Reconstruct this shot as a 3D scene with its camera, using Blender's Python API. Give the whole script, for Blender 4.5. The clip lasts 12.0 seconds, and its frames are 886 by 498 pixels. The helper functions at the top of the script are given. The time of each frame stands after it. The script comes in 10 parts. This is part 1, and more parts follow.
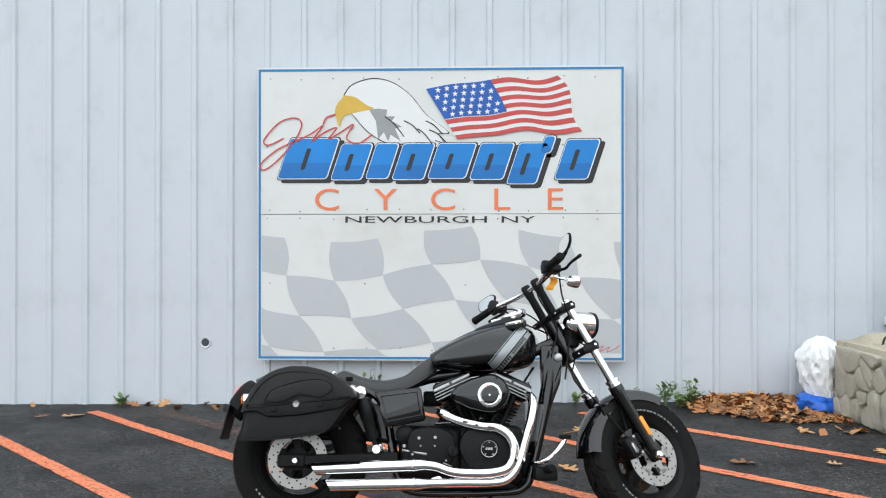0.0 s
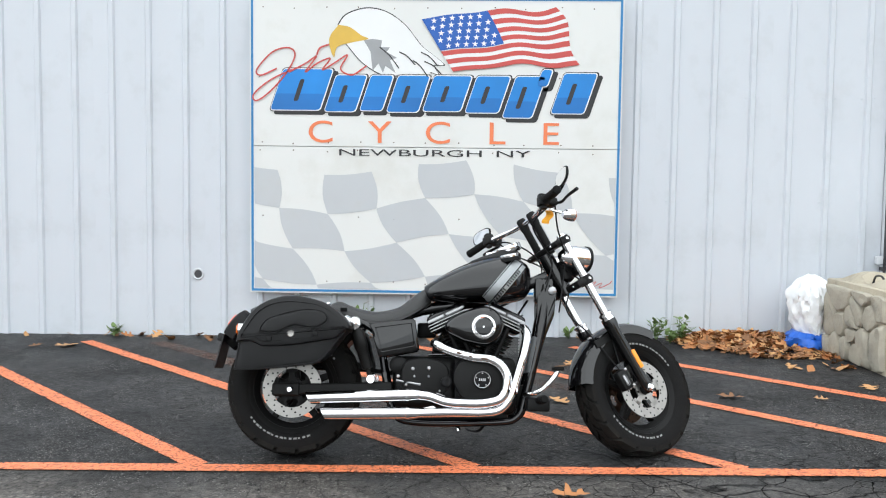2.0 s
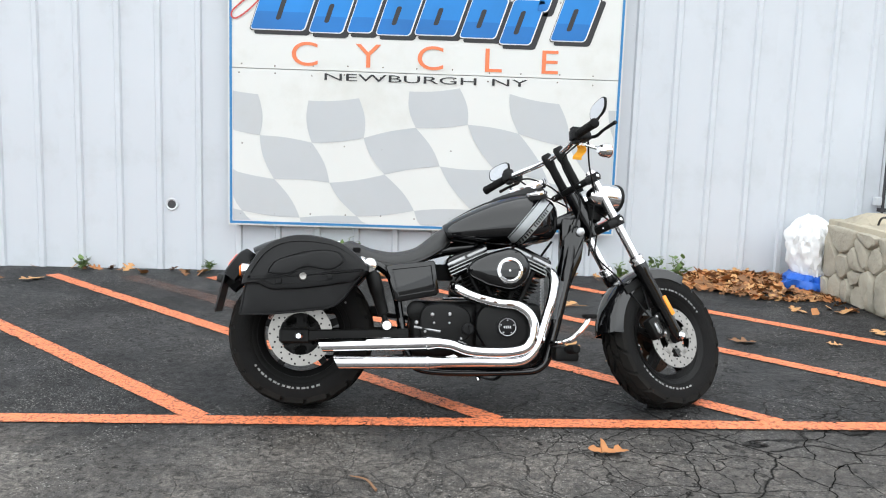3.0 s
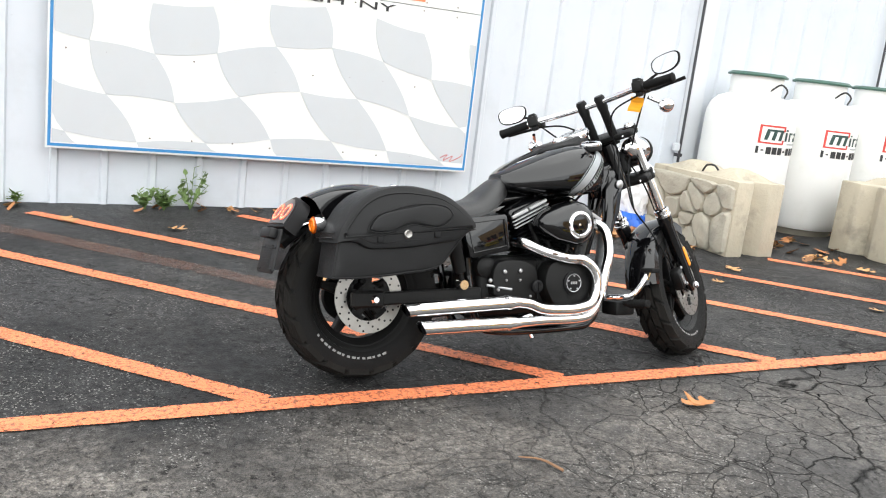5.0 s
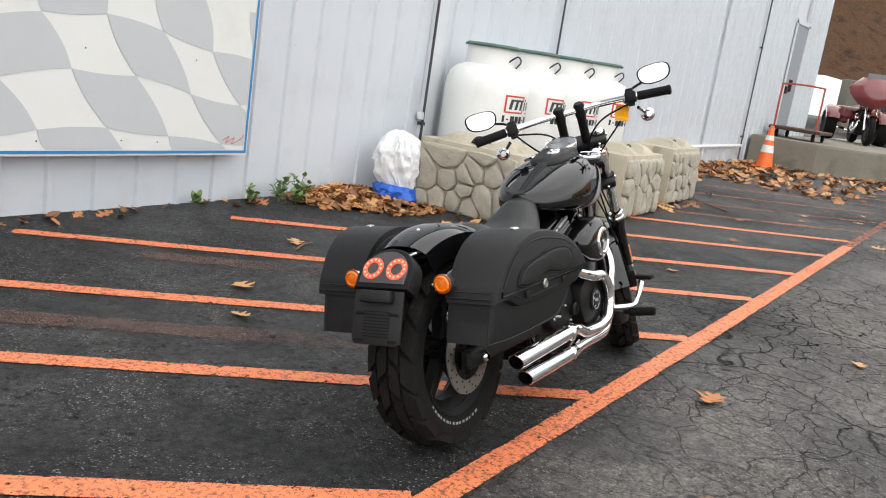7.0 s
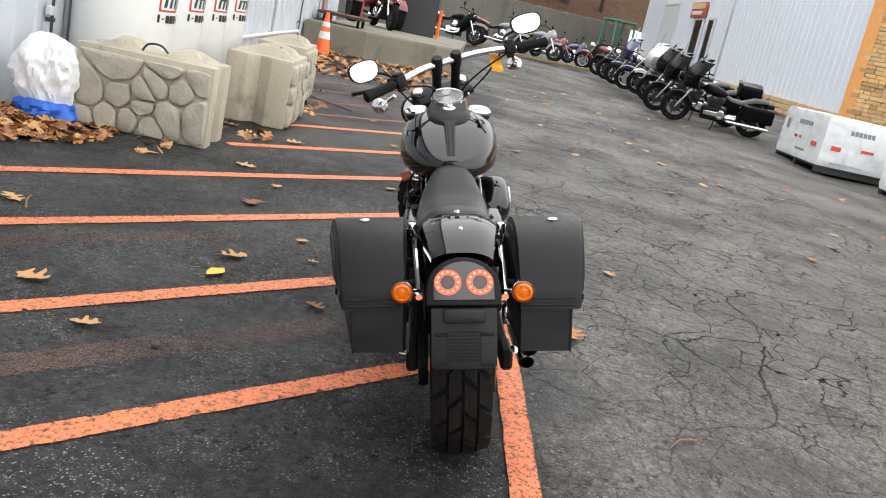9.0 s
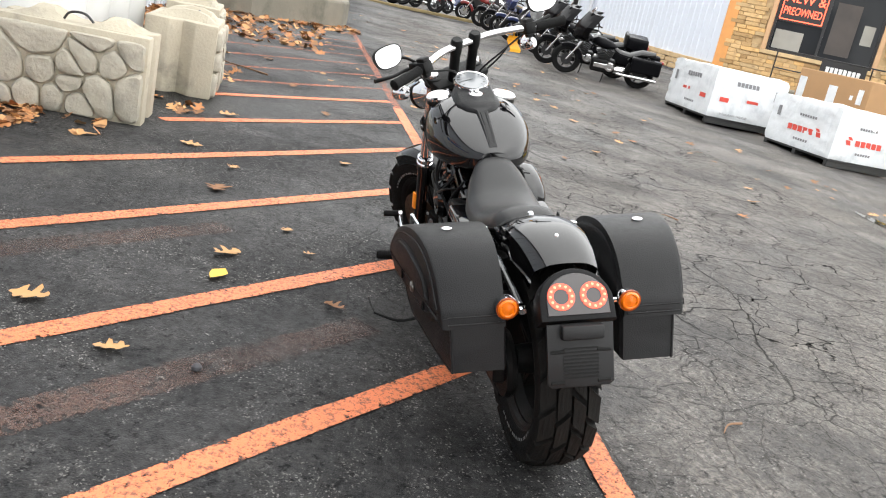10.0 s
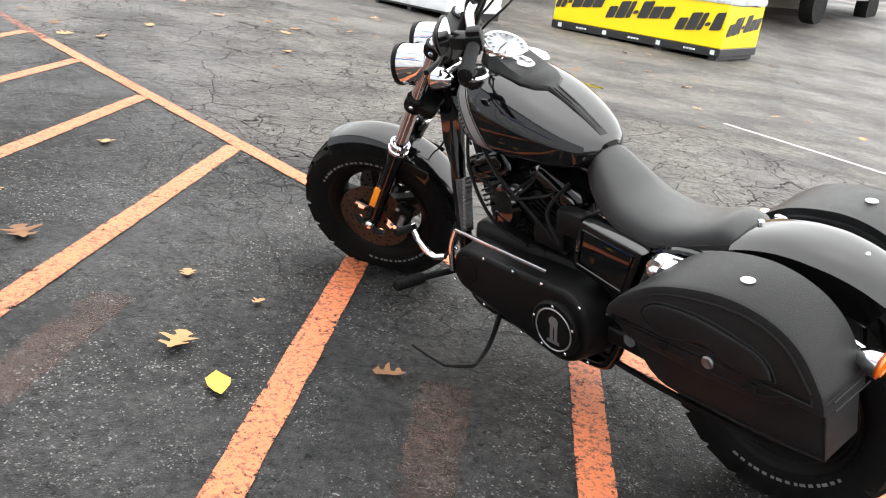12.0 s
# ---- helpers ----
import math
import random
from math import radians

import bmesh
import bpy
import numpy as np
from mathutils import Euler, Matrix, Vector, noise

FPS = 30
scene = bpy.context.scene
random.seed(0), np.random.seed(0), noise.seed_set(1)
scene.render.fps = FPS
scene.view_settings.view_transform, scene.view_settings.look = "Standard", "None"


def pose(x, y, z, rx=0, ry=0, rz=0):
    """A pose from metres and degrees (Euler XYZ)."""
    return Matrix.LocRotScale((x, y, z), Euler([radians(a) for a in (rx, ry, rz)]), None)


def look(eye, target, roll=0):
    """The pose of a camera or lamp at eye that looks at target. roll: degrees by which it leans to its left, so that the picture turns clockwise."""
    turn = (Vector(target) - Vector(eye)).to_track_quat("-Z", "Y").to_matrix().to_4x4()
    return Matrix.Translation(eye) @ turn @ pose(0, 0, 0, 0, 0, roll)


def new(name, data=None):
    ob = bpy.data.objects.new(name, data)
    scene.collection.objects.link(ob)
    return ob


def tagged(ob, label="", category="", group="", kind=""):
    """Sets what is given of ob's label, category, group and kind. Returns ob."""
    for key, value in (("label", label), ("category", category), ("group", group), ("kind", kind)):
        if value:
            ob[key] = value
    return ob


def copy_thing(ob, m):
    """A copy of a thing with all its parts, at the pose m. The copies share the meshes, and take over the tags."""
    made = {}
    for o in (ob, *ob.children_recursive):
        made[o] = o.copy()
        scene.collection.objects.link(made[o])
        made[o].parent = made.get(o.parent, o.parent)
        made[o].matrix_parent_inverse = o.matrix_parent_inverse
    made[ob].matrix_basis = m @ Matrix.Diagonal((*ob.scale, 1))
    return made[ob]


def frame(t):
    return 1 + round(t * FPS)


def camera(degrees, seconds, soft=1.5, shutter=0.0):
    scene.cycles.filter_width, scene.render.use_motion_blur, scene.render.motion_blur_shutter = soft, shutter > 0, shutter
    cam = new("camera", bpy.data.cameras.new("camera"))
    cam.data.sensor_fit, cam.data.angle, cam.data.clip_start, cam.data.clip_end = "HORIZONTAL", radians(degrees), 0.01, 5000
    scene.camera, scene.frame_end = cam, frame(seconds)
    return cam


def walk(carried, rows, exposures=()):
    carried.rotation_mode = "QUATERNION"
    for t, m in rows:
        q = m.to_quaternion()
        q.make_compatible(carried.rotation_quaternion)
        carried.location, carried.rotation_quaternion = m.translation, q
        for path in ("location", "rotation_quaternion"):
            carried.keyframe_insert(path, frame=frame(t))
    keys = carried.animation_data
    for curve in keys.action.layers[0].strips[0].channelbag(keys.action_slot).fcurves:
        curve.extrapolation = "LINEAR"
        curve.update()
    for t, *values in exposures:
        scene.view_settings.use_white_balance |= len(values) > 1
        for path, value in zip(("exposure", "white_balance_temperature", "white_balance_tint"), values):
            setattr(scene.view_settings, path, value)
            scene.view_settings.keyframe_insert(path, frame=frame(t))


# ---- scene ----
cam = camera(53.7, 12.0, soft=1.1)
PATH = [
    (0, (-0.222, 0.242, 1.402), (-0.299, 2.241, 1.408), 0.0),
    (0.5, (-0.217, 0.234, 1.388), (-0.292, 2.232, 1.333), 0.3),
    (1, (-0.215, 0.221, 1.385), (-0.292, 2.217, 1.287), 0.3),
    (1.5, (-0.212, 0.233, 1.385), (-0.283, 2.228, 1.265), 0.4),
    (2, (-0.24, 0.261, 1.377), (-0.297, 2.255, 1.24), 0.7),
    (2.5, (-0.354, 0.368, 1.382), (-0.345, 2.358, 1.188), 1.4),
    (3, (-0.551, 0.584, 1.376), (-0.494, 2.561, 1.082), 1.9),
    (3.2, (-0.68, 0.64, 1.383), (-0.618, 2.617, 1.085), 2.1),
    (4.8, (-2.008, 1.21, 1.33), (-1.248, 3.021, 0.95), 6.3),
    (5, (-2.217, 1.311, 1.331), (-1.335, 3.057, 0.916), 6.9),
    (5.5, (-2.568, 1.605, 1.325), (-1.496, 3.242, 0.909), 8.4),
    (6, (-2.868, 1.983, 1.366), (-1.615, 3.474, 0.908), 8.7),
    (6.5, (-3.215, 2.377, 1.383), (-1.697, 3.596, 0.926), 9.2),
    (6.7, (-3.292, 2.549, 1.373), (-1.731, 3.719, 0.934), 8.9),
    (8.3, (-3.542, 4.087, 1.359), (-1.62, 4.342, 0.868), 10.4),
    (8.5, (-3.533, 4.206, 1.382), (-1.608, 4.376, 0.869), 11.1),
    (9, (-3.555, 4.498, 1.381), (-1.619, 4.435, 0.884), 12.4),
    (9.5, (-3.519, 4.801, 1.373), (-1.598, 4.635, 0.843), 12.3),
    (10, (-3.333, 5.101, 1.371), (-1.443, 4.733, 0.828), 12.4),
    (10.5, (-3.141, 5.464, 1.375), (-1.307, 4.847, 0.872), 12.9),
    (11, (-2.882, 5.816, 1.37), (-1.174, 4.937, 0.815), 10.2),
    (11.5, (-2.411, 6.063, 1.377), (-0.816, 5.013, 0.784), 9.4),
    (12, (-1.916, 6.282, 1.367), (-0.505, 5.032, 0.698), 7.5),
]
EXPOSURES = [(0, 0.55, 6100, 5), (1.5, 0.71, 6150, 5), (2.5, 0.8, 6220, 6), (3.2, 0.9, 6280, 6), (4.8, 1.27, 6450, 7), (5, 1.19, 6480, 7), (5.5, 0.68, 6550, 8), (6.5, 0.65, 6550, 8), (8.5, 0.75, 6530, 8), (9, 0.82, 6530, 8), (9.5, 1.06, 6520, 8), (10, 1.2, 6520, 8), (10.5, 1.12, 6570, 9), (11.5, 1.22, 6520, 7), (12, 1.42, 6520, 8)]
walk(cam, [(t, look(eye, target, roll)) for t, eye, target, roll in PATH], EXPOSURES)

# ---- world, sky and light ----
world = bpy.data.worlds.new("overcast_sky")
scene.world = world
world.use_nodes = True
wn = world.node_tree
wn.nodes.clear()
w_out = wn.nodes.new("ShaderNodeOutputWorld")
w_bg = wn.nodes.new("ShaderNodeBackground")
w_sky = wn.nodes.new("ShaderNodeTexSky")
w_sky.sky_type = "NISHITA"
w_sky.sun_disc = False
w_sky.sun_elevation = radians(75)
w_sky.sun_rotation = radians(150)
w_sky.dust_density = 1.0
w_hsv = wn.nodes.new("ShaderNodeHueSaturation")
w_hsv.inputs["Saturation"].default_value = 0.12
wn.links.new(w_sky.outputs[0], w_hsv.inputs["Color"])
# an even cloud layer over the sky's own gradient
w_cloud = wn.nodes.new("ShaderNodeMix")
w_cloud.data_type = "RGBA"
w_cloud.inputs[0].default_value = 0.6
w_cloud.inputs[7].default_value = (8.0, 8.1, 8.3, 1)
wn.links.new(w_hsv.outputs[0], w_cloud.inputs[6])
wn.links.new(w_cloud.outputs[2], w_bg.inputs[0])
w_bg.inputs[1].default_value = 0.15
wn.links.new(w_bg.outputs[0], w_out.inputs[0])
sun = new("sun", bpy.data.lights.new("sun", "SUN"))
sun.data.energy = 1.5
sun.data.angle = radians(150)
sun.data.color = (1.0, 0.97, 0.93)
sun.matrix_world = look((-3, 1, 20), (0, 3, 0))

# ---- materials ----
def mat(name, color, rough=0.5, metal=0.0, vary=0.12, scale=6.0, bump=0.0, bump_scale=60.0, coat=0.0, spec=0.5, dirt=None, dirt_amount=0.0, dirt_scale=3.0, rough_vary=0.15):
    """A surface with soft large-scale variation, fine grain, optional stains and relief."""
    m = bpy.data.materials.new(name)
    m.use_nodes = True
    nt = m.node_tree
    b = nt.nodes["Principled BSDF"]
    b.inputs["Metallic"].default_value = metal
    b.inputs["Coat Weight"].default_value = coat
    b.inputs["Coat Roughness"].default_value = 0.05
    b.inputs["Specular IOR Level"].default_value = spec
    tc = nt.nodes.new("ShaderNodeTexCoord")
    n1 = nt.nodes.new("ShaderNodeTexNoise")
    n1.inputs["Scale"].default_value = scale
    n1.inputs["Detail"].default_value = 6
    nt.links.new(tc.outputs["Object"], n1.inputs["Vector"])
    mx = nt.nodes.new("ShaderNodeMix")
    mx.data_type = "RGBA"
    mx.inputs[6].default_value = (*[max(0.0, c * (1 - vary)) for c in color], 1)
    mx.inputs[7].default_value = (*[min(1.0, c * (1 + vary)) for c in color], 1)
    nt.links.new(n1.outputs[0], mx.inputs[0])
    last = mx.outputs[2]
    if dirt is not None:
        n2 = nt.nodes.new("ShaderNodeTexNoise")
        n2.inputs["Scale"].default_value = dirt_scale
        n2.inputs["Detail"].default_value = 8
        n2.inputs["Roughness"].default_value = 0.65
        nt.links.new(tc.outputs["Object"], n2.inputs["Vector"])
        rp = nt.nodes.new("ShaderNodeValToRGB")
        rp.color_ramp.elements[0].position = 0.52
        rp.color_ramp.elements[0].color = (0, 0, 0, 1)
        rp.color_ramp.elements[1].position = 0.72
        rp.color_ramp.elements[1].color = (dirt_amount, dirt_amount, dirt_amount, 1)
        nt.links.new(n2.outputs[0], rp.inputs[0])
        mx2 = nt.nodes.new("ShaderNodeMix")
        mx2.data_type = "RGBA"
        mx2.inputs[7].default_value = (*dirt, 1)
        nt.links.new(rp.outputs[0], mx2.inputs[0])
        nt.links.new(last, mx2.inputs[6])
        last = mx2.outputs[2]
    nt.links.new(last, b.inputs["Base Color"])
    rr = nt.nodes.new("ShaderNodeMapRange")
    rr.inputs["To Min"].default_value = max(0.02, rough * (1 - rough_vary))
    rr.inputs["To Max"].default_value = min(1.0, rough * (1 + rough_vary))
    nt.links.new(n1.outputs[0], rr.inputs["Value"])
    nt.links.new(rr.outputs[0], b.inputs["Roughness"])
    if bump:
        n3 = nt.nodes.new("ShaderNodeTexNoise")
        n3.inputs["Scale"].default_value = bump_scale
        n3.inputs["Detail"].default_value = 4
        nt.links.new(tc.outputs["Object"], n3.inputs["Vector"])
        bp = nt.nodes.new("ShaderNodeBump")
        bp.inputs["Strength"].default_value = bump
        bp.inputs["Distance"].default_value = 0.01
        nt.links.new(n3.outputs[0], bp.inputs["Height"])
        nt.links.new(bp.outputs[0], b.inputs["Normal"])
    return m


def glow(name, color, strength):
    m = mat(name, color, 0.3)
    b = m.node_tree.nodes["Principled BSDF"]
    b.inputs["Emission Color"].default_value = (*color, 1)
    b.inputs["Emission Strength"].default_value = strength
    return m


# ---- building helpers ----
def part(name, bm, material, parent=None, label="", smooth=False):
    """Links a bmesh as one mesh object, under a thing or a part if a parent is given."""
    me = bpy.data.meshes.new(name)
    bm.to_mesh(me)
    bm.free()
    me.materials.append(material)
    if smooth:
        me.shade_smooth()
        me.set_sharp_from_angle(angle=radians(35))
    ob = new(name, me)
    if parent is not None:
        ob.parent = parent
    if label:
        tagged(ob, label)
    return ob


def box(bm, lo, hi, m=None, bevel=0.0, seg=1):
    """A box between two corners, with bevelled edges if asked, turned by m."""
    r = bmesh.ops.create_cube(bm, size=1.0)
    vs = r["verts"]
    c = [(a + b) / 2 for a, b in zip(lo, hi)]
    s = [abs(b - a) for a, b in zip(lo, hi)]
    for v in vs:
        v.co = Vector((c[0] + v.co.x * s[0], c[1] + v.co.y * s[1], c[2] + v.co.z * s[2]))
    if bevel > 0:
        es = list({e for v in vs for e in v.link_edges})
        r2 = bmesh.ops.bevel(bm, geom=es, offset=bevel, segments=seg, profile=0.5, affect="EDGES")
        vs = list({v for f in r2["faces"] for v in f.verts} | {v for v in vs if v.is_valid})
    if m is not None:
        bmesh.ops.transform(bm, matrix=m, verts=vs)
    return vs


def axis_matrix(a, b):
    """A frame at a whose z points to b."""
    d = Vector(b) - Vector(a)
    return Matrix.Translation(a) @ d.to_track_quat("Z", "Y").to_matrix().to_4x4()


def lathe(bm, profile, m=None, n=32, cap=True):
    """A turned body: profile is a list of (radius, height) along z."""
    rings = []
    for r, h in profile:
        ring = []
        for i in range(n):
            t = 2 * math.pi * i / n
            p = Vector((r * math.cos(t), r * math.sin(t), h))
            ring.append(bm.verts.new(m @ p if m is not None else p))
        rings.append(ring)
    for a, b in zip(rings, rings[1:]):
        for i in range(n):
            j = (i + 1) % n
            bm.faces.new((a[i], a[j], b[j], b[i]))
    if cap:
        bm.faces.new(rings[0][::-1])
        bm.faces.new(rings[-1])
    return rings


def rod(bm, a, b, r, n=12, r2=None):
    length = (Vector(b) - Vector(a)).length
    lathe(bm, [(r, 0), (r if r2 is None else r2, length)], axis_matrix(a, b), n)


def smooth_path(points, steps=6):
    """Catmull-Rom points through the given ones."""
    ps = [Vector(p) for p in points]
    ps = [ps[0] * 2 - ps[1]] + ps + [ps[-1] * 2 - ps[-2]]
    out = []
    for i in range(1, len(ps) - 2):
        for k in range(steps):
            t = k / steps
            a, b, c, d = ps[i - 1], ps[i], ps[i + 1], ps[i + 2]
            out.append(0.5 * (2 * b + (c - a) * t + (2 * a - 5 * b + 4 * c - d) * t * t + (3 * b - a - 3 * c + d) * t ** 3))
    out.append(ps[-2])
    return out


def tube(bm, points, r, n=12, steps=6, cap=True):
    """A bent tube of radius r (a number or one radius for each point)."""
    path = smooth_path(points, steps) if steps > 1 else [Vector(p) for p in points]
    if isinstance(r, (int, float)):
        radii = [r] * len(path)
    else:
        radii = [float(np.interp(i / (len(path) - 1) * (len(r) - 1), range(len(r)), r)) for i in range(len(path))]
    rings, up = [], None
    for i, p in enumerate(path):
        d = (path[min(i + 1, len(path) - 1)] - path[max(i - 1, 0)]).normalized()
        if up is None:
            up = d.orthogonal().normalized()
        side = d.cross(up).normalized()
        up = side.cross(d).normalized()
        rings.append([bm.verts.new(p + radii[i] * (math.cos(2 * math.pi * k / n) * up + math.sin(2 * math.pi * k / n) * side)) for k in range(n)])
    for a, b in zip(rings, rings[1:]):
        for k in range(n):
            j = (k + 1) % n
            bm.faces.new((a[k], a[j], b[j], b[k]))
    if cap:
        bm.faces.new(rings[0][::-1])
        bm.faces.new(rings[-1])


def loft(bm, sections, cap=True, closed=True):
    """Skins rings of equally many points."""
    rings = [[bm.verts.new(p) for p in s] for s in sections]
    n = len(rings[0])
    for a, b in zip(rings, rings[1:]):
        for i in range(n if closed else n - 1):
            j = (i + 1) % n
            bm.faces.new((a[i], a[j], b[j], b[i]))
    if cap and closed:
        bm.faces.new(rings[0][::-1])
        bm.faces.new(rings[-1])
    bmesh.ops.recalc_face_normals(bm, faces=bm.faces[:])
    return rings


def plate(bm, outline, m, thick, bevel=0.0):
    """A flat plate: an outline in the plane of m, thick along its z."""
    lo = [bm.verts.new(m @ Vector((x, y, 0))) for x, y in outline]
    hi = [bm.verts.new(m @ Vector((x, y, thick))) for x, y in outline]
    n = len(lo)
    fs = [bm.faces.new(lo[::-1]), bm.faces.new(hi)]
    for i in range(n):
        j = (i + 1) % n
        fs.append(bm.faces.new((lo[i], lo[j], hi[j], hi[i])))
    bmesh.ops.recalc_face_normals(bm, faces=fs)
    if bevel > 0:
        es = [e for e in fs[1].edges]
        bmesh.ops.bevel(bm, geom=es, offset=bevel, segments=2, profile=0.5, affect="EDGES")


def empty(name, m, label="", category="", group="", kind=""):
    ob = new(name)
    ob.matrix_world = m
    ob.empty_display_size = 0.1
    return tagged(ob, label, category, group, kind)


def span(v, lo, hi):
    return min(max(v, lo), hi)


def ground_z(x, y):
    """The lot: nearly level under the motorcycle, falling away from the building and rising to the far end, the shop and the road."""
    north = 0.035 * span(x - 17.0, 0.0, 20.0)
    south = 0.014 * span(x - 5.0, 0.0, 27.0) * span((y + 8.0) / 5.0, 0.0, 1.0)
    w = span(y / 3.5, 0.0, 1.0)
    fall = 0.035 * span(3.5 - y, 0.0, 5.5) + 0.01 * span(-2.0 - y, 0.0, 12.0)
    shop = 0.07 * span(0.848 * x - 0.53 * y - 11.5, 0.0, 6.0) * span(-y / 4.0, 0.0, 1.0)
    road = 0.055 * span(-13.0 - y, 0.0, 45.0)
    return 0.14 + 0.01 * span(x, -6.0, 34.0) + w * north + (1 - w) * south - fall + shop + road


def text_mesh(name, words, size, m, material, parent, label="", thick=0.002, stretch=1.0, spacing=1.0):
    """Words in the built-in font as a thin raised mesh, centred on m."""
    cu = bpy.data.curves.new(name, "FONT")
    cu.body = words
    cu.size = size
    cu.align_x = "CENTER"
    cu.align_y = "CENTER"
    cu.extrude = thick
    cu.space_character = spacing
    tmp = bpy.data.objects.new(name, cu)
    me = bpy.data.meshes.new_from_object(tmp)
    bpy.data.objects.remove(tmp)
    bpy.data.curves.remove(cu)
    me.transform(m @ Matrix.Diagonal((stretch, 1, 1, 1)))
    me.materials.append(material)
    ob = new(name, me)
    ob.parent = parent
    return tagged(ob, label)

# ---- the lot and the buildings ----
def asphalt_material():
    m = bpy.data.materials.new("asphalt")
    m.use_nodes = True
    nt = m.node_tree
    N, Lk = nt.nodes, nt.links
    b = N["Principled BSDF"]
    geo = N.new("ShaderNodeNewGeometry")
    def noise_(scale, detail=6, rough=0.6):
        n = N.new("ShaderNodeTexNoise")
        n.inputs["Scale"].default_value = scale
        n.inputs["Detail"].default_value = detail
        n.inputs["Roughness"].default_value = rough
        Lk.new(geo.outputs["Position"], n.inputs["Vector"])
        return n.outputs[0]
    def ramp(src, p0, p1, c0=(0, 0, 0), c1=(1, 1, 1)):
        r = N.new("ShaderNodeValToRGB")
        r.color_ramp.elements[0].position, r.color_ramp.elements[1].position = p0, p1
        r.color_ramp.elements[0].color, r.color_ramp.elements[1].color = (*c0, 1), (*c1, 1)
        Lk.new(src, r.inputs[0])
        return r.outputs[0]
    def mix(f, a, b_, mode="MIX"):
        x = N.new("ShaderNodeMix")
        x.data_type, x.blend_type = "RGBA", mode
        for sock, v in ((0, f), (6, a), (7, b_)):
            if isinstance(v, (int, float)):
                x.inputs[sock].default_value = v
            elif isinstance(v, tuple):
                x.inputs[sock].default_value = (*v, 1)
            else:
                Lk.new(v, x.inputs[sock])
        return x.outputs[2]
    def math_(op, a, b_):
        x = N.new("ShaderNodeMath")
        x.operation = op
        for i, v in enumerate((a, b_)):
            if isinstance(v, (int, float)):
                x.inputs[i].default_value = v
            else:
                Lk.new(v, x.inputs[i])
        return x.outputs[0]
    sep = N.new("ShaderNodeSeparateXYZ")
    Lk.new(geo.outputs["Position"], sep.inputs[0])
    # older grey lot beyond the painted edge line, darker sealed stalls
    wob = math_("MULTIPLY", noise_(0.9, 4), 0.8)
    edge = math_("ADD", sep.outputs["Y"], wob)
    old = N.new("ShaderNodeMapRange")
    old.inputs["From Min"].default_value, old.inputs["From Max"].default_value = 4.5, 4.05
    Lk.new(edge, old.inputs["Value"])
    stalls = mix(ramp(noise_(1.1, 8, 0.65), 0.4, 0.62), (0.005, 0.005, 0.0055), (0.024, 0.0234, 0.024))
    lot = mix(ramp(noise_(0.7, 8, 0.65), 0.38, 0.62), (0.06, 0.055, 0.051), (0.128, 0.117, 0.107))
    base = mix(old.outputs[0], stalls, lot)
    # pale worn patches and dark damp stains
    worn = math_("MULTIPLY", ramp(noise_(2.3, 10, 0.75), 0.52, 0.7), math_("ADD", math_("MULTIPLY", old.outputs[0], 0.42), 0.2))
    base = mix(worn, base, (0.12, 0.115, 0.107))
    # coarse binder: grains and clots a centimetre or two across
    base = mix(0.85, base, mix(ramp(noise_(48, 6, 0.8), 0.36, 0.66), (0.2, 0.2, 0.2), (1.95, 1.92, 1.88)), "MULTIPLY")
    base = mix(0.8, base, mix(ramp(noise_(13, 7, 0.75), 0.36, 0.64), (0.5, 0.5, 0.5), (1.5, 1.48, 1.46)), "MULTIPLY")
    base = mix(math_("MULTIPLY", ramp(noise_(0.45, 7, 0.6), 0.53, 0.68), 0.75), base, (0.018, 0.018, 0.02))
    base = mix(math_("MULTIPLY", ramp(noise_(0.95, 9, 0.68), 0.5, 0.57), 0.6), base, mix(old.outputs[0], (0.005, 0.005, 0.0055), (0.03, 0.028, 0.027)))
    # stones in the surface
    v1 = N.new("ShaderNodeTexVoronoi")
    v1.inputs["Scale"].default_value = 190
    Lk.new(geo.outputs["Position"], v1.inputs["Vector"])
    hs = N.new("ShaderNodeSeparateColor")
    Lk.new(v1.outputs["Color"], hs.inputs[0])
    pale = ramp(hs.outputs[0], 0.93, 0.96)
    base = mix(math_("MULTIPLY", pale, ramp(noise_(3, 5), 0.4, 0.6)), base, (0.26, 0.25, 0.235))
    base = mix(math_("MULTIPLY", ramp(hs.outputs[1], 0.62, 0.8), 0.55), base, (0.015, 0.015, 0.016))
    # tar clots and pits, one to three centimetres across
    clots = math_("MULTIPLY", ramp(noise_(36, 4, 0.65), 0.56, 0.63), ramp(noise_(4, 5, 0.7), 0.4, 0.58, (0.15, 0.15, 0.15)))
    base = mix(math_("MULTIPLY", clots, 0.75), base, (0.006, 0.006, 0.0065))
    # crushed pale grit in broken streaks
    grit = math_("MULTIPLY", ramp(noise_(95, 4, 0.75), 0.59, 0.64), ramp(noise_(6, 5, 0.7), 0.5, 0.6))
    base = mix(math_("MULTIPLY", grit, 0.85), base, (0.22, 0.213, 0.2))
    # alligator cracks: thin lines that wander
    wv = N.new("ShaderNodeTexNoise")
    wv.inputs["Scale"].default_value = 2.2
    wv.inputs["Detail"].default_value = 5
    Lk.new(geo.outputs["Position"], wv.inputs["Vector"])
    va = N.new("ShaderNodeVectorMath")
    va.operation = "MULTIPLY_ADD"
    va.inputs[1].default_value = (0.3, 0.3, 0.3)
    Lk.new(wv.outputs["Color"], va.inputs[0])
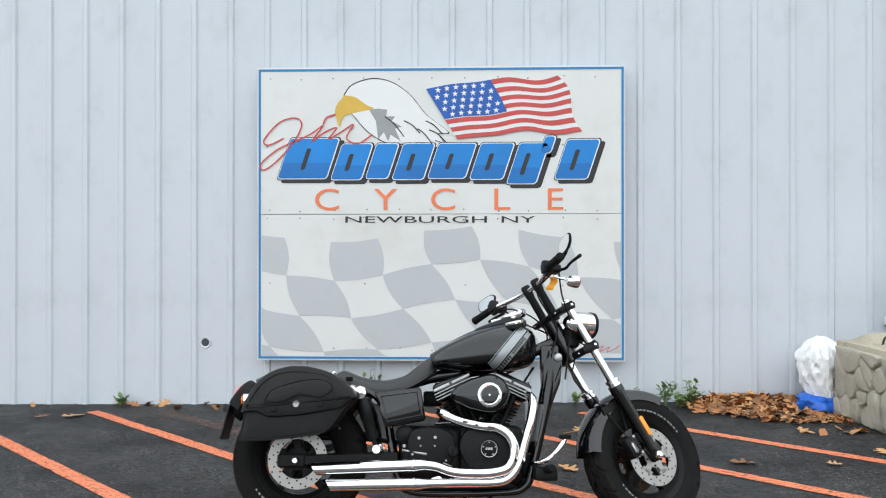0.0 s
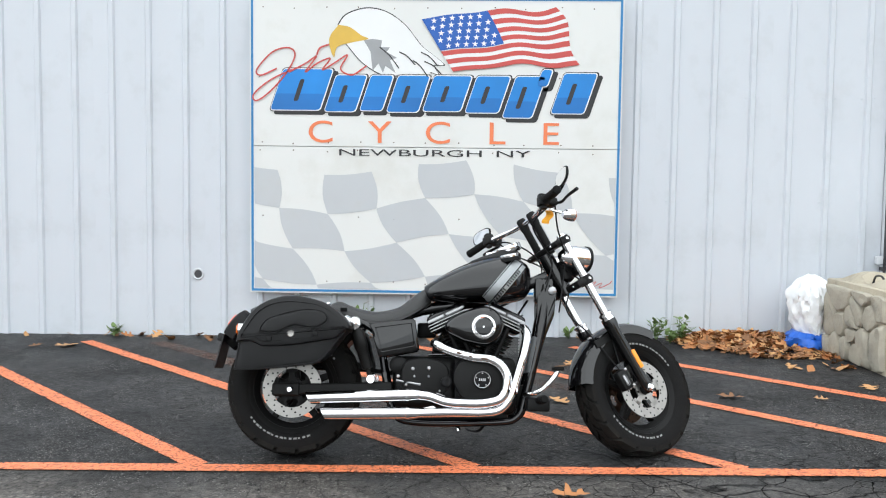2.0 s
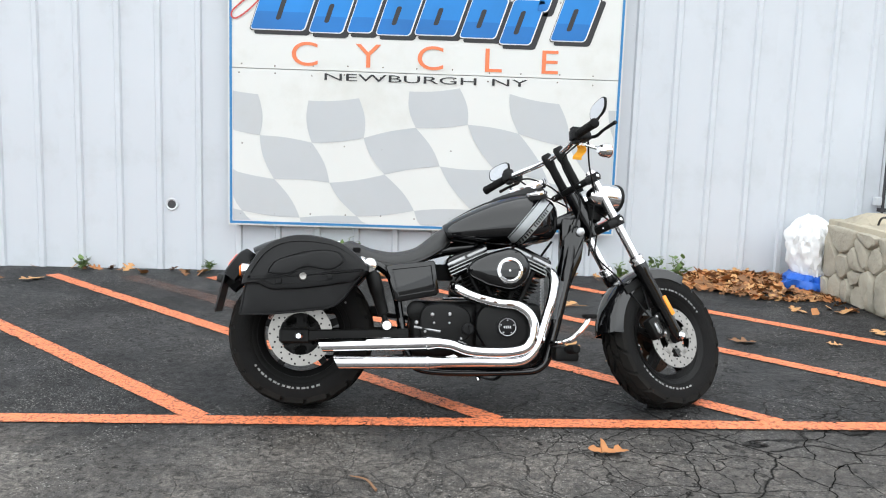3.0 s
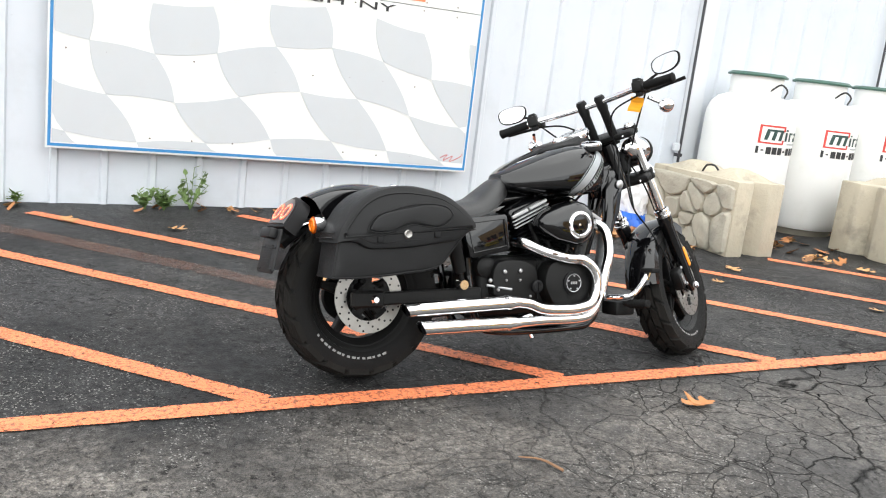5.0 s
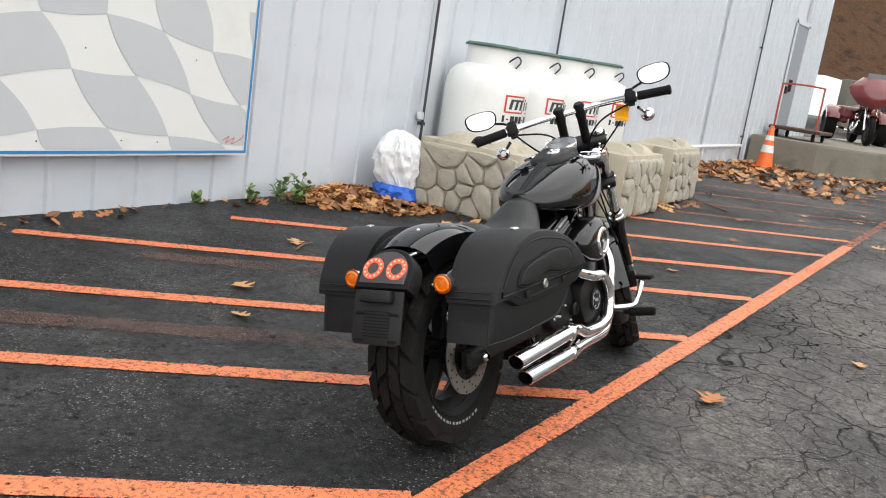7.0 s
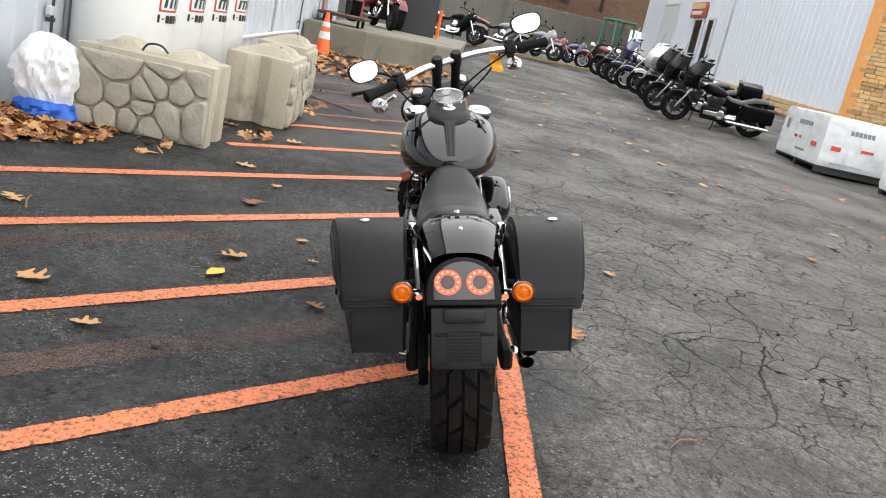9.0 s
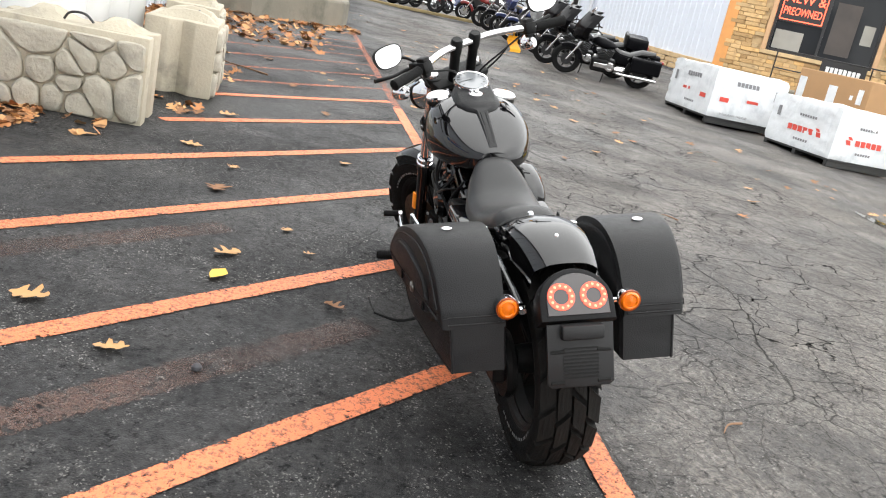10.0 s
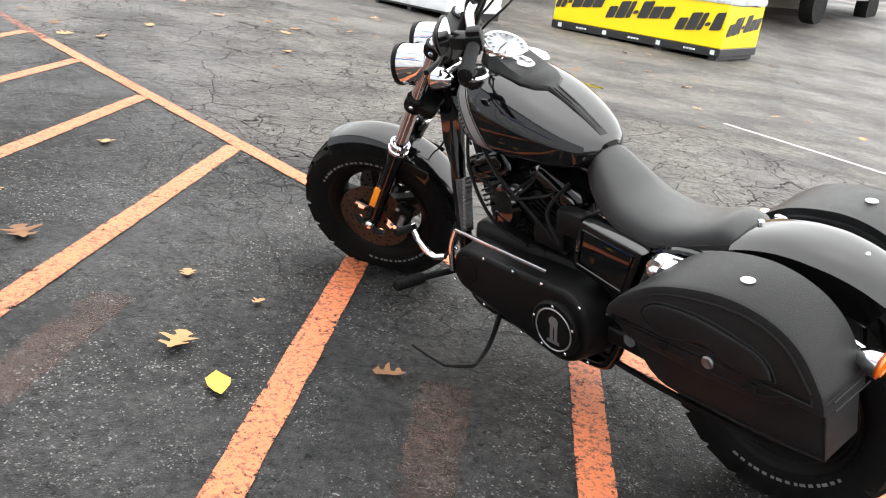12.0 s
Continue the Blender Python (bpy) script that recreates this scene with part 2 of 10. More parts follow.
    Lk.new(geo.outputs["Position"], va.inputs[2])
    cracks = None
    for scale, width, gate in ((3.4, 0.0105, (0.26, 0.42)), (1.0, 0.0055, (0.3, 0.4)), (7.0, 0.016, (0.42, 0.52))):
        v2 = N.new("ShaderNodeTexVoronoi")
        v2.feature = "DISTANCE_TO_EDGE"
        v2.inputs["Scale"].default_value = scale
        Lk.new(va.outputs[0], v2.inputs["Vector"])
        line = ramp(v2.outputs["Distance"], width * 0.45, width * 1.25, (1, 1, 1), (0, 0, 0))
        line = math_("MULTIPLY", line, ramp(noise_(0.42 + scale * 0.05, 3), *gate))
        cracks = line if cracks is None else math_("MAXIMUM", cracks, line)
    near = N.new("ShaderNodeMapRange")
    near.inputs["From Min"].default_value, near.inputs["From Max"].default_value = 5.2, 4.0
    near.inputs["To Min"].default_value, near.inputs["To Max"].default_value = 0.32, 1.0
    Lk.new(sep.outputs["Y"], near.inputs["Value"])
    cracks = math_("MULTIPLY", cracks, near.outputs[0])
    # the lot is broken up most on its far side
    worst = N.new("ShaderNodeMapRange")
    worst.inputs["From Min"].default_value, worst.inputs["From Max"].default_value = -3.0, -0.3
    worst.inputs["To Min"].default_value, worst.inputs["To Max"].default_value = 0.22, 1.0
    Lk.new(math_("SUBTRACT", sep.outputs["X"], math_("MULTIPLY", sep.outputs["Y"], 0.3)), worst.inputs["Value"])
    cracks = math_("MULTIPLY", cracks, worst.outputs[0])
    # an old paving seam: smoother, newer asphalt beyond it
    seam = math_("ADD", math_("ADD", sep.outputs["Y"], math_("MULTIPLY", noise_(1.2, 5), 0.12)), 0.22)
    side = N.new("ShaderNodeMapRange")
    side.inputs["From Min"].default_value, side.inputs["From Max"].default_value = -0.03, 0.01
    side.inputs["To Min"].default_value, side.inputs["To Max"].default_value = 0.14, 1.0
    Lk.new(seam, side.inputs["Value"])
    cracks = math_("MULTIPLY", cracks, side.outputs[0])
    joint = math_("MULTIPLY", ramp(math_("ABSOLUTE", seam, 0.0), 0.004, 0.013, (1, 1, 1), (0, 0, 0)), 0.75)
    cracks = math_("MAXIMUM", cracks, joint)
    base = mix(cracks, base, (0.007, 0.007, 0.007))
    Lk.new(base, b.inputs["Base Color"])
    damp = ramp(noise_(0.6, 6), 0.4, 0.65, (0.5, 0.5, 0.5), (0.8, 0.8, 0.8))
    Lk.new(damp, b.inputs["Roughness"])
    # gloss breaks up with the grain: none in cracks and pits
    sheen = math_("MULTIPLY", ramp(noise_(26, 7, 0.75), 0.34, 0.62, (0.35, 0.35, 0.35)), 0.5)
    sheen = math_("MULTIPLY", sheen, math_("SUBTRACT", 1.0, math_("MAXIMUM", cracks, math_("MULTIPLY", clots, 0.7))))
    Lk.new(sheen, b.inputs["Specular IOR Level"])
    bp = N.new("ShaderNodeBump")
    bp.inputs["Strength"].default_value = 0.95
    bp.inputs["Distance"].default_value = 0.006
    hgt = math_("SUBTRACT", math_("ADD", noise_(160, 3), math_("MULTIPLY", noise_(28, 4), 0.6)), math_("MULTIPLY", cracks, 0.55))
    Lk.new(hgt, bp.inputs["Height"])
    Lk.new(bp.outputs[0], b.inputs["Normal"])
    return m


def paint_material(name, color, wear, fade=0.0):
    """Line paint, chipped and scuffed away to the bare asphalt, most of all at its edges."""
    m = bpy.data.materials.new(name)
    m.use_nodes = True
    nt = m.node_tree
    N, Lk = nt.nodes, nt.links
    b = N["Principled BSDF"]
    geo = N.new("ShaderNodeNewGeometry")
    def noise_(scale, detail=6):
        n = N.new("ShaderNodeTexNoise")
        n.inputs["Scale"].default_value = scale
        n.inputs["Detail"].default_value = detail
        n.inputs["Roughness"].default_value = 0.7
        Lk.new(geo.outputs["Position"], n.inputs["Vector"])
        return n.outputs[0]
    def math_(op, a, b_, clamp=False):
        x = N.new("ShaderNodeMath")
        x.operation = op
        x.use_clamp = clamp
        for i, v in enumerate((a, b_)):
            if isinstance(v, (int, float)):
                x.inputs[i].default_value = v
            else:
                Lk.new(v, x.inputs[i])
        return x.outputs[0]
    def span(v, lo, hi):
        r = N.new("ShaderNodeMapRange")
        r.inputs["From Min"].default_value, r.inputs["From Max"].default_value = lo, hi
        Lk.new(v, r.inputs["Value"])
        return r.outputs[0]
    at = N.new("ShaderNodeAttribute")
    at.attribute_name = "across"
    edge = math_("POWER", math_("ABSOLUTE", at.outputs["Fac"], 0.0), 6.0)
    chip = math_("ADD", noise_(24), math_("MULTIPLY", edge, 0.07 + 0.1 * fade))
    fine = math_("ADD", noise_(95), math_("MULTIPLY", edge, 0.07))
    gone = math_("MAXIMUM", span(chip, wear[0], wear[0] + 0.07), span(fine, wear[1], wear[1] + 0.05))
    gone = math_("ADD", gone, math_("MULTIPLY", span(noise_(1.3), wear[2], wear[2] + 0.2), 0.4), True)
    gone = math_("ADD", gone, fade, True)
    tint = noise_(7, 7)
    c = N.new("ShaderNodeMix")
    c.data_type = "RGBA"
    c.inputs[6].default_value = (*[v * 0.72 for v in color], 1)
    c.inputs[7].default_value = (*[min(1, v * 1.12) for v in color], 1)
    Lk.new(tint, c.inputs[0])
    grime = N.new("ShaderNodeMix")
    grime.data_type = "RGBA"
    grime.inputs[7].default_value = (0.05, 0.03, 0.025, 1)
    Lk.new(math_("MULTIPLY", span(noise_(55, 3), 0.5, 0.62), 0.75), grime.inputs[0])
    Lk.new(c.outputs[2], grime.inputs[6])
    Lk.new(grime.outputs[2], b.inputs["Base Color"])
    b.inputs["Roughness"].default_value = 0.6
    keep = N.new("ShaderNodeMath")
    keep.operation = "SUBTRACT"
    keep.inputs[0].default_value = 1.0
    Lk.new(gone, keep.inputs[1])
    Lk.new(keep.outputs[0], b.inputs["Alpha"])
    bp = N.new("ShaderNodeBump")
    bp.inputs["Strength"].default_value = 0.6
    bp.inputs["Distance"].default_value = 0.005
    Lk.new(noise_(150, 3), bp.inputs["Height"])
    Lk.new(bp.outputs[0], b.inputs["Normal"])
    return m


M_asphalt = asphalt_material()
M_paint = paint_material("orange_line_paint", (0.8, 0.225, 0.09), (0.6, 0.6, 0.6))
M_oldpaint = paint_material("faded_line_paint", (0.15, 0.085, 0.065), (0.56, 0.56, 0.4), 0.35)
M_wallpanel = mat("pale_blue_grey_siding", (0.56, 0.59, 0.635), 0.45, 0, 0.05, 1.6, dirt=(0.42, 0.44, 0.45), dirt_amount=0.35, dirt_scale=2.6, bump=0.06, bump_scale=9)
M_walltrim = mat("painted_trim", (0.6, 0.62, 0.65), 0.45, 0, 0.06, 3)
M_concrete = mat("cast_concrete", (0.42, 0.375, 0.29), 0.85, 0, 0.22, 5, bump=0.5, bump_scale=45, dirt=(0.16, 0.15, 0.125), dirt_amount=0.7, dirt_scale=4)
M_oldconcrete = mat("weathered_concrete", (0.2, 0.182, 0.145), 0.9, 0, 0.3, 2.2, bump=0.5, bump_scale=25, dirt=(0.09, 0.09, 0.07), dirt_amount=0.8, dirt_scale=1.7)
M_stone = mat("moulded_stone", (0.38, 0.35, 0.285), 0.85, 0, 0.3, 5, bump=0.8, bump_scale=38, dirt=(0.22, 0.21, 0.18), dirt_amount=0.7, dirt_scale=4)
M_litter = mat("leaf_litter", (0.17, 0.085, 0.04), 0.95, 0, 0.7, 2.2, bump=1.0, bump_scale=6, dirt=(0.06, 0.035, 0.02), dirt_amount=0.9, dirt_scale=1.1)
M_hill = mat("leafy_bank", (0.06, 0.03, 0.014), 0.95, 0, 0.95, 9, bump=1.0, bump_scale=9, dirt=(0.006, 0.005, 0.004), dirt_amount=0.95, dirt_scale=1.6, spec=0.1)
M_retain = mat("stained_wall_concrete", (0.155, 0.145, 0.12), 0.9, 0, 0.3, 1.4, bump=0.4, bump_scale=12, dirt=(0.06, 0.058, 0.046), dirt_amount=0.85, dirt_scale=0.7)
M_bark = mat("dark_bark", (0.035, 0.027, 0.022), 0.95, 0, 0.4, 12, bump=1.0, bump_scale=14)
M_storestone = mat("tan_ledgestone", (0.5, 0.36, 0.2), 0.85, 0, 0.35, 3.5, bump=0.6, bump_scale=20, dirt=(0.24, 0.16, 0.085), dirt_amount=0.7, dirt_scale=5)
M_orangewood = mat("orange_trim_board", (0.6, 0.27, 0.08), 0.6, 0, 0.15, 6)
M_tantrim = mat("tan_trim_board", (0.5, 0.31, 0.17), 0.65, 0, 0.15, 6)
M_darkglass = mat("dark_window_glass", (0.012, 0.013, 0.015), 0.06, 0, 0.5, 0.8, spec=0.3)
M_blackmetal = mat("black_painted_metal", (0.015, 0.015, 0.016), 0.4, 0, 0.2, 10)
M_greydoor = mat("grey_steel_door", (0.26, 0.28, 0.31), 0.5, 0, 0.08, 4)
M_whitepaint = mat("white_gloss_paint", (0.72, 0.73, 0.74), 0.35, 0, 0.05, 3, dirt=(0.55, 0.54, 0.5), dirt_amount=0.4, dirt_scale=3)

bm = bmesh.new()
xs = [-250, -120, -60, -30, -18, -12] + [i * 0.4 - 10 for i in range(100)] + [30 + 2 * i for i in range(1, 10)] + [60, 90, 140, 250]
ys = [-250, -120, -60, -40, -28, -20] + [i * 0.5 - 16 for i in range(32)] + [i * 0.2 for i in range(1, 41)] + [9, 12, 20, 40, 80, 250]
grid = [[bm.verts.new((x, y, ground_z(x, y) + 0.012 * noise.noise((x * 0.35, y * 0.35, 0)) * (1 if abs(x) < 30 else 0) * min(1, max(0, abs(y - 4.2) - 0.3)))) for y in ys] for x in xs]
for a, b in zip(grid, grid[1:]):
    for i in range(len(ys) - 1):
        bm.faces.new((a[i], b[i], b[i + 1], a[i + 1]))
tagged(part("ground", bm, M_asphalt, None, "", True), "dark cracked asphalt lot with damp patches", "asphalt", "", "structure")


def surface_z(x, y):
    return ground_z(x, y) + 0.012 * noise.noise((x * 0.35, y * 0.35, 0)) * min(1, max(0, abs(y - 4.2) - 0.3))


def stripe(name, a, b, w, material, lift, seed, label):
    rnd = random.Random(seed)
    bm = bmesh.new()
    across = bm.verts.layers.float.new("across")
    d = Vector((b[0] - a[0], b[1] - a[1], 0))
    n = max(2, int(d.length / 0.08))
    s = Vector((-d.y, d.x, 0)).normalized() * w / 2
    rows = []
    for i in range(n + 1):
        p = Vector((*a, 0)) + d * i / n
        e0, e1 = 1 + rnd.uniform(-0.05, 0.05), 1 + rnd.uniform(-0.05, 0.05)
        row = []
        for k in (-1.0, -0.8, 0.8, 1.0):
            q = p + s * k * (e0 if k < 0 else e1)
            row.append(bm.verts.new((q.x, q.y, surface_z(q.x, q.y) + lift)))
            row[-1][across] = k
        rows.append(row)
    for r1, r2 in zip(rows, rows[1:]):
        for k in range(3):
            bm.faces.new((r1[k], r2[k], r2[k + 1], r1[k + 1]))
    bmesh.ops.recalc_face_normals(bm, faces=bm.faces[:])
    return tagged(part(name, bm, material), label, "road marking", "parking stall lines", "structure")


M_wornpaint = paint_material("worn_orange_line_paint", (0.7, 0.2, 0.09), (0.5, 0.52, 0.42), 0.12)
stripe("painted_line", (-9, 3.965), (1.1, 4.06), 0.098, M_paint, 0.006, 1, "long worn orange line closing the stalls")
stripe("painted_line", (1.1, 4.06), (5.6, 4.14), 0.098, M_paint, 0.006, 3, "long worn orange line closing the stalls")
stripe("painted_line", (5.6, 4.14), (15.4, 4.3), 0.098, M_wornpaint, 0.006, 2, "half worn away end of the long orange line")
JUNCTION = [-5.02, -3.8, -2.6, -1.38, -0.15, 1.05, 2.36, 3.59, 4.8, 6.04, 7.0, 8.2, 9.4, 10.6, 11.8, 13.0]
for k, x in enumerate(JUNCTION):
    y = 4.045 + (0.0095 if x < 1.1 else 0.016) * x + 0.045
    reach = 3.12 if x < 3.0 else 2.95 if x < 4.2 else 1.85 if x < 7.5 else 2.2
    stripe("painted_line", (x - 0.055, y), (x - 0.055 - reach, y + reach), 0.1, M_paint if x < 6.5 else M_wornpaint, 0.0045, 10 + k, "slanted orange parking stall line")
for a, b in (((-1.35, 5.85), (-2.75, 7.2)), ((-0.25, 4.72), (-2.2, 6.7)), ((0.7, 5.35), (-0.5, 6.6))):
    stripe("painted_line", a, b, 0.16, M_oldpaint, 0.003, 40, "faded brown remains of an old stall line")


# a scuffed white line and a long shallow puddle out on the lot
M_whiteline = paint_material("scuffed_white_line_paint", (0.6, 0.59, 0.57), (0.56, 0.58, 0.52), 0.04)
stripe("white_line", (2.78, -1.27), (1.1, -1.04), 0.075, M_whiteline, 0.004, 71, "short scuffed white line on the asphalt")
stripe("white_line", (1.1, -1.04), (-0.4, -0.86), 0.075, M_whiteline, 0.004, 72, "short scuffed white line on the asphalt")
M_skid = paint_material("tyre_rubber_mark", (0.02, 0.02, 0.02), (0.5, 0.5, 0.4), 0.5)
for a, b in (((2.65, -2.98), (4.02, -4.4)), ((4.02, -4.4), (4.95, -5.7)), ((4.95, -5.7), (6.45, -8.44))):
    stripe("tyre_mark", a, b, 0.15, M_skid, 0.004, 75, "faint dark curved tyre mark on the asphalt")
M_puddle = mat("muddy_puddle", (0.03, 0.022, 0.012), 0.06, 0, 0.3, 3, spec=0.5)
bm = bmesh.new()
ring = []
for k in range(40):
    a = 2 * math.pi * k / 40
    r = 1 + 0.35 * noise.noise((math.cos(a) * 2, math.sin(a) * 2, 5.0))
    x, y = 4.96 + 0.62 * r * math.cos(a), -1.25 + 0.03 * math.cos(a) + 0.12 * r * math.sin(a)
    ring.append(bm.verts.new((x, y, surface_z(x, y) + 0.004)))
bm.faces.new(ring)
bmesh.ops.recalc_face_normals(bm, faces=bm.faces[:])
tagged(part("puddle", bm, M_puddle), "long shallow muddy puddle on the asphalt", "puddle", "", "structure")


# ribbed steel siding: one panel after another
def siding(name, x0, x1, y, z0, z1, parent_label, group, flip=False, material=M_wallpanel, pitch=0.312):
    base = tagged(new(name), parent_label, "wall", "", "structure")
    w = pitch * 3
    n = max(1, round((x1 - x0) / w))
    w = (x1 - x0) / n
    prof = []
    for k in range(3):
        c = w * (k + 0.5) / 3
        prof += [(c - 0.03, 0.0), (c - 0.017, -0.02), (c + 0.017, -0.02), (c + 0.03, 0.0)]
    prof = [(0.0, 0.0)] + prof + [(w, 0.0)]
    bm = bmesh.new()
    lev = [z0, z1]
    cols = [[bm.verts.new((x, yy, z)) for z in lev] for x, yy in prof]
    for a, b in zip(cols, cols[1:]):
        bm.faces.new((a[0], b[0], b[1], a[1]))
    back = [[bm.verts.new((x, 0.06, z)) for z in lev] for x in (0.0, w)]
    bm.faces.new((back[0][0], back[0][1], back[1][1], back[1][0]))
    bm.faces.new((cols[0][0], cols[0][1], back[0][1], back[0][0]))
    bm.faces.new((cols[-1][0], back[1][0], back[1][1], cols[-1][1]))
    for zz in (z0 + 0.18, z0 + 1.35, z0 + 2.2, z0 + 3.4):
        for k in range(3):
            for o in (-0.05, 0.05):
                p = Vector((w * (k + 0.5) / 3 + o, -0.0, zz))
                lathe(bm, [(0.006, 0), (0.004, 0.004)], axis_matrix(p, p + Vector((0, -1, 0))), 6)
    me = bpy.data.meshes.new("panel")
    bmesh.ops.recalc_face_normals(bm, faces=bm.faces[:])
    bm.to_mesh(me)
    bm.free()
    me.materials.append(material)
    for i in range(n):
        ob = new("panel", me)
        ob.parent = base
        ob.matrix_local = Matrix.Translation((x0 + i * w, y, 0.0)) if not flip else Matrix.Translation((x0 + (i + 1) * w, y, 0.0)) @ Matrix.Rotation(math.pi, 4, "Z")
    return base


WALL_Y = 7.565
siding("wall_north", -9.0, 3.16, WALL_Y, -0.05, 5.2, "pale grey ribbed steel wall of the shop", "")
siding("wall_north_far", 3.36, 15.7, WALL_Y, -0.05, 5.2, "pale grey ribbed steel wall behind the gas tanks", "")
siding("wall_north_end", 16.8, 18.65, WALL_Y, -0.05, 5.2, "pale grey ribbed wall beside the steel door", "")
bm = bmesh.new()
box(bm, (-9.0, WALL_Y + 0.07, -0.1), (18.65, WALL_Y + 0.35, 5.2))
tagged(part("wall_core", bm, M_walltrim), "plain inner face of the shop wall", "wall", "", "structure")
bm = bmesh.new()
box(bm, (-9.1, WALL_Y - 0.25, 5.2), (18.75, WALL_Y + 6, 5.32), None, 0.01)
tagged(part("roof", bm, M_walltrim), "low metal roof edge of the shop", "roof", "", "structure")
bm = bmesh.new()
box(bm, (3.19, WALL_Y - 0.05, 0.05), (3.35, WALL_Y + 0.05, 5.15), None, 0.008)
box(bm, (3.165, WALL_Y - 0.035, 0.05), (3.185, WALL_Y + 0.02, 5.15), None, 0.004)
tagged(part("trim", bm, M_walltrim), "vertical light grey corner trim", "trim", "", "structure")
M_seam = mat("dark_joint", (0.05, 0.05, 0.055), 0.7)
for x, w in ((3.178, 0.012), (5.55, 0.012), (11.28, 0.03), (13.5, 0.014)):
    bm = bmesh.new()
    rod(bm, (x, WALL_Y - 0.045, 0.2), (x, WALL_Y - 0.045, 5.1), w, 8)
    for zz in (0.75, 2.4):
        box(bm, (x - w - 0.012, WALL_Y - 0.06, zz), (x + w + 0.012, WALL_Y - 0.005, zz + 0.03))
    tagged(part("conduit", bm, M_seam if w < 0.02 else M_walltrim), "thin vertical conduit fixed to the wall", "conduit", "wall conduits")
bm = bmesh.new()
box(bm, (3.1, WALL_Y - 0.07, 0.8), (3.16, WALL_Y - 0.02, 0.87), None, 0.008)
tagged(part("junction_box", bm, M_walltrim), "small grey electrical box on the wall", "electrical box")
bm = bmesh.new()
tube(bm, [(6.6, WALL_Y - 0.07, 0.52), (11.1, WALL_Y - 0.07, 0.58), (13.4, WALL_Y - 0.07, 0.6)], 0.03, 8, 3)
tagged(part("wall_pipe", bm, M_whitepaint), "white pipe running low along the wall", "pipe")
# the small hole in the siding: a rim, and a dark disc painting its shade
bm = bmesh.new()
lathe(bm, [(0.052, 0), (0.044, 0.008), (0.03, 0.0)], axis_matrix((-2.515, WALL_Y - 0.004, 0.635), (-2.515, 0, 0.635)), 14, False)
HOLE = tagged(part("vent_hole", bm, M_walltrim), "small round torn hole in the steel wall", "hole")
bm = bmesh.new()
lathe(bm, [(0.036, 0), (0.001, 0.001)], axis_matrix((-2.515, WALL_Y - 0.006, 0.635), (-2.515, 0, 0.635)), 12, False)
part("hole_shade_disc", bm, M_seam, HOLE)
# grey steel door up on the dock
bm = bmesh.new()
box(bm, (15.7, WALL_Y - 0.02, 0.84), (16.8, WALL_Y + 0.05, 3.12), None, 0.01)
DOOR1 = tagged(part("door_1", bm, M_greydoor), "closed grey steel door above the dock", "door", "", "structure")
bm = bmesh.new()
for x in (15.73, 16.77):
    box(bm, (x - 0.05, WALL_Y - 0.04, 0.84), (x + 0.05, WALL_Y - 0.021, 3.17))
box(bm, (15.68, WALL_Y - 0.04, 3.12), (16.82, WALL_Y - 0.021, 3.22))
part("door_frame", bm, M_walltrim, DOOR1)
bm = bmesh.new()
box(bm, (15.85, WALL_Y - 0.07, 1.7), (15.95, WALL_Y - 0.02, 1.85), None, 0.01)
part("door_handle", bm, M_blackmetal, DOOR1)
bm = bmesh.new()
box(bm, (16.1, WALL_Y - 0.035, 1.75), (16.35, WALL_Y - 0.021, 2.0), None, 0.004)
part("door_window", bm, M_darkglass, DOOR1)

# loading dock
def dock():
    bm = bmesh.new()
    out = [(14.0, 7.5), (14.15, 6.3), (15.2, 4.95), (15.75, 4.55), (16.4, 4.42), (26.0, 4.25), (26.0, 7.5)]
    loft(bm, [[Vector((x, y, -0.2)) for x, y in out], [Vector((x, y, 0.79)) for x, y in out], [Vector((x * 0.998 + 0.03, y + (0.02 if y < 7 else 0), 0.83)) for x, y in out]])
    return part("loading_dock", bm, M_oldconcrete, None, "", False)
tagged(dock(), "low weathered concrete loading dock with rounded corner", "dock", "", "structure")

# retaining wall and leaf-covered bank at the far end
RW0, RW1 = Vector((29.6, 8.8, 0)), Vector((52.7, -5.8, 0))
rd = (RW1 - RW0).normalized()
rn = Vector((rd.y, -rd.x, 0)) * -1
bm = bmesh.new()
for i in range(9):
    a, b = RW0 + rd * (27.4 * i / 9 + 0.012), RW0 + rd * (27.4 * (i + 1) / 9 - 0.012)
    top = 2.7 + 0.07 * i
    m = Matrix((rd, rn, Vector((0, 0, 1)))).transposed().to_4x4()
    box(bm, (0, 0, 0), ((b - a).length, 0.4, top), Matrix.Translation(a) @ m, 0.02)
tagged(part("retaining_wall", bm, M_retain), "long stained concrete retaining wall", "wall", "", "structure")
bm = bmesh.new()
rows = []
for j in range(14):
    row = []
    for i in range(40):
        s = -16 + 74 * i / 39
        up = j / 13
        p = RW0 + rd * s + rn * (0.38 + 19 * up)
        h = 2.6 + 0.02 * span(s, 0.0, 28.0) + 14 * up ** 1.15 + 0.35 * noise.noise((s * 0.4, up * 6, 2.0))
        row.append(bm.verts.new((p.x, p.y, h)))
    rows.append(row)
for a, b in zip(rows, rows[1:]):
    for i in range(39):
        bm.faces.new((a[i], a[i + 1], b[i + 1], b[i]))
bmesh.ops.recalc_face_normals(bm, faces=bm.faces[:])
tagged(part("hillside", bm, M_hill, None, "", True), "steep bank covered in brown fallen leaves", "hillside", "", "structure")

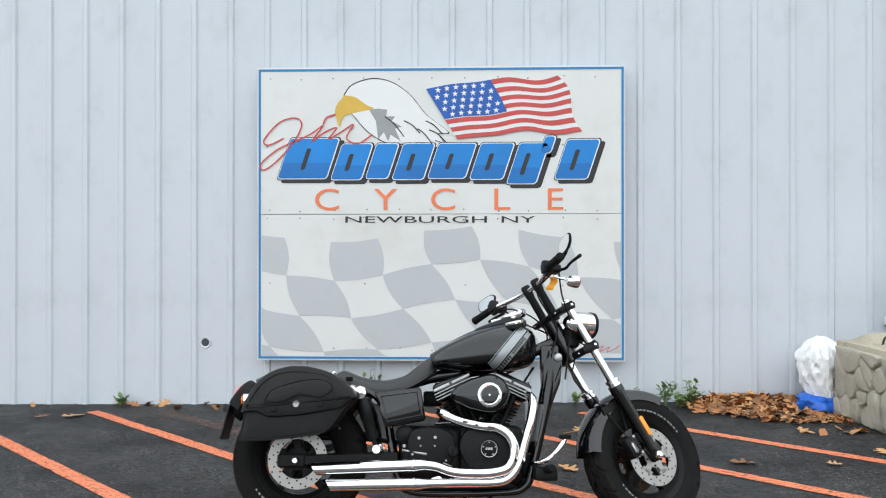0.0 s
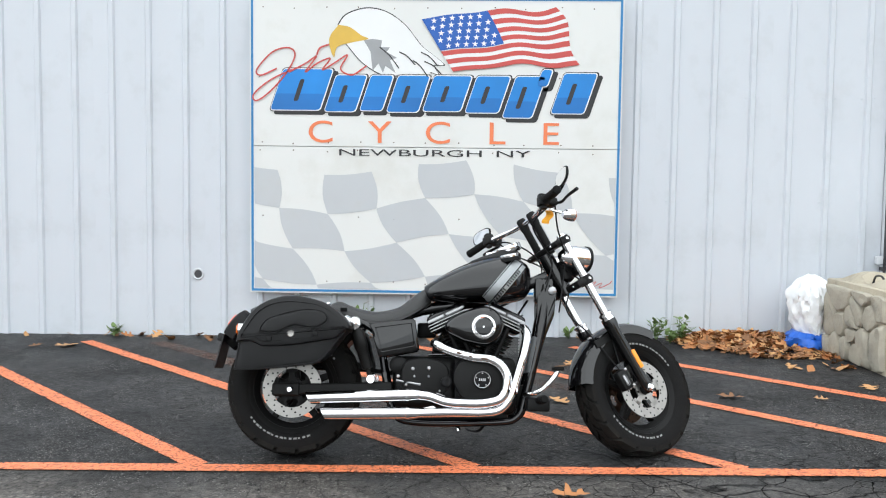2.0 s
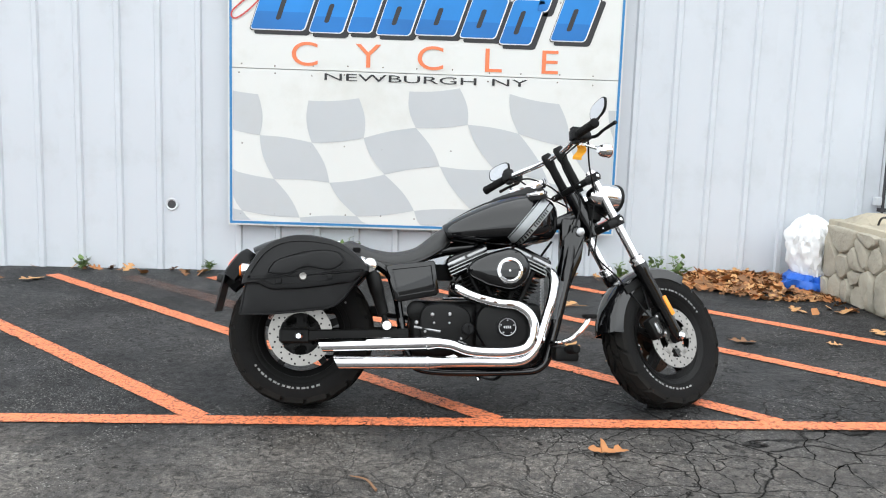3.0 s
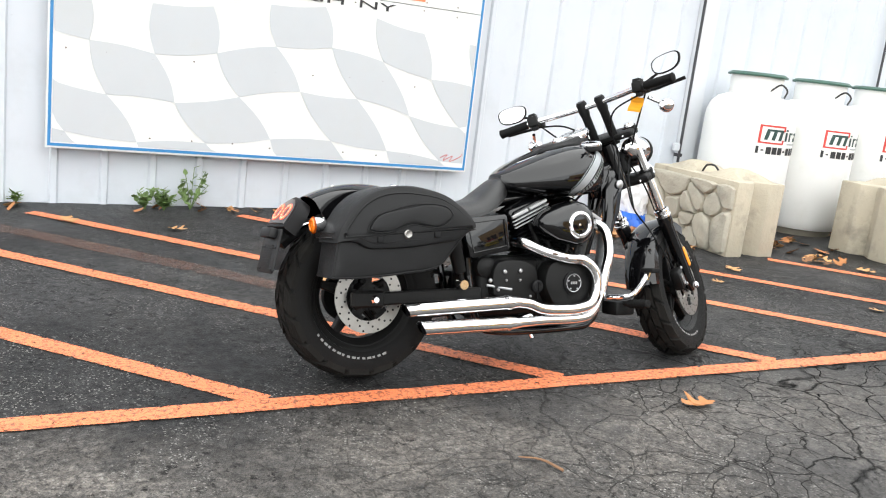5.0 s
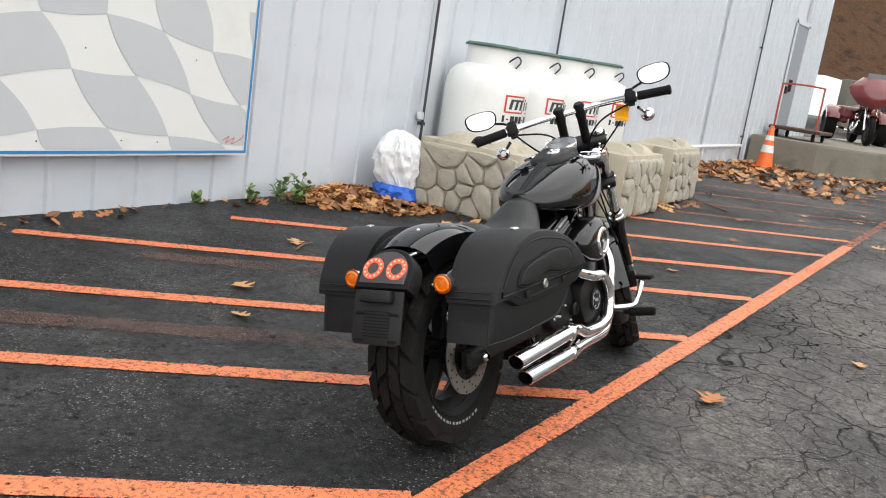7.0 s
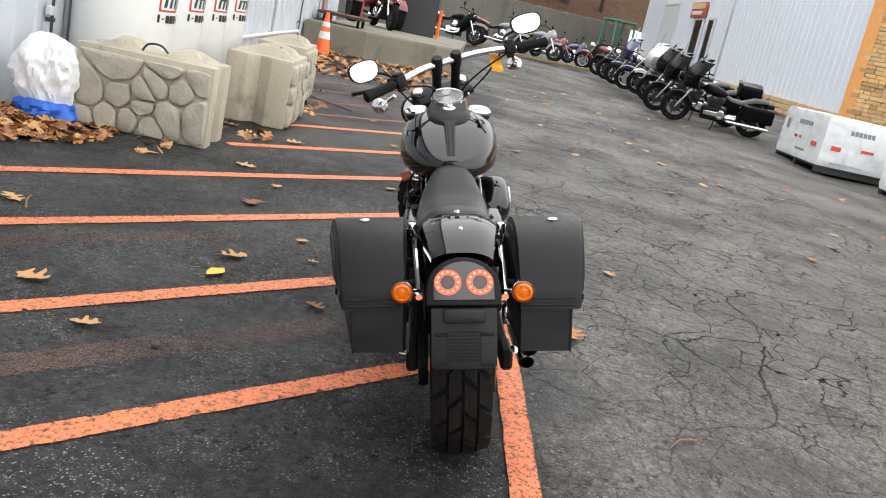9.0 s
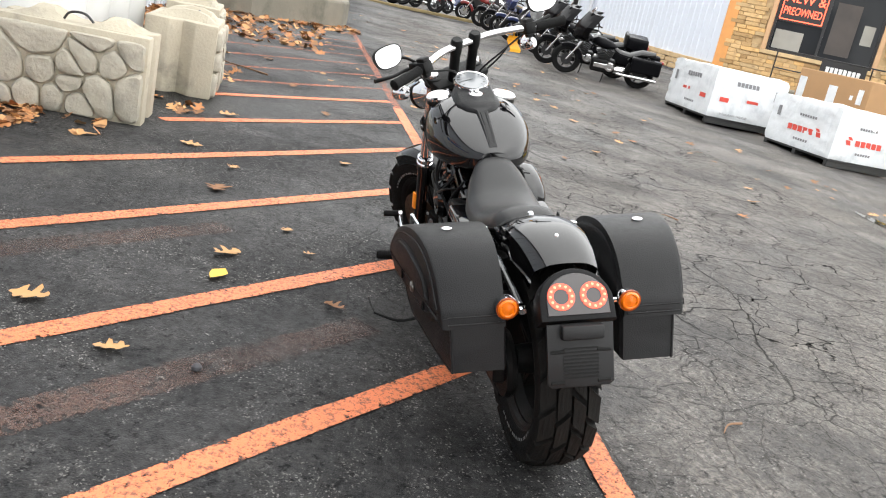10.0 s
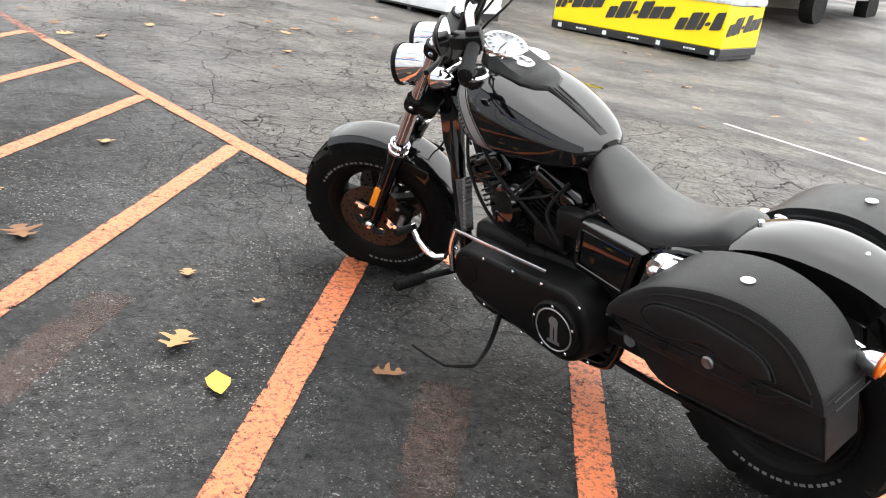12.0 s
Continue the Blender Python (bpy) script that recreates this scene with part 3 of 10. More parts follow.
# bare trees on the bank
def bare_tree(x, y, z, r, tall, seed):
    rnd = random.Random(seed)
    ob = empty("tree", pose(x, y, z), "bare dark trunk of a tree on the leafy bank", "tree", "trees on the bank")
    line = [Vector((0.12 * noise.noise((seed, k, 0)) * k, 0.12 * noise.noise((seed, k, 5)) * k, tall * k / 5 - 0.4)) for k in range(6)]
    bm = bmesh.new()
    tube(bm, line, [r * 1.35, r, r * 0.85, r * 0.7, r * 0.5, r * 0.2], 12, 4)
    trunk = part("trunk", bm, M_bark, ob, "", True)
    for k in range(9):
        t = rnd.uniform(0.35, 0.95)
        p = line[int(t * 5)].lerp(line[min(5, int(t * 5) + 1)], t * 5 % 1)
        a = rnd.uniform(0, 6.28)
        d = Vector((math.cos(a), math.sin(a), rnd.uniform(0.3, 0.9))) * rnd.uniform(0.9, 2.4) * (1.3 - t)
        bm = bmesh.new()
        tube(bm, [p, p + d * 0.5 + Vector((0, 0, 0.1)), p + d + Vector((0, 0, 0.35))], [r * 0.35, r * 0.2, r * 0.05], 7, 3)
        part("limb", bm, M_bark, trunk, "", True)
for x, y, z, r, tall, seed in ((48.3, -0.65, 3.6, 0.42, 13.0, 1), (52.8, -3.7, 3.6, 0.11, 8.0, 2), (44.9, 1.5, 3.6, 0.09, 7.0, 3), (40.5, 5.2, 3.6, 0.3, 12.0, 4)):
    bare_tree(x, y, z, r, tall, seed)

# white ribbed building along the far side of the lot, drawn from its corner and set in place by SIDE
SIDE = Matrix.Translation((21.55, -6.5, 0.46)) @ Matrix.Diagonal((1.124, 1.2, 1.19, 1)) @ Matrix.Translation((-18.3, 5.2, 0))
WALL_S = siding("wall_south", 18.3, 46.0, -5.2, 0.0, 6.0, "white ribbed steel wall of the showroom", "", True, mat("white_siding", (0.66, 0.7, 0.78), 0.45, 0, 0.05, 2, dirt=(0.5, 0.53, 0.6), dirt_amount=0.3, dirt_scale=2), 0.4)
bm = bmesh.new()
WALL_S.matrix_world = SIDE
box(bm, (18.4, -12, 0), (46, -5.27, 6.0), SIDE)
tagged(part("wall_south_core", bm, M_walltrim), "body of the white showroom building", "building", "", "structure")
bm = bmesh.new()
for i in range(38):
    for r in range(3):
        x0 = 18.35 + i * 0.72 + (r % 2) * 0.3
        box(bm, (x0, -5.19, 0.25 + r * 0.14 + 0.00045 * (x0 - 8) ** 2 - 0.1), (x0 + 0.68, -5.12 + 0.012 * ((i * 5 + r * 3) % 3), 0.25 + r * 0.14 + 0.13 + 0.00045 * (x0 - 8) ** 2 - 0.1), SIDE, 0.01)
tagged(part("stone_wainscot", bm, M_storestone), "low tan stone base course", "stone base", "", "structure")
def wall_door(x0, x1, z0, z1, material, name, label, cat):
    bm = bmesh.new()
    box(bm, (x0, -5.175, z0), (x1, -5.14, z1), SIDE, 0.008)
    ob = tagged(part(name, bm, material), label, cat, "", "structure")
    bm = bmesh.new()
    for xx in (x0, x1):
        box(bm, (xx - 0.06, -5.18, z0), (xx + 0.06, -5.12, z1 + 0.06), SIDE)
    box(bm, (x0, -5.18, z1), (x1, -5.12, z1 + 0.08), SIDE)
    part("frame", bm, M_walltrim, ob)
wall_door(38.3, 41.4, 0.5, 3.55, M_walltrim, "door_2", "closed white overhead garage door", "door")
wall_door(33.6, 34.9, 0.35, 2.85, M_darkglass, "door_3", "dark glass shop door", "door")
wall_door(31.9, 32.8, 0.35, 2.85, M_darkglass, "door_4", "dark glass side door", "door")
bm = bmesh.new()
box(bm, (33.4, -5.15, 2.95), (35.6, -5.05, 3.55), SIDE, 0.02)
SGN = tagged(part("wall_sign", bm, mat("red_sign_face", (0.45, 0.08, 0.05), 0.5)), "small red and cream sign over the door", "sign")
bm = bmesh.new()
box(bm, (33.45, -5.045, 3.28), (35.55, -5.03, 3.5), SIDE)
part("upper_band", bm, mat("cream_sign_face", (0.6, 0.45, 0.28), 0.5), SGN)
bm = bmesh.new()
box(bm, (33.7, -5.043, 3.05), (35.35, -5.03, 3.2), SIDE)
part("writing_bar", bm, M_whitepaint, SGN)
bm = bmesh.new()
rod(bm, SIDE @ Vector((30.0, -5.1, 0.5)), SIDE @ Vector((30.0, -5.1, 6.0)), 0.08, 10)
tagged(part("downspout", bm, M_walltrim), "white downspout on the showroom wall", "downspout")

# tan stone shop front
FR0 = Vector((21.53, -6.55, 0.42))
fd = Vector((-0.522, -0.853, 0)).normalized()
fn = Vector((-fd.y, fd.x, 0)) * -1
if fn.x > 0:
    fn = -fn
FM = Matrix((fd, -fn, Vector((0, 0, 1)))).transposed().to_4x4()
FRONT = Matrix.Translation(FR0) @ FM @ Matrix.Scale(1.18, 4)
SHOP = tagged(new("shop_front"), "tan ledgestone shop front with large windows", "wall", "", "structure")
openings = [(1.0, 3.42, 1.22, 2.95), (4.42, 5.76, 0.45, 2.8), (6.55, 8.45, 1.2, 2.9), (8.75, 10.3, 1.2, 2.9)]
bm = bmesh.new()
edges_ = [0.0] + [v for o in openings for v in o[:2]] + [13.0]
for i in range(0, len(edges_) - 1):
    a, b = edges_[i], edges_[i + 1]
    if i % 2 == 0:
        box(bm, (a, 0.05, -0.2), (b, 0.4, 5.0), FRONT)
    else:
        o = openings[i // 2]
        box(bm, (a, 0.05, -0.2), (b, 0.4, o[2]), FRONT)
        box(bm, (a, 0.05, o[3]), (b, 0.4, 5.0), FRONT)
part("front_wall", bm, M_storestone, SHOP)
rnd = random.Random(5)
M_ledge = mat("ledgestone_piece", (0.52, 0.37, 0.2), 0.85, 0, 0.3, 4, bump=0.5, bump_scale=30, dirt=(0.22, 0.14, 0.07), dirt_amount=0.6, dirt_scale=5)
def vary_stone(m, socket_node, socket):
    """Each stone its own shade of gold, tan and grey."""
    nt = m.node_tree
    rnd_node = nt.nodes.new(socket_node)
    rp = nt.nodes.new("ShaderNodeValToRGB")
    rp.color_ramp.elements[0].color = (0.6, 0.52, 0.42, 1)
    rp.color_ramp.elements[1].color = (1.15, 1.1, 1.05, 1)
    for pos, col in ((0.3, (1.0, 0.92, 0.8, 1)), (0.55, (0.85, 0.86, 0.88, 1)), (0.75, (1.2, 1.05, 0.8, 1))):
        rp.color_ramp.elements.new(pos).color = col
    nt.links.new(rnd_node.outputs[socket], rp.inputs[0])
    b = nt.nodes["Principled BSDF"]
    src = b.inputs["Base Color"].links[0].from_socket
    mx = nt.nodes.new("ShaderNodeMix")
    mx.data_type, mx.blend_type = "RGBA", "MULTIPLY"
    mx.inputs[0].default_value = 1.0
    nt.links.new(src, mx.inputs[6])
    nt.links.new(rp.outputs[0], mx.inputs[7])
    nt.links.new(mx.outputs[2], b.inputs["Base Color"])
M_ledge2 = mat("ledgestone_course", (0.52, 0.37, 0.2), 0.85, 0, 0.3, 4, bump=0.5, bump_scale=30, dirt=(0.22, 0.14, 0.07), dirt_amount=0.6, dirt_scale=5)
vary_stone(M_ledge, "ShaderNodeObjectInfo", "Random")
vary_stone(M_ledge2, "ShaderNodeNewGeometry", "Random Per Island")
ledge_meshes = []
for w_ in (0.16, 0.24, 0.34, 0.46):
    bm = bmesh.new()
    box(bm, (0, 0, 0), (w_ - 0.006, 0.06, 0.092), None, 0.008)
    me = bpy.data.meshes.new("ledge_stone")
    bm.to_mesh(me)
    bm.free()
    me.materials.append(M_ledge)
    ledge_meshes.append((w_, me))
count = 0
verts, faces = [], []
for r in range(40):
    x, z = 0.03, 0.12 + r * 0.098
    while x < 12.6:
        w_, me = ledge_meshes[rnd.randrange(4)]
        out = -0.012 + rnd.uniform(-0.016, 0.012)
        hit = any(x + w_ > o[0] - 0.02 and x < o[1] + 0.02 and z + 0.092 > o[2] - 0.12 and z < o[3] + 0.02 for o in openings)
        if not hit and x < 4.4 and count < 290:
            ob = new("ledge_stone", me)
            ob.parent = SHOP
            ob.matrix_local = FRONT @ Matrix.Translation((x, out, z))
            count += 1
        elif not hit:
            k = len(verts)
            verts += [FRONT @ Vector((x + a * (w_ - 0.006), out + b * 0.06, z + c * 0.092)) for c in (0, 1) for a, b in ((0, 0), (1, 0), (1, 1), (0, 1))]
            faces += [(k, k + 1, k + 5, k + 4), (k + 1, k + 2, k + 6, k + 5), (k + 2, k + 3, k + 7, k + 6), (k + 3, k, k + 4, k + 7), (k + 4, k + 5, k + 6, k + 7), (k + 3, k + 2, k + 1, k)]
        x += w_
me = bpy.data.meshes.new("ledge_stone_courses")
me.from_pydata([tuple(v) for v in verts], [], faces)
me.materials.append(M_ledge2)
ob = new("ledge_stone_courses", me)
ob.parent = SHOP
tagged(ob, "", "", "", "stuff")
def shop_window(o, name, label, mull):
    bm = bmesh.new()
    box(bm, (o[0], 0.18, o[2]), (o[1], 0.2, o[3]), FRONT)
    ob = tagged(part(name, bm, M_darkglass), label, "window", "", "structure")
    bm = bmesh.new()
    f = 0.06
    box(bm, (o[0], 0.1, o[2]), (o[0] + f, 0.24, o[3]), FRONT)
    box(bm, (o[1] - f, 0.1, o[2]), (o[1], 0.24, o[3]), FRONT)
    box(bm, (o[0] + f, 0.1, o[3] - f), (o[1] - f, 0.24, o[3]), FRONT)
    box(bm, (o[0] + f, 0.1, o[2]), (o[1] - f, 0.24, o[2] + f), FRONT)
    for x in mull:
        box(bm, (x - 0.03, 0.11, o[2] + f), (x + 0.03, 0.23, o[3] - f), FRONT)
    part("window_frame", bm, M_blackmetal, ob)
    bm = bmesh.new()
    box(bm, (o[0] - 0.12, -0.05, o[2] - 0.1), (o[1] + 0.12, 0.12, o[2] - 0.002), FRONT, 0.01)
    part("window_sill", bm, M_storestone, ob)
    for lo, hi in (((o[0] - 0.11, o[2]), (o[0] - 0.002, o[3] + 0.11)), ((o[1] + 0.002, o[2]), (o[1] + 0.11, o[3] + 0.11)), ((o[0] - 0.002, o[3] + 0.002), (o[1] + 0.002, o[3] + 0.11))):
        bm = bmesh.new()
        box(bm, (lo[0], -0.045, lo[1]), (hi[0], 0.098, hi[1]), FRONT, 0.008)
        part("window_trim", bm, M_tantrim, ob, "tan painted board")
    return ob
shop_window(openings[0], "window_1", "dark shop window with a red neon sign", (2.15,))
shop_window(openings[1], "door_5", "dark glazed double shop door", (5.09,))
shop_window(openings[2], "window_2", "dark shop window behind a poster", (7.5,))
shop_window(openings[3], "window_3", "dark shop window at the corner", (9.5,))
# three papers, and two sheets whose colour paints the dim showroom inside
M_paper = mat("window_paper", (0.3, 0.29, 0.26), 0.6, 0, 0.3, 2)
for x0, x1, z0, z1, m_ in ((1.1, 1.75, 1.3, 1.75, M_paper), (3.0, 3.25, 1.75, 2.2, M_paper), (2.3, 2.85, 1.4, 2.6, mat("showroom_shadow", (0.06, 0.05, 0.045), 0.6, 0, 0.8, 1.5)), (5.2, 5.45, 1.3, 1.8, M_paper), (4.6, 4.9, 1.0, 1.9, mat("showroom_green", (0.05, 0.09, 0.06), 0.6, 0, 0.8, 2))):
    bm = bmesh.new()
    box(bm, (x0, 0.165, z0), (x1, 0.178, z1), FRONT)
    tagged(part("window_sheet", bm, m_), "flat sheet at the glass, some faded paper, some painted showroom gloom", "poster", "window posters")
bm = bmesh.new()
box(bm, (-0.12, -0.02, 0.0), (0.16, 0.3, 5.0), FRONT, 0.01)
tagged(part("corner_board", bm, M_orangewood), "orange stained corner board of the shop", "trim", "", "structure")
# neon words in the window
M_neon = glow("red_neon", (1.0, 0.1, 0.05), 1.6)
bm = bmesh.new()
box(bm, (1.05, 0.13, 1.95), (2.12, 0.15, 2.75), FRONT)
NEON = tagged(part("neon_sign", bm, M_blackmetal), "red neon window sign with two words lines", "neon sign")
bm = bmesh.new()
nx0, nx1, nz0, nz1 = 1.1, 2.07, 2.0, 2.7
for a, b in (((nx0, nz0), (nx1, nz0)), ((nx1, nz0), (nx1, nz1)), ((nx1, nz1), (nx0, nz1)), ((nx0, nz1), (nx0, nz0))):
    rod(bm, FRONT @ Vector((a[0], 0.11, a[1])), FRONT @ Vector((b[0], 0.11, b[1])), 0.014, 8)
part("neon_border", bm, M_neon, NEON)
UPT = FRONT @ Matrix.Translation((1.585, 0.115, 2.35)) @ Matrix.Rotation(radians(90), 4, "X")
text_mesh("neon_words", "NEW &", 0.3, UPT @ Matrix.Translation((0, 0.15, 0)), M_neon, NEON, "", 0.006, 0.95)
text_mesh("neon_words", "PREOWNED", 0.26, UPT @ Matrix.Translation((0, -0.15, 0)), M_neon, NEON, "", 0.006, 0.62)
# porch slab, steps and railing in front of the shop
bm = bmesh.new()
box(bm, (-0.5, -1.9, -0.2), (13.0, 0.04, 0.42), FRONT, 0.015)
tagged(part("porch", bm, M_oldconcrete), "raised concrete porch along the shop", "porch", "", "structure")
for k in range(2):
    bm = bmesh.new()
    box(bm, (5.2, -2.55 + 0.3 * k, -0.2), (7.2, -2.26 + 0.3 * k, 0.16 + 0.14 * k), FRONT, 0.01)
    tagged(part("step", bm, M_oldconcrete), "worn concrete porch step", "step", "porch steps", "structure")
RAIL = empty("porch_railing", Matrix.Identity(4), "black iron railing on the shop porch", "railing")
for x in (1.4, 2.4, 3.4, 4.4, 5.1):
    bm = bmesh.new()
    rod(bm, FRONT @ Vector((x, -1.7, 0.4)), FRONT @ Vector((x, -1.7, 1.25)), 0.02, 8)
    part("post", bm, M_blackmetal, RAIL)
for z in (0.85, 1.25):
    bm = bmesh.new()
    rod(bm, FRONT @ Vector((1.4, -1.7, z)), FRONT @ Vector((5.1, -1.7, z)), 0.018, 8)
    part("rail", bm, M_blackmetal, RAIL)
bm = bmesh.new()
tube(bm, [FRONT @ Vector(p) for p in ((5.1, -1.7, 1.25), (5.2, -2.1, 1.1), (5.25, -2.6, 0.75), (5.28, -2.7, 0.4), (5.28, -2.7, 0.1))], 0.018, 8, 4)
part("hand_rail", bm, M_blackmetal, RAIL)
bm = bmesh.new()
loft(bm, [[FRONT @ Vector((2.35 + 0.95 * u, -1.722 - 0.012 * math.sin(u * 9) - d, z)) for u, d in [(k / 8, 0) for k in range(9)] + [(1 - k / 8, 0.006) for k in range(9)]] for z in (0.84, 1.0, 1.23)])
BANNER = tagged(part("banner", bm, M_blackmetal, None, "", True), "black cloth banner with white print tied to the railing", "banner")
for k in range(8):
    bm = bmesh.new()
    u = 2.47 + 0.092 * k
    box(bm, (u, -1.752, 0.96), (u + 0.07, -1.746, 1.1), FRONT, 0.002)
    part("print_bar", bm, M_whitepaint, BANNER, "white bar of print")

# ---- the black motorcycle ----
M_gloss = mat("gloss_black_paint", (0.003, 0.003, 0.0035), 0.05, 0, 0.3, 3, rough_vary=0.3, spec=0.58)
M_satin = mat("satin_black_metal", (0.006, 0.006, 0.006), 0.42, 0.0, 0.3, 14, bump=0.15, bump_scale=260, spec=0.16)
M_deepblack = mat("black_plastic", (0.006, 0.006, 0.0065), 0.5, 0, 0.25, 12, bump=0.1, bump_scale=200, spec=0.16)
M_leather = mat("black_leather", (0.011, 0.011, 0.0116), 0.43, 0, 0.3, 18, bump=0.2, bump_scale=330, spec=0.21)
M_vinyl = mat("black_seat_vinyl", (0.012, 0.012, 0.0125), 0.4, 0, 0.25, 10, bump=0.15, bump_scale=420, spec=0.48)
M_tread = mat("dusty_tread_rubber", (0.01, 0.0095, 0.0088), 0.8, 0, 0.3, 14, bump=0.3, bump_scale=180, dirt=(0.03, 0.027, 0.023), dirt_amount=0.35, dirt_scale=12, spec=0.12)
M_bracket = mat("black_moulded_plastic", (0.012, 0.012, 0.0125), 0.48, 0, 0.15, 9, bump=0.1, bump_scale=260, spec=0.28)
M_rubber = mat("tyre_rubber", (0.007, 0.007, 0.007), 0.7, 0, 0.35, 20, bump=0.3, bump_scale=180, dirt=(0.018, 0.017, 0.016), dirt_amount=0.3, dirt_scale=9, spec=0.12)
M_chrome = mat("chrome", (0.82, 0.82, 0.83), 0.07, 1.0, 0.05, 8, rough_vary=0.5)
M_steel = mat("brushed_steel", (0.3, 0.29, 0.275), 0.38, 1.0, 0.25, 30, rough_vary=0.4)
M_alloy = mat("cast_alloy", (0.42, 0.42, 0.43), 0.38, 0.8, 0.15, 30)
M_decal = mat("silver_decal", (0.33, 0.35, 0.36), 0.3, 0.3, 0.1, 30)
M_sticker = mat("worn_grey_sticker", (0.07, 0.075, 0.08), 0.45, 0, 0.7, 90)
M_letter = mat("white_tyre_lettering", (0.2, 0.2, 0.2), 0.7, 0, 0.5, 60)
M_mirror = mat("mirror_glass", (0.95, 0.95, 0.96), 0.03, 1.0, 0.02, 3)
M_amber = mat("amber_lens", (0.75, 0.16, 0.004), 0.15, 0, 0.35, 60, coat=0.5)
M_amberrim = mat("dark_amber_plastic", (0.3, 0.05, 0.003), 0.2, 0, 0.2, 60)
# the fork reflectors are no lamps; a faint glow is added to brighten them
M_amberglow = glow("amber_reflector_added_glow", (0.9, 0.28, 0.02), 0.1)
M_redlens = mat("smoked_red_lens", (0.045, 0.04, 0.04), 0.3, 0, 0.2, 20, coat=0.3)
M_led = glow("lit_red_tail_lamp", (0.8, 0.09, 0.05), 0.38)
M_leddot = glow("lit_orange_diode", (1.0, 0.3, 0.16), 0.75)
M_dial = mat("dial_face", (0.2, 0.21, 0.22), 0.2, 0, 0.1, 30, coat=0.6)
M_lampglass = mat("lamp_glass", (0.75, 0.77, 0.8), 0.06, 0.6, 0.1, 10)
M_rust = mat("rusty_brown_steel", (0.09, 0.052, 0.034), 0.6, 0.6, 0.4, 20)

MOTO = empty("motorcycle", pose(-1.041, 4.240, 0.131, 0, 0, 2.86) @ pose(0, 0, 0, -12.0, 0, 0) @ Matrix.Scale(0.922, 4),
             "gloss black cruiser motorcycle with saddlebags leaning on its kickstand", "motorcycle")
HEAD = Vector((1.28, 0, 1.0))
RAKE = radians(29)
DOWN = Vector((math.sin(RAKE), 0, -math.cos(RAKE)))
AHEAD = Vector((math.cos(RAKE), 0, math.sin(RAKE)))
STEER = Matrix.Translation((0.04, 0, -0.025)) @ Matrix.Translation(HEAD) @ Matrix.Rotation(radians(29), 4, -DOWN) @ Matrix.Translation(-HEAD)
UPRIGHT = pose(0, 0, 0, 90, 0, 0)


def mpart(name, bm, material, parent=None, label="", smooth=True, steered=False):
    if steered:
        bmesh.ops.transform(bm, matrix=STEER, verts=bm.verts[:])
    bmesh.ops.recalc_face_normals(bm, faces=bm.faces[:])
    return part(name, bm, material, parent or MOTO, label, smooth)


def mparts(name, bm, material, parent=None, label="", smooth=True, steered=False):
    """Like mpart, but every loose piece of the bmesh becomes a part of its own."""
    left = set(bm.verts)
    while left:
        seed = left.pop()
        isle, todo = [seed], [seed]
        while todo:
            for e in todo.pop().link_edges:
                for v in e.verts:
                    if v in left:
                        left.discard(v)
                        isle.append(v)
                        todo.append(v)
        one = bmesh.new()
        twin = {v: one.verts.new(v.co) for v in isle}
        for f in {f for v in isle for f in v.link_faces}:
            one.faces.new([twin[v] for v in f.verts])
        mpart(name, one, material, parent, label, smooth, steered)
    bm.free()


def bolt(bm, p, d, r=0.008, h=0.008):
    p, d = Vector(p), Vector(d).normalized()
    lathe(bm, [(r, 0), (r, h * 0.6), (r * 0.6, h)], axis_matrix(p, p + d), 8)


def arc_pts(r, y, a0, a1, n):
    return [Vector((r * math.cos(radians(a0 + (a1 - a0) * i / n)), y, r * math.sin(radians(a0 + (a1 - a0) * i / n)))) for i in range(n + 1)]


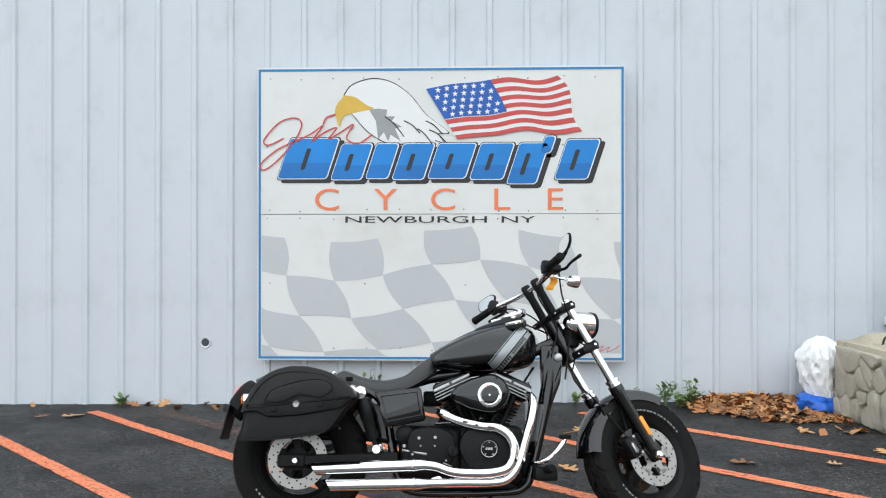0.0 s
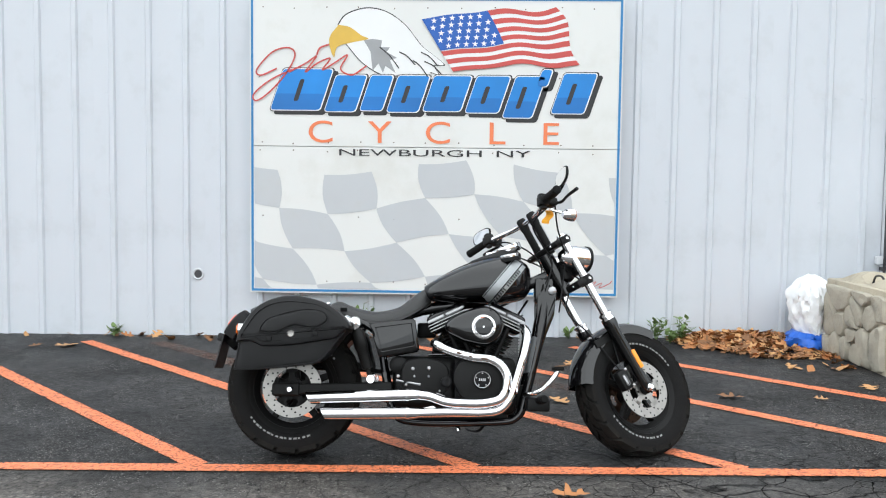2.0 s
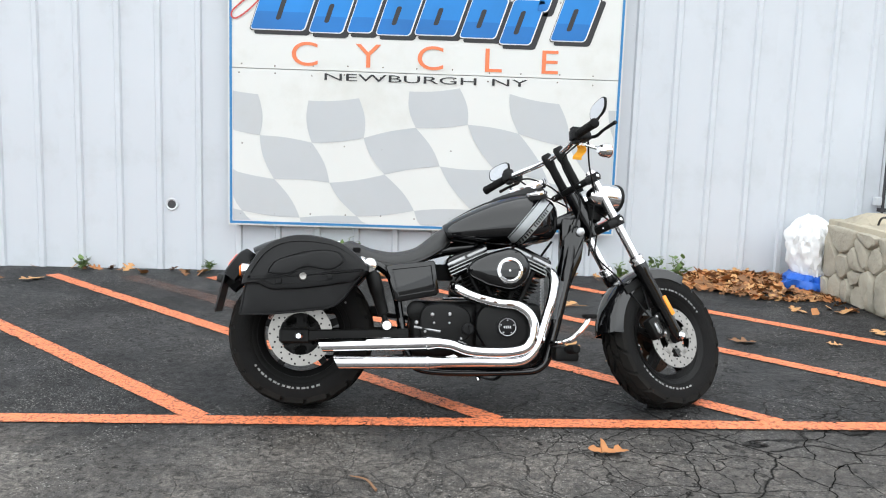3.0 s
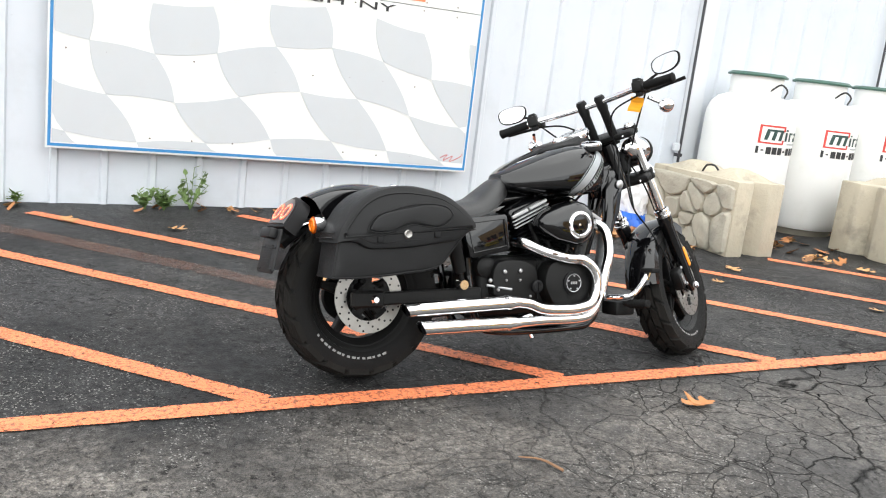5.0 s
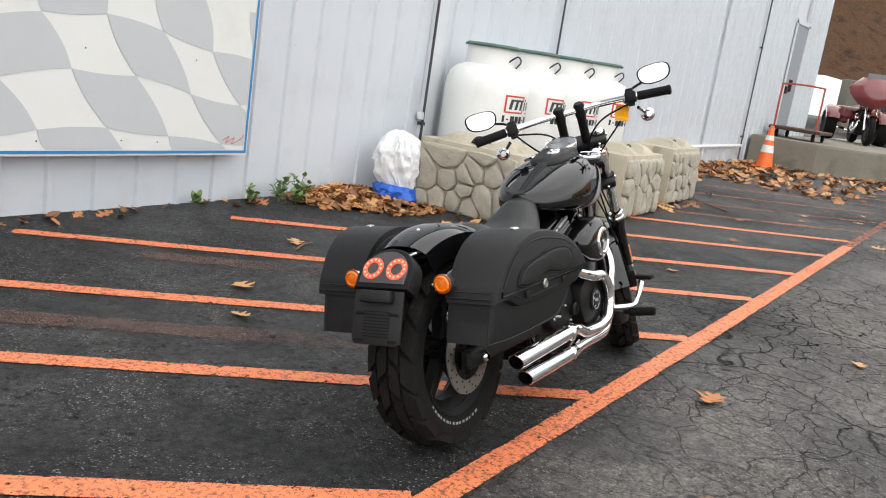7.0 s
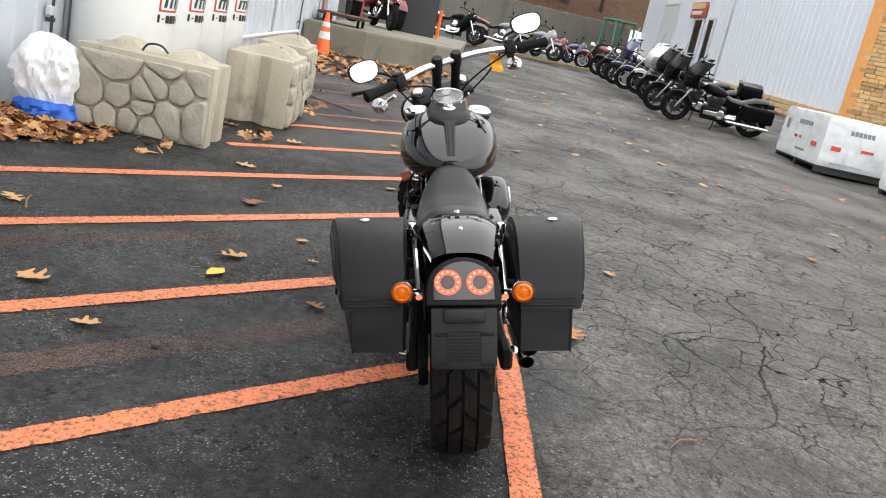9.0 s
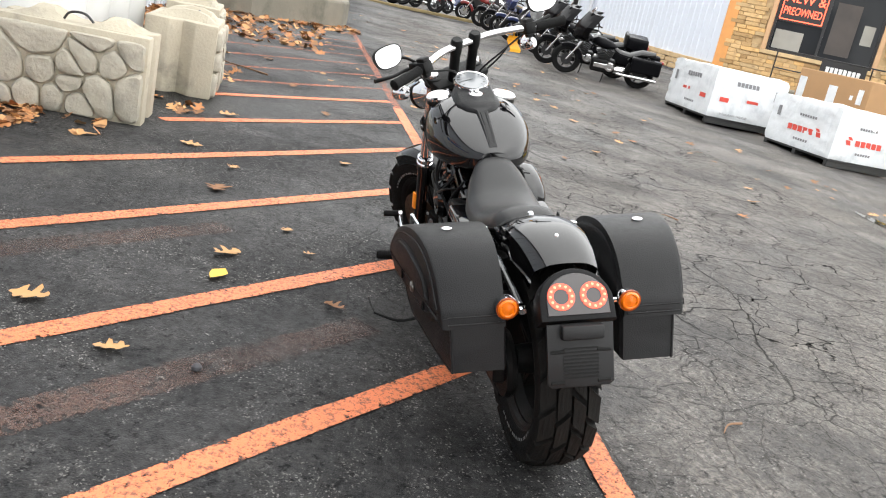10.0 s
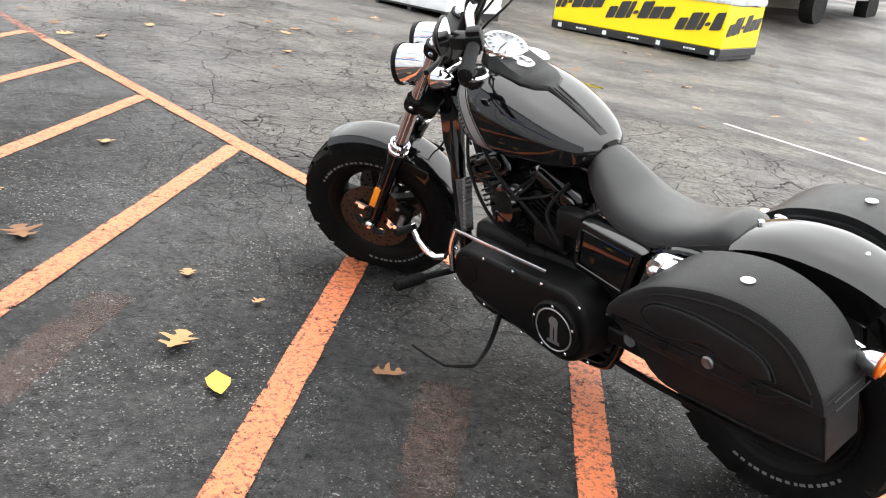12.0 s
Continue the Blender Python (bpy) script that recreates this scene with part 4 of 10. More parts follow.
def make_wheel(center, R, w, rim, steered, discs):
    """A cast wheel with rim and spokes; tyre, tread, disc and sidewall marks hang under it."""
    C = Matrix.Translation(center)
    turn = C @ UPRIGHT
    bm = bmesh.new()
    lathe(bm, [(rim - 0.006, -w * 0.36), (rim + 0.006, -w * 0.4), (rim + 0.006, -w * 0.36), (rim - 0.018, -w * 0.3), (rim - 0.03, -w * 0.1), (rim - 0.03, w * 0.1),
               (rim - 0.018, w * 0.3), (rim + 0.006, w * 0.36), (rim + 0.006, w * 0.4), (rim - 0.006, w * 0.36), (rim - 0.045, w * 0.12), (rim - 0.045, -w * 0.12), (rim - 0.006, -w * 0.36)], turn, 56, False)
    lathe(bm, [(0.02, -0.085), (0.045, -0.08), (0.05, -0.03), (0.05, 0.03), (0.045, 0.08), (0.02, 0.085)], turn, 24)
    wheel = mpart("wheel", bm, M_satin, None, "", True, steered)
    bm = bmesh.new()
    for k in range(5):
        for s in (-9, 9):
            a = radians(72 * k + 20)
            m = C @ Matrix.Rotation(-a, 4, "Y") @ pose(0, 0, 0, 0, 0, 0)
            box(bm, (0.04, -0.022, s * 0.0022 - 0.011), (rim - 0.03, 0.022, s * 0.0022 + 0.011), m @ Matrix.Rotation(radians(s * 0.55), 4, "Y"), 0.004)
    mparts("spoke", bm, M_satin, wheel, "", True, steered)
    bm = bmesh.new()
    prof = [(rim - 0.002, -w * 0.33), (rim + 0.012, -w * 0.41), (rim + 0.03, -w * 0.47), ((R + rim) / 2, -w * 0.5), (R - 0.034, -w * 0.47), (R - 0.026, -w * 0.4), (R - 0.018, -w * 0.25), (R - 0.016, 0)]
    prof = prof + [(r, -y) for r, y in prof[-2::-1]]
    lathe(bm, prof, turn, 72, False)
    mpart("tyre", bm, M_rubber, wheel, "", True, steered)
    bm = bmesh.new()
    n = 18
    for i in range(n):
        for row, (y0, y1, skew) in enumerate(((-0.485, -0.262, 0.0), (-0.225, -0.022, 0.45), (0.022, 0.225, 0.45), (0.262, 0.485, 0.0))):
            rows = []
            for u in range(4):
                yy = (y0 + (y1 - y0) * u / 3) * w
                fall = R - 0.006 - 0.03 * max(0.0, abs(yy) / w - 0.15) ** 1.5 * 3.2
                lean = (abs(yy) / w) * 1.6 + skew * 0.2
                ring = []
                for v in (0.1, 0.9):
                    a = 2 * math.pi * (i + v + lean + 0.5 * (row % 2)) / n
                    for rr in (fall - 0.018, fall + 0.006):
                        ring.append(C @ Vector((rr * math.cos(a), yy, rr * math.sin(a))))
                rows.append([bm.verts.new(p) for p in (ring[0], ring[1], ring[3], ring[2])])
            for p, q in zip(rows, rows[1:]):
                for e in range(4):
                    bm.faces.new((p[e], p[(e + 1) % 4], q[(e + 1) % 4], q[e]))
            bm.faces.new(rows[0])
            bm.faces.new(rows[-1][::-1])
    mpart("tread", bm, M_tread, wheel, "", False, steered)
    for s in (-1, 1):
        bm = bmesh.new()
        yy = s * (w * 0.482)
        for a0, cnt, wide in ((35, 15, 4.4), (215, 15, 4.4)):
            for k in range(cnt):
                p = arc_pts(rim + 0.034, yy, a0 + k * 5.2, a0 + k * 5.2 + wide * (0.55 + 0.35 * ((k * 7) % 3) / 2), 2)
                q = arc_pts(rim + 0.025, yy * 0.987, a0 + k * 5.2, a0 + k * 5.2 + wide * (0.55 + 0.35 * ((k * 7) % 3) / 2), 2)
                vs = [bm.verts.new(C @ v) for v in p] , [bm.verts.new(C @ v) for v in q]
                for e in range(2):
                    bm.faces.new((vs[0][e], vs[0][e + 1], vs[1][e + 1], vs[1][e]))
        mparts("sidewall_mark", bm, M_letter, wheel, "white bar on the tyre wall", False, steered)
    for y in discs:
        s = 1 if y > 0 else -1
        m = C @ pose(0, y, 0) @ UPRIGHT
        bm = bmesh.new()
        lathe(bm, [(0.096, -0.0025), (0.146, -0.0025), (0.146, 0.0025), (0.096, 0.0025), (0.096, -0.0025)], m, 60, False)
        disc_mat = M_steel if s < 0 else M_rust if steered else M_satin
        disc = mpart("brake_disc", bm, disc_mat, wheel, "steel brake disc with dark dots for its holes", True, steered)
        bm = bmesh.new()
        for k in range(5):
            a = radians(72 * k + 20)
            mm = C @ pose(0, y, 0) @ Matrix.Rotation(-a, 4, "Y")
            box(bm, (0.04, -0.003, -0.016), (0.095, 0.003, 0.016), mm, 0.002)
            box(bm, (0.075, -0.003, -0.03), (0.095, 0.003, 0.03), mm, 0.002)
        lathe(bm, [(0.03, -0.004), (0.055, -0.004), (0.055, 0.004), (0.03, 0.004), (0.03, -0.004)], m, 36, False)
        mparts("disc_carrier", bm, M_satin if not steered else disc_mat, wheel, "", True, steered)
        # dark dots on the solid plate stand for shaded drill holes; then bolts
        bm = bmesh.new()
        for k in range(40):
            a = 2 * math.pi * k / 40
            rr = (0.104, 0.121, 0.138)[k % 3]
            p = C @ Vector((rr * math.cos(a), y - 0.0026, rr * math.sin(a)))
            lathe(bm, [(0.0048, 0), (0.0048, 0.0056)], axis_matrix(p, p + Vector((0, 1, 0))), 8)
        for k in range(5):
            a = radians(72 * k + 56)
            p = C @ Vector((0.046 * math.cos(a), y + s * 0.004, 0.046 * math.sin(a)))
            bolt(bm, p, (0, s, 0), 0.006, 0.006)
        mparts("disc_dots_and_bolts", bm, M_deepblack, wheel, "", False, steered)
    return wheel


make_wheel((0.002, 0, 0.338), 0.338, 0.185, 0.22, False, (-0.112,))
FC = HEAD + DOWN * 0.775 + AHEAD * 0.06
make_wheel(FC, 0.333, 0.15, 0.214, True, (-0.088, 0.088))
# rear belt pulley and guard
bm = bmesh.new()
lathe(bm, [(0.05, 0.1), (0.105, 0.1), (0.112, 0.115), (0.105, 0.13), (0.05, 0.13)], pose(0, 0, 0.33) @ pose(0, 0, 0, -90, 0, 0), 40)
mpart("belt_pulley", bm, M_satin)
bm = bmesh.new()
tube(bm, [(0, 0.125, 0.44), (0.35, 0.125, 0.43), (0.6, 0.125, 0.4)], 0.012, 6, 3)
tube(bm, [(0, 0.125, 0.22), (0.35, 0.125, 0.22), (0.6, 0.125, 0.24)], 0.01, 6, 3)
mparts("drive_belt", bm, M_deepblack)
bm = bmesh.new()
box(bm, (-0.08, 0.13, 0.43), (0.4, 0.15, 0.47), None, 0.006)
mpart("belt_guard", bm, M_satin)

# swingarm, frame and axle
for s in (-1, 1):
    bm = bmesh.new()
    box(bm, (-0.08, -0.016, -0.026), (0.5, 0.016, 0.026), pose(0, s * 0.15, 0.332, 0, -1.5, 0), 0.006)
    box(bm, (-0.09, -0.02, -0.034), (0.05, 0.02, 0.034), pose(0, s * 0.152, 0.332), 0.01)
    mparts("swingarm", bm, M_satin)
    bm = bmesh.new()
    bolt(bm, (0, s * 0.172, 0.332), (0, s, 0), 0.019, 0.024)
    mpart("axle_nut", bm, M_chrome)
    bm = bmesh.new()
    tube(bm, [(1.285, s * 0.03, 0.87), (1.245, s * 0.07, 0.62), (1.165, s * 0.1, 0.3), (1.12, s * 0.105, 0.2), (1.0, s * 0.11, 0.175), (0.6, s * 0.11, 0.175), (0.5, s * 0.12, 0.24), (0.46, s * 0.12, 0.42)], [0.026, 0.026, 0.024, 0.02, 0.018, 0.018, 0.018, 0.018], 12, 5)
    tube(bm, [(0.46, s * 0.12, 0.42), (0.42, s * 0.13, 0.6), (0.3, s * 0.135, 0.68), (0.1, s * 0.135, 0.69)], 0.016, 10, 5)
    mpart("frame_tube", bm, M_gloss)
bm = bmesh.new()
tube(bm, [(1.295, 0, 0.92), (1.0, 0, 0.8), (0.65, 0, 0.74), (0.42, 0, 0.66)], 0.03, 12, 4)
NECK = HEAD + Vector((0.035, 0, -0.02))
rod(bm, NECK - DOWN * 0.06, NECK + DOWN * 0.17, 0.04, 20)
box(bm, (1.225, -0.045, 0.77), (1.325, 0.045, 0.91), None, 0.02, 2)
for s in (-1, 1):
    plate(bm, [(1.21, 0.5), (1.245, 0.5), (1.275, 0.6), (1.32, 0.71), (1.335, 0.83), (1.285, 0.87), (1.235, 0.81), (1.235, 0.7)], Matrix.Translation((0, s * 0.062 + 0.006, 0)) @ UPRIGHT, 0.012, 0.004)
mpart("steering_head", bm, M_gloss)
bm = bmesh.new()
bolt(bm, (1.312, -0.07, 0.84), (0, -1, 0), 0.021, 0.012)
mpart("frame_plug", bm, M_alloy)
# a flat label sleeve on each down tube
for s in (-1, 1):
    bm = bmesh.new()
    tube(bm, [(1.222, s * 0.072, 0.6), (1.204, s * 0.08, 0.5), (1.19, s * 0.088, 0.42)], 0.0262, 12, 4)
    mpart("frame_sticker", bm, M_sticker, None, "worn silver sticker on the frame tube")

# shocks
for s in (-1, 1):
    top, low = Vector((0.312, s * 0.2, 0.655)), Vector((0.395, s * 0.185, 0.385))
    ax = axis_matrix(low, top)
    bm = bmesh.new()
    ln = (top - low).length
    lathe(bm, [(0.012, 0), (0.012, 0.05), (0.026, 0.055), (0.03, 0.15), (0.034, 0.16), (0.034, ln - 0.05), (0.02, ln - 0.03), (0.015, ln)], ax, 20)
    shock = mpart("shock_absorber", bm, M_satin)
    bm = bmesh.new()
    d = Vector((0, s, 0))
    lathe(bm, [(0.034, -0.02), (0.036, 0), (0.03, 0.012), (0.03, 0.026), (0.016, 0.03), (0.016, 0.044), (0.006, 0.05)], axis_matrix(top, top + d), 20)
    lathe(bm, [(0.022, -0.03), (0.024, 0.0), (0.02, 0.014)], axis_matrix(low, low + d), 16)
    lathe(bm, [(0.024, 0), (0.028, 0.03), (0.02, 0.05)], axis_matrix(top + Vector((-0.04, 0, 0.012)), top + Vector((-0.04, 0, 0.012)) + d), 16)
    mparts("shock_mount", bm, M_chrome, shock, "polished chrome bolt")

# rear fender: an arch over the wheel, with rolled sides
def arch(bm, c, r_of, a0, a1, half, depth, crown, n=26, thick=0.004):
    secs = []
    for i in range(n + 1):
        a = radians(a0 + (a1 - a0) * i / n)
        r = r_of(i / n)
        out, inn = [], []
        m = 9
        for k in range(m + 1):
            u = -1 + 2 * k / m
            y = half * (abs(u) ** 0.8) * (1 if u > 0 else -1)
            drop = crown * abs(u) ** 2.4
            for lst, off in ((out, 0.0), (inn, -thick)):
                rr = r - drop + off
                lst.append(Vector((c[0] + rr * math.cos(a), c[1] + y * (1 + off), c[2] + rr * math.sin(a))))
        left = Vector((c[0] + (r - crown - depth) * math.cos(a), c[1] - half, c[2] + (r - crown - depth) * math.sin(a)))
        right = left.copy()
        right.y = c[1] + half
        secs.append([left] + out + [right] + [right - Vector((0, thick, 0))] + inn[::-1] + [left + Vector((0, thick, 0))])
    loft(bm, secs)


bm = bmesh.new()
arch(bm, (0, 0, 0.33), lambda t: 0.462 + 0.006 * t * t, 66, 120, 0.115, 0.075, 0.03)
for v in bm.verts:
    v.co.y *= 1 - 0.2 * span((-0.04 - v.co.x) / 0.18, 0.0, 1.0)
FENDER = mpart("rear_fender", bm, M_gloss)
bm = bmesh.new()
bolt(bm, (-0.115, 0, 0.772), (-0.25, 0, 1), 0.008, 0.012)
bolt(bm, (0.158, 0, 0.762), (0.3, 0, 1), 0.011, 0.014)
mparts("fender_bolt", bm, M_chrome, FENDER)
for s in (-1, 1):
    bm = bmesh.new()
    tube(bm, [(0.33, s * 0.15, 0.66), (0.15, s * 0.142, 0.672), (-0.05, s * 0.136, 0.655), (-0.24, s * 0.128, 0.6)], 0.011, 10, 4)
    box(bm, (0.16, s * 0.15 - 0.014, 0.69), (0.2, s * 0.15 + 0.014, 0.73), None, 0.008, 2)
    mpart("fender_strut", bm, M_chrome, FENDER, "chrome fender strut")
    bm = bmesh.new()
    rod(bm, (-0.1, s * 0.12, 0.6), (-0.1, s * 0.19, 0.6), 0.012, 10)
    rod(bm, (0.16, s * 0.12, 0.6), (0.16, s * 0.19, 0.6), 0.012, 10)
    mparts("bag_mount", bm, M_deepblack, FENDER)

# tail lamp and plate bracket
TAIL = Matrix.Translation((-0.304, 0, 0.668)) @ pose(0, 0, 0, 0, -55, 0) @ pose(0, 0, 0, 0, 0, -90)
def d_shape(hw, h0, h1, n=14):
    return [(-hw, h0), (hw, h0)] + [(hw * math.cos(math.pi * k / n), h0 + (h1 - h0) * (0.35 + 0.65 * math.sin(math.pi * k / n))) for k in range(n + 1)]
bm = bmesh.new()
plate(bm, d_shape(0.108, -0.075, 0.075), TAIL @ Matrix.Translation((0, 0, -0.05)), 0.06, 0.012)
TAILBOX = mpart("tail_lamp", bm, M_deepblack)
bm = bmesh.new()
plate(bm, d_shape(0.088, -0.06, 0.058), TAIL @ Matrix.Translation((0, 0, 0.004)), 0.012, 0.005)
mpart("lens", bm, M_redlens, TAILBOX, "smoked lens")
for y in (-0.046, 0.046):
    bm = bmesh.new()
    m = TAIL @ Matrix.Translation((y, -0.008, 0.0165))
    lathe(bm, [(0.021, 0), (0.039, 0), (0.038, 0.0022), (0.022, 0.0022), (0.021, 0)], m, 32, False)
    RING = mpart("led_ring", bm, M_led, TAILBOX, "glowing red light ring")
    for k in range(12):
        bm = bmesh.new()
        a = radians(30 * k)
        lathe(bm, [(0.0042, 0), (0.003, 0.002), (0.0005, 0.0026)], m @ Matrix.Translation((0.0305 * math.cos(a), 0.0305 * math.sin(a), 0.002)), 8)
        mpart("diode", bm, M_leddot, RING)
BR = Matrix.Translation((-0.366, 0, 0.53)) @ pose(0, 0, 0, 0, -77, 0) @ pose(0, 0, 0, 0, 0, -90)
bm = bmesh.new()
plate(bm, [(-0.094, -0.09), (-0.08, -0.1), (0.08, -0.1), (0.094, -0.09), (0.094, 0.075), (-0.094, 0.075)], BR, 0.008, 0.003)
BRACKET = mpart("plate_bracket", bm, M_bracket, None, "empty black number plate bracket")
bm = bmesh.new()
box(bm, (-0.06, 0.035, 0.006), (0.06, 0.075, 0.04), BR, 0.008, 2)
mpart("plate_lamp", bm, M_bracket, BRACKET)
bm = bmesh.new()
for k in range(9):
    box(bm, (-0.05, -0.075 + k * 0.01, 0.007), (0.05, -0.071 + k * 0.01, 0.0105), BR)
for sx in (-1, 1):
    for zz in (-0.085, 0.0):
        box(bm, (sx * 0.066 - 0.02, zz - 0.005, 0.007), (sx * 0.066 + 0.02, zz + 0.005, 0.011), BR, 0.002)
mparts("bracket_rib", bm, M_satin, BRACKET, "", False)
bm = bmesh.new()
tube(bm, [(-0.28, 0, 0.6), (-0.32, 0, 0.57), (-0.34, 0, 0.55)], 0.04, 8, 3)
mpart("bracket_stem", bm, M_deepblack, BRACKET)

# indicators
def indicator(base, tip, back, steered, reach=0.045):
    bm = bmesh.new()
    base, tip, back = Vector(base), Vector(tip), Vector(back).normalized()
    rod(bm, base, tip, 0.008, 10)
    lathe(bm, [(0.012, -reach), (0.024, -reach * 0.7), (0.031, -0.01), (0.033, 0.012)], axis_matrix(tip, tip + back), 24)
    ob = mpart("indicator", bm, M_chrome, None, "chrome bullet indicator", True, steered)
    bm = bmesh.new()
    lathe(bm, [(0.028, 0.01), (0.028, 0.018), (0.024, 0.023), (0.02, 0.0235), (0.018, 0.0205), (0.008, 0.0225), (0.001, 0.0245)], axis_matrix(tip, tip + back), 24)
    mpart("lens", bm, M_amber, ob, "amber lens", True, steered)
    bm = bmesh.new()
    lathe(bm, [(0.0285, 0.01), (0.032, 0.011), (0.0325, 0.016), (0.0285, 0.017)], axis_matrix(tip, tip + back), 24, False)
    mpart("bezel", bm, M_amberrim, ob, "dark orange rim", True, steered)
for s in (-1, 1):
    indicator((-0.22, s * 0.12, 0.61), (-0.247, s * 0.178, 0.622), (-1, 0, -0.05), False)
    indicator((1.1, s * 0.3, 1.17), (1.18, s * 0.345, 1.135), (1, 0, 0.1) if s < 0 else (1, 0, 0.1), True)

# saddlebags
BAG_OUT = [(-0.244, 0.428), (-0.115, 0.43), (0.045, 0.447), (0.167, 0.472), (0.247, 0.565), (0.291, 0.622), (0.27, 0.665), (0.22, 0.707), (0.15, 0.741), (0.025, 0.759), (-0.075, 0.743), (-0.145, 0.7), (-0.193, 0.635), (-0.22, 0.575)]
def bag_face(x):
    return 0.345 + 0.075 * (x + 0.23) / 0.54
def inset(pts, d, c=(0.015, 0.595)):
    out = []
    for x, z in pts:
        v = Vector((c[0] - x, c[1] - z))
        l = v.length
        out.append((x + v.x / l * d, z + v.y / l * d))
    return out
def dense(pts, n=4):
    ps = smooth_path([(x, z, 0) for x, z in pts + pts[:1]], n)[:-1]
    return [(p.x, p.y) for p in ps]
def bag_skin(bm, pts, s, grow=0.0):
    pts = dense(pts)
    secs = []
    for d, y in ((0.012, None), (0.0, 0.0), (0.0, 1.0), (0.005, 1.035), (0.016, 1.055)):
        ring = []
        for x, z in inset(pts, d - grow):
            yo = bag_face(x) - 0.02 + grow
            yy = 0.17 if y is None else 0.178 + (yo - 0.178) * y
            ring.append(Vector((x, s * yy, z)))
        secs.append(ring)
    loft(bm, secs)
def clip_outline(pts, f, keep_above):
    out = []
    n = len(pts)
    for i in range(n):
        (x0, z0), (x1, z1) = pts[i], pts[(i + 1) % n]
        d0, d1 = z0 - f(x0), z1 - f(x1)
        if (d0 >= 0) == keep_above:
            out.append((x0, z0))
        if (d0 >= 0) != (d1 >= 0):
            t = d0 / (d0 - d1)
            out.append((x0 + (x1 - x0) * t, z0 + (z1 - z0) * t))
    return out
def lid_line(x):
    x += 0.015
    return 0.5535 + 0.106 * x + 0.032 / (1 + math.exp((x + 0.112) / 0.012)) + 0.03 / (1 + math.exp((0.262 - x) / 0.008))
for s in (-1, 1):
    bm = bmesh.new()
    bag_skin(bm, BAG_OUT, s)
    BAG = mpart("saddlebag", bm, M_leather, None, "black leather saddlebag with embossed flap")
    lid_pts = clip_outline(dense(BAG_OUT, 5), lid_line, True)
    # flap: a skin just proud of the bag's upper half
    xs_ = [-0.222 + 0.515 * i / 26 for i in range(27)]
    low = [(x, lid_line(x)) for x in xs_]
    top = [p for p in lid_pts if p[1] > lid_line(p[0]) + 0.004]
    top.sort(key=lambda p: math.atan2(p[1] - 0.595, p[0] - 0.035))
    flap = top + low
    bm = bmesh.new()
    secs = []
    for d, y in ((0.0, -0.01), (-0.016, 0.0), (-0.016, 1.01), (-0.011, 1.055), (0.004, 1.08)):
        secs.append([Vector((x, s * (0.176 + (bag_face(x) + 0.002 - 0.176) * y), z)) for x, z in inset(flap, d, (0.035, 0.655))])
    loft(bm, secs)
    mpart("flap", bm, M_leather, BAG)
    # stitched hem along the flap's back edge
    bm = bmesh.new()
    zb = lid_line(-0.225) + 0.012
    tube(bm, [(-0.247, s * 0.18, zb), (-0.247, s * 0.26, zb), (-0.247, s * (bag_face(-0.22) - 0.005), zb)], 0.0028, 6, 2)
    tube(bm, [(-0.247 + 0.006, s * 0.18, zb + 0.02), (-0.247 + 0.006, s * 0.26, zb + 0.02), (-0.241, s * (bag_face(-0.22) - 0.005), zb + 0.02)], 0.0022, 6, 2)
    mparts("hem", bm, M_leather, BAG)
    bm = bmesh.new()
    for line, r in ((dense(BAG_OUT, 4), 0.0045),):
        pts = [(x, s * (0.178 + (bag_face(x) - 0.198) * 1.03), z) for x, z in inset(line, 0.002)]
        tube(bm, pts + pts[:1], r, 6, 1)
    up = [(x, s * (bag_face(x) + 0.018), z) for x, z in inset([p for p in top], 0.012, (0.035, 0.655))]
    tube(bm, up, 0.0035, 6, 1)
    em = [(-0.118, 0.609), (-0.103, 0.64), (-0.068, 0.668), (0.026, 0.693), (0.102, 0.705), (0.167, 0.7), (0.196, 0.678), (0.196, 0.653), (0.15, 0.625), (0.097, 0.628), (0.049, 0.635), (0.012, 0.625), (-0.031, 0.606), (-0.078, 0.601)]
    pad = bmesh.new()
    loft(pad, [[Vector((x, s * (bag_face(x) + lift), z)) for x, z in inset(dense(em, 4), d, (0.042, 0.66))] for d, lift in ((0.0, 0.012), (0.0, 0.022), (0.003, 0.026), (0.009, 0.0275), (0.02, 0.0285))])
    mpart("embossed_panel", pad, M_leather, BAG, "raised leather panel on the flap")
    pts = [(x, s * (bag_face(x) + 0.02), z) for x, z in inset(dense(em, 4), -0.007, (0.042, 0.66))]
    tube(bm, pts + pts[:1], 0.0028, 6, 1)
    lp = [(x, s * (bag_face(x) + 0.0185), lid_line(x) + 0.012) for x in xs_[1:-1]]
    tube(bm, lp, 0.0022, 6, 1)
    mpart("piping", bm, M_leather, BAG, "raised leather piping")
    # seams over the top of the bag
    bm = bmesh.new()
    lathe(bm, [(0.017, 0), (0.017, 0.004), (0.013, 0.008), (0.006, 0.006), (0.001, 0.006)], axis_matrix((0.03, s * (bag_face(0.03) + 0.019), 0.594), (0.03, s * 2, 0.594)), 16)
    mpart("flap_concho", bm, M_steel, BAG, "small dull metal concho")
    bm = bmesh.new()
    lathe(bm, [(0.017, 0), (0.017, 0.003), (0.012, 0.006), (0.001, 0.008)], axis_matrix((0.015, s * 0.3, 0.7755), (0.015, s * 0.3, 1)), 20)
    mparts("concho", bm, M_chrome, BAG, "star-shaped chrome concho")
    bm = bmesh.new()
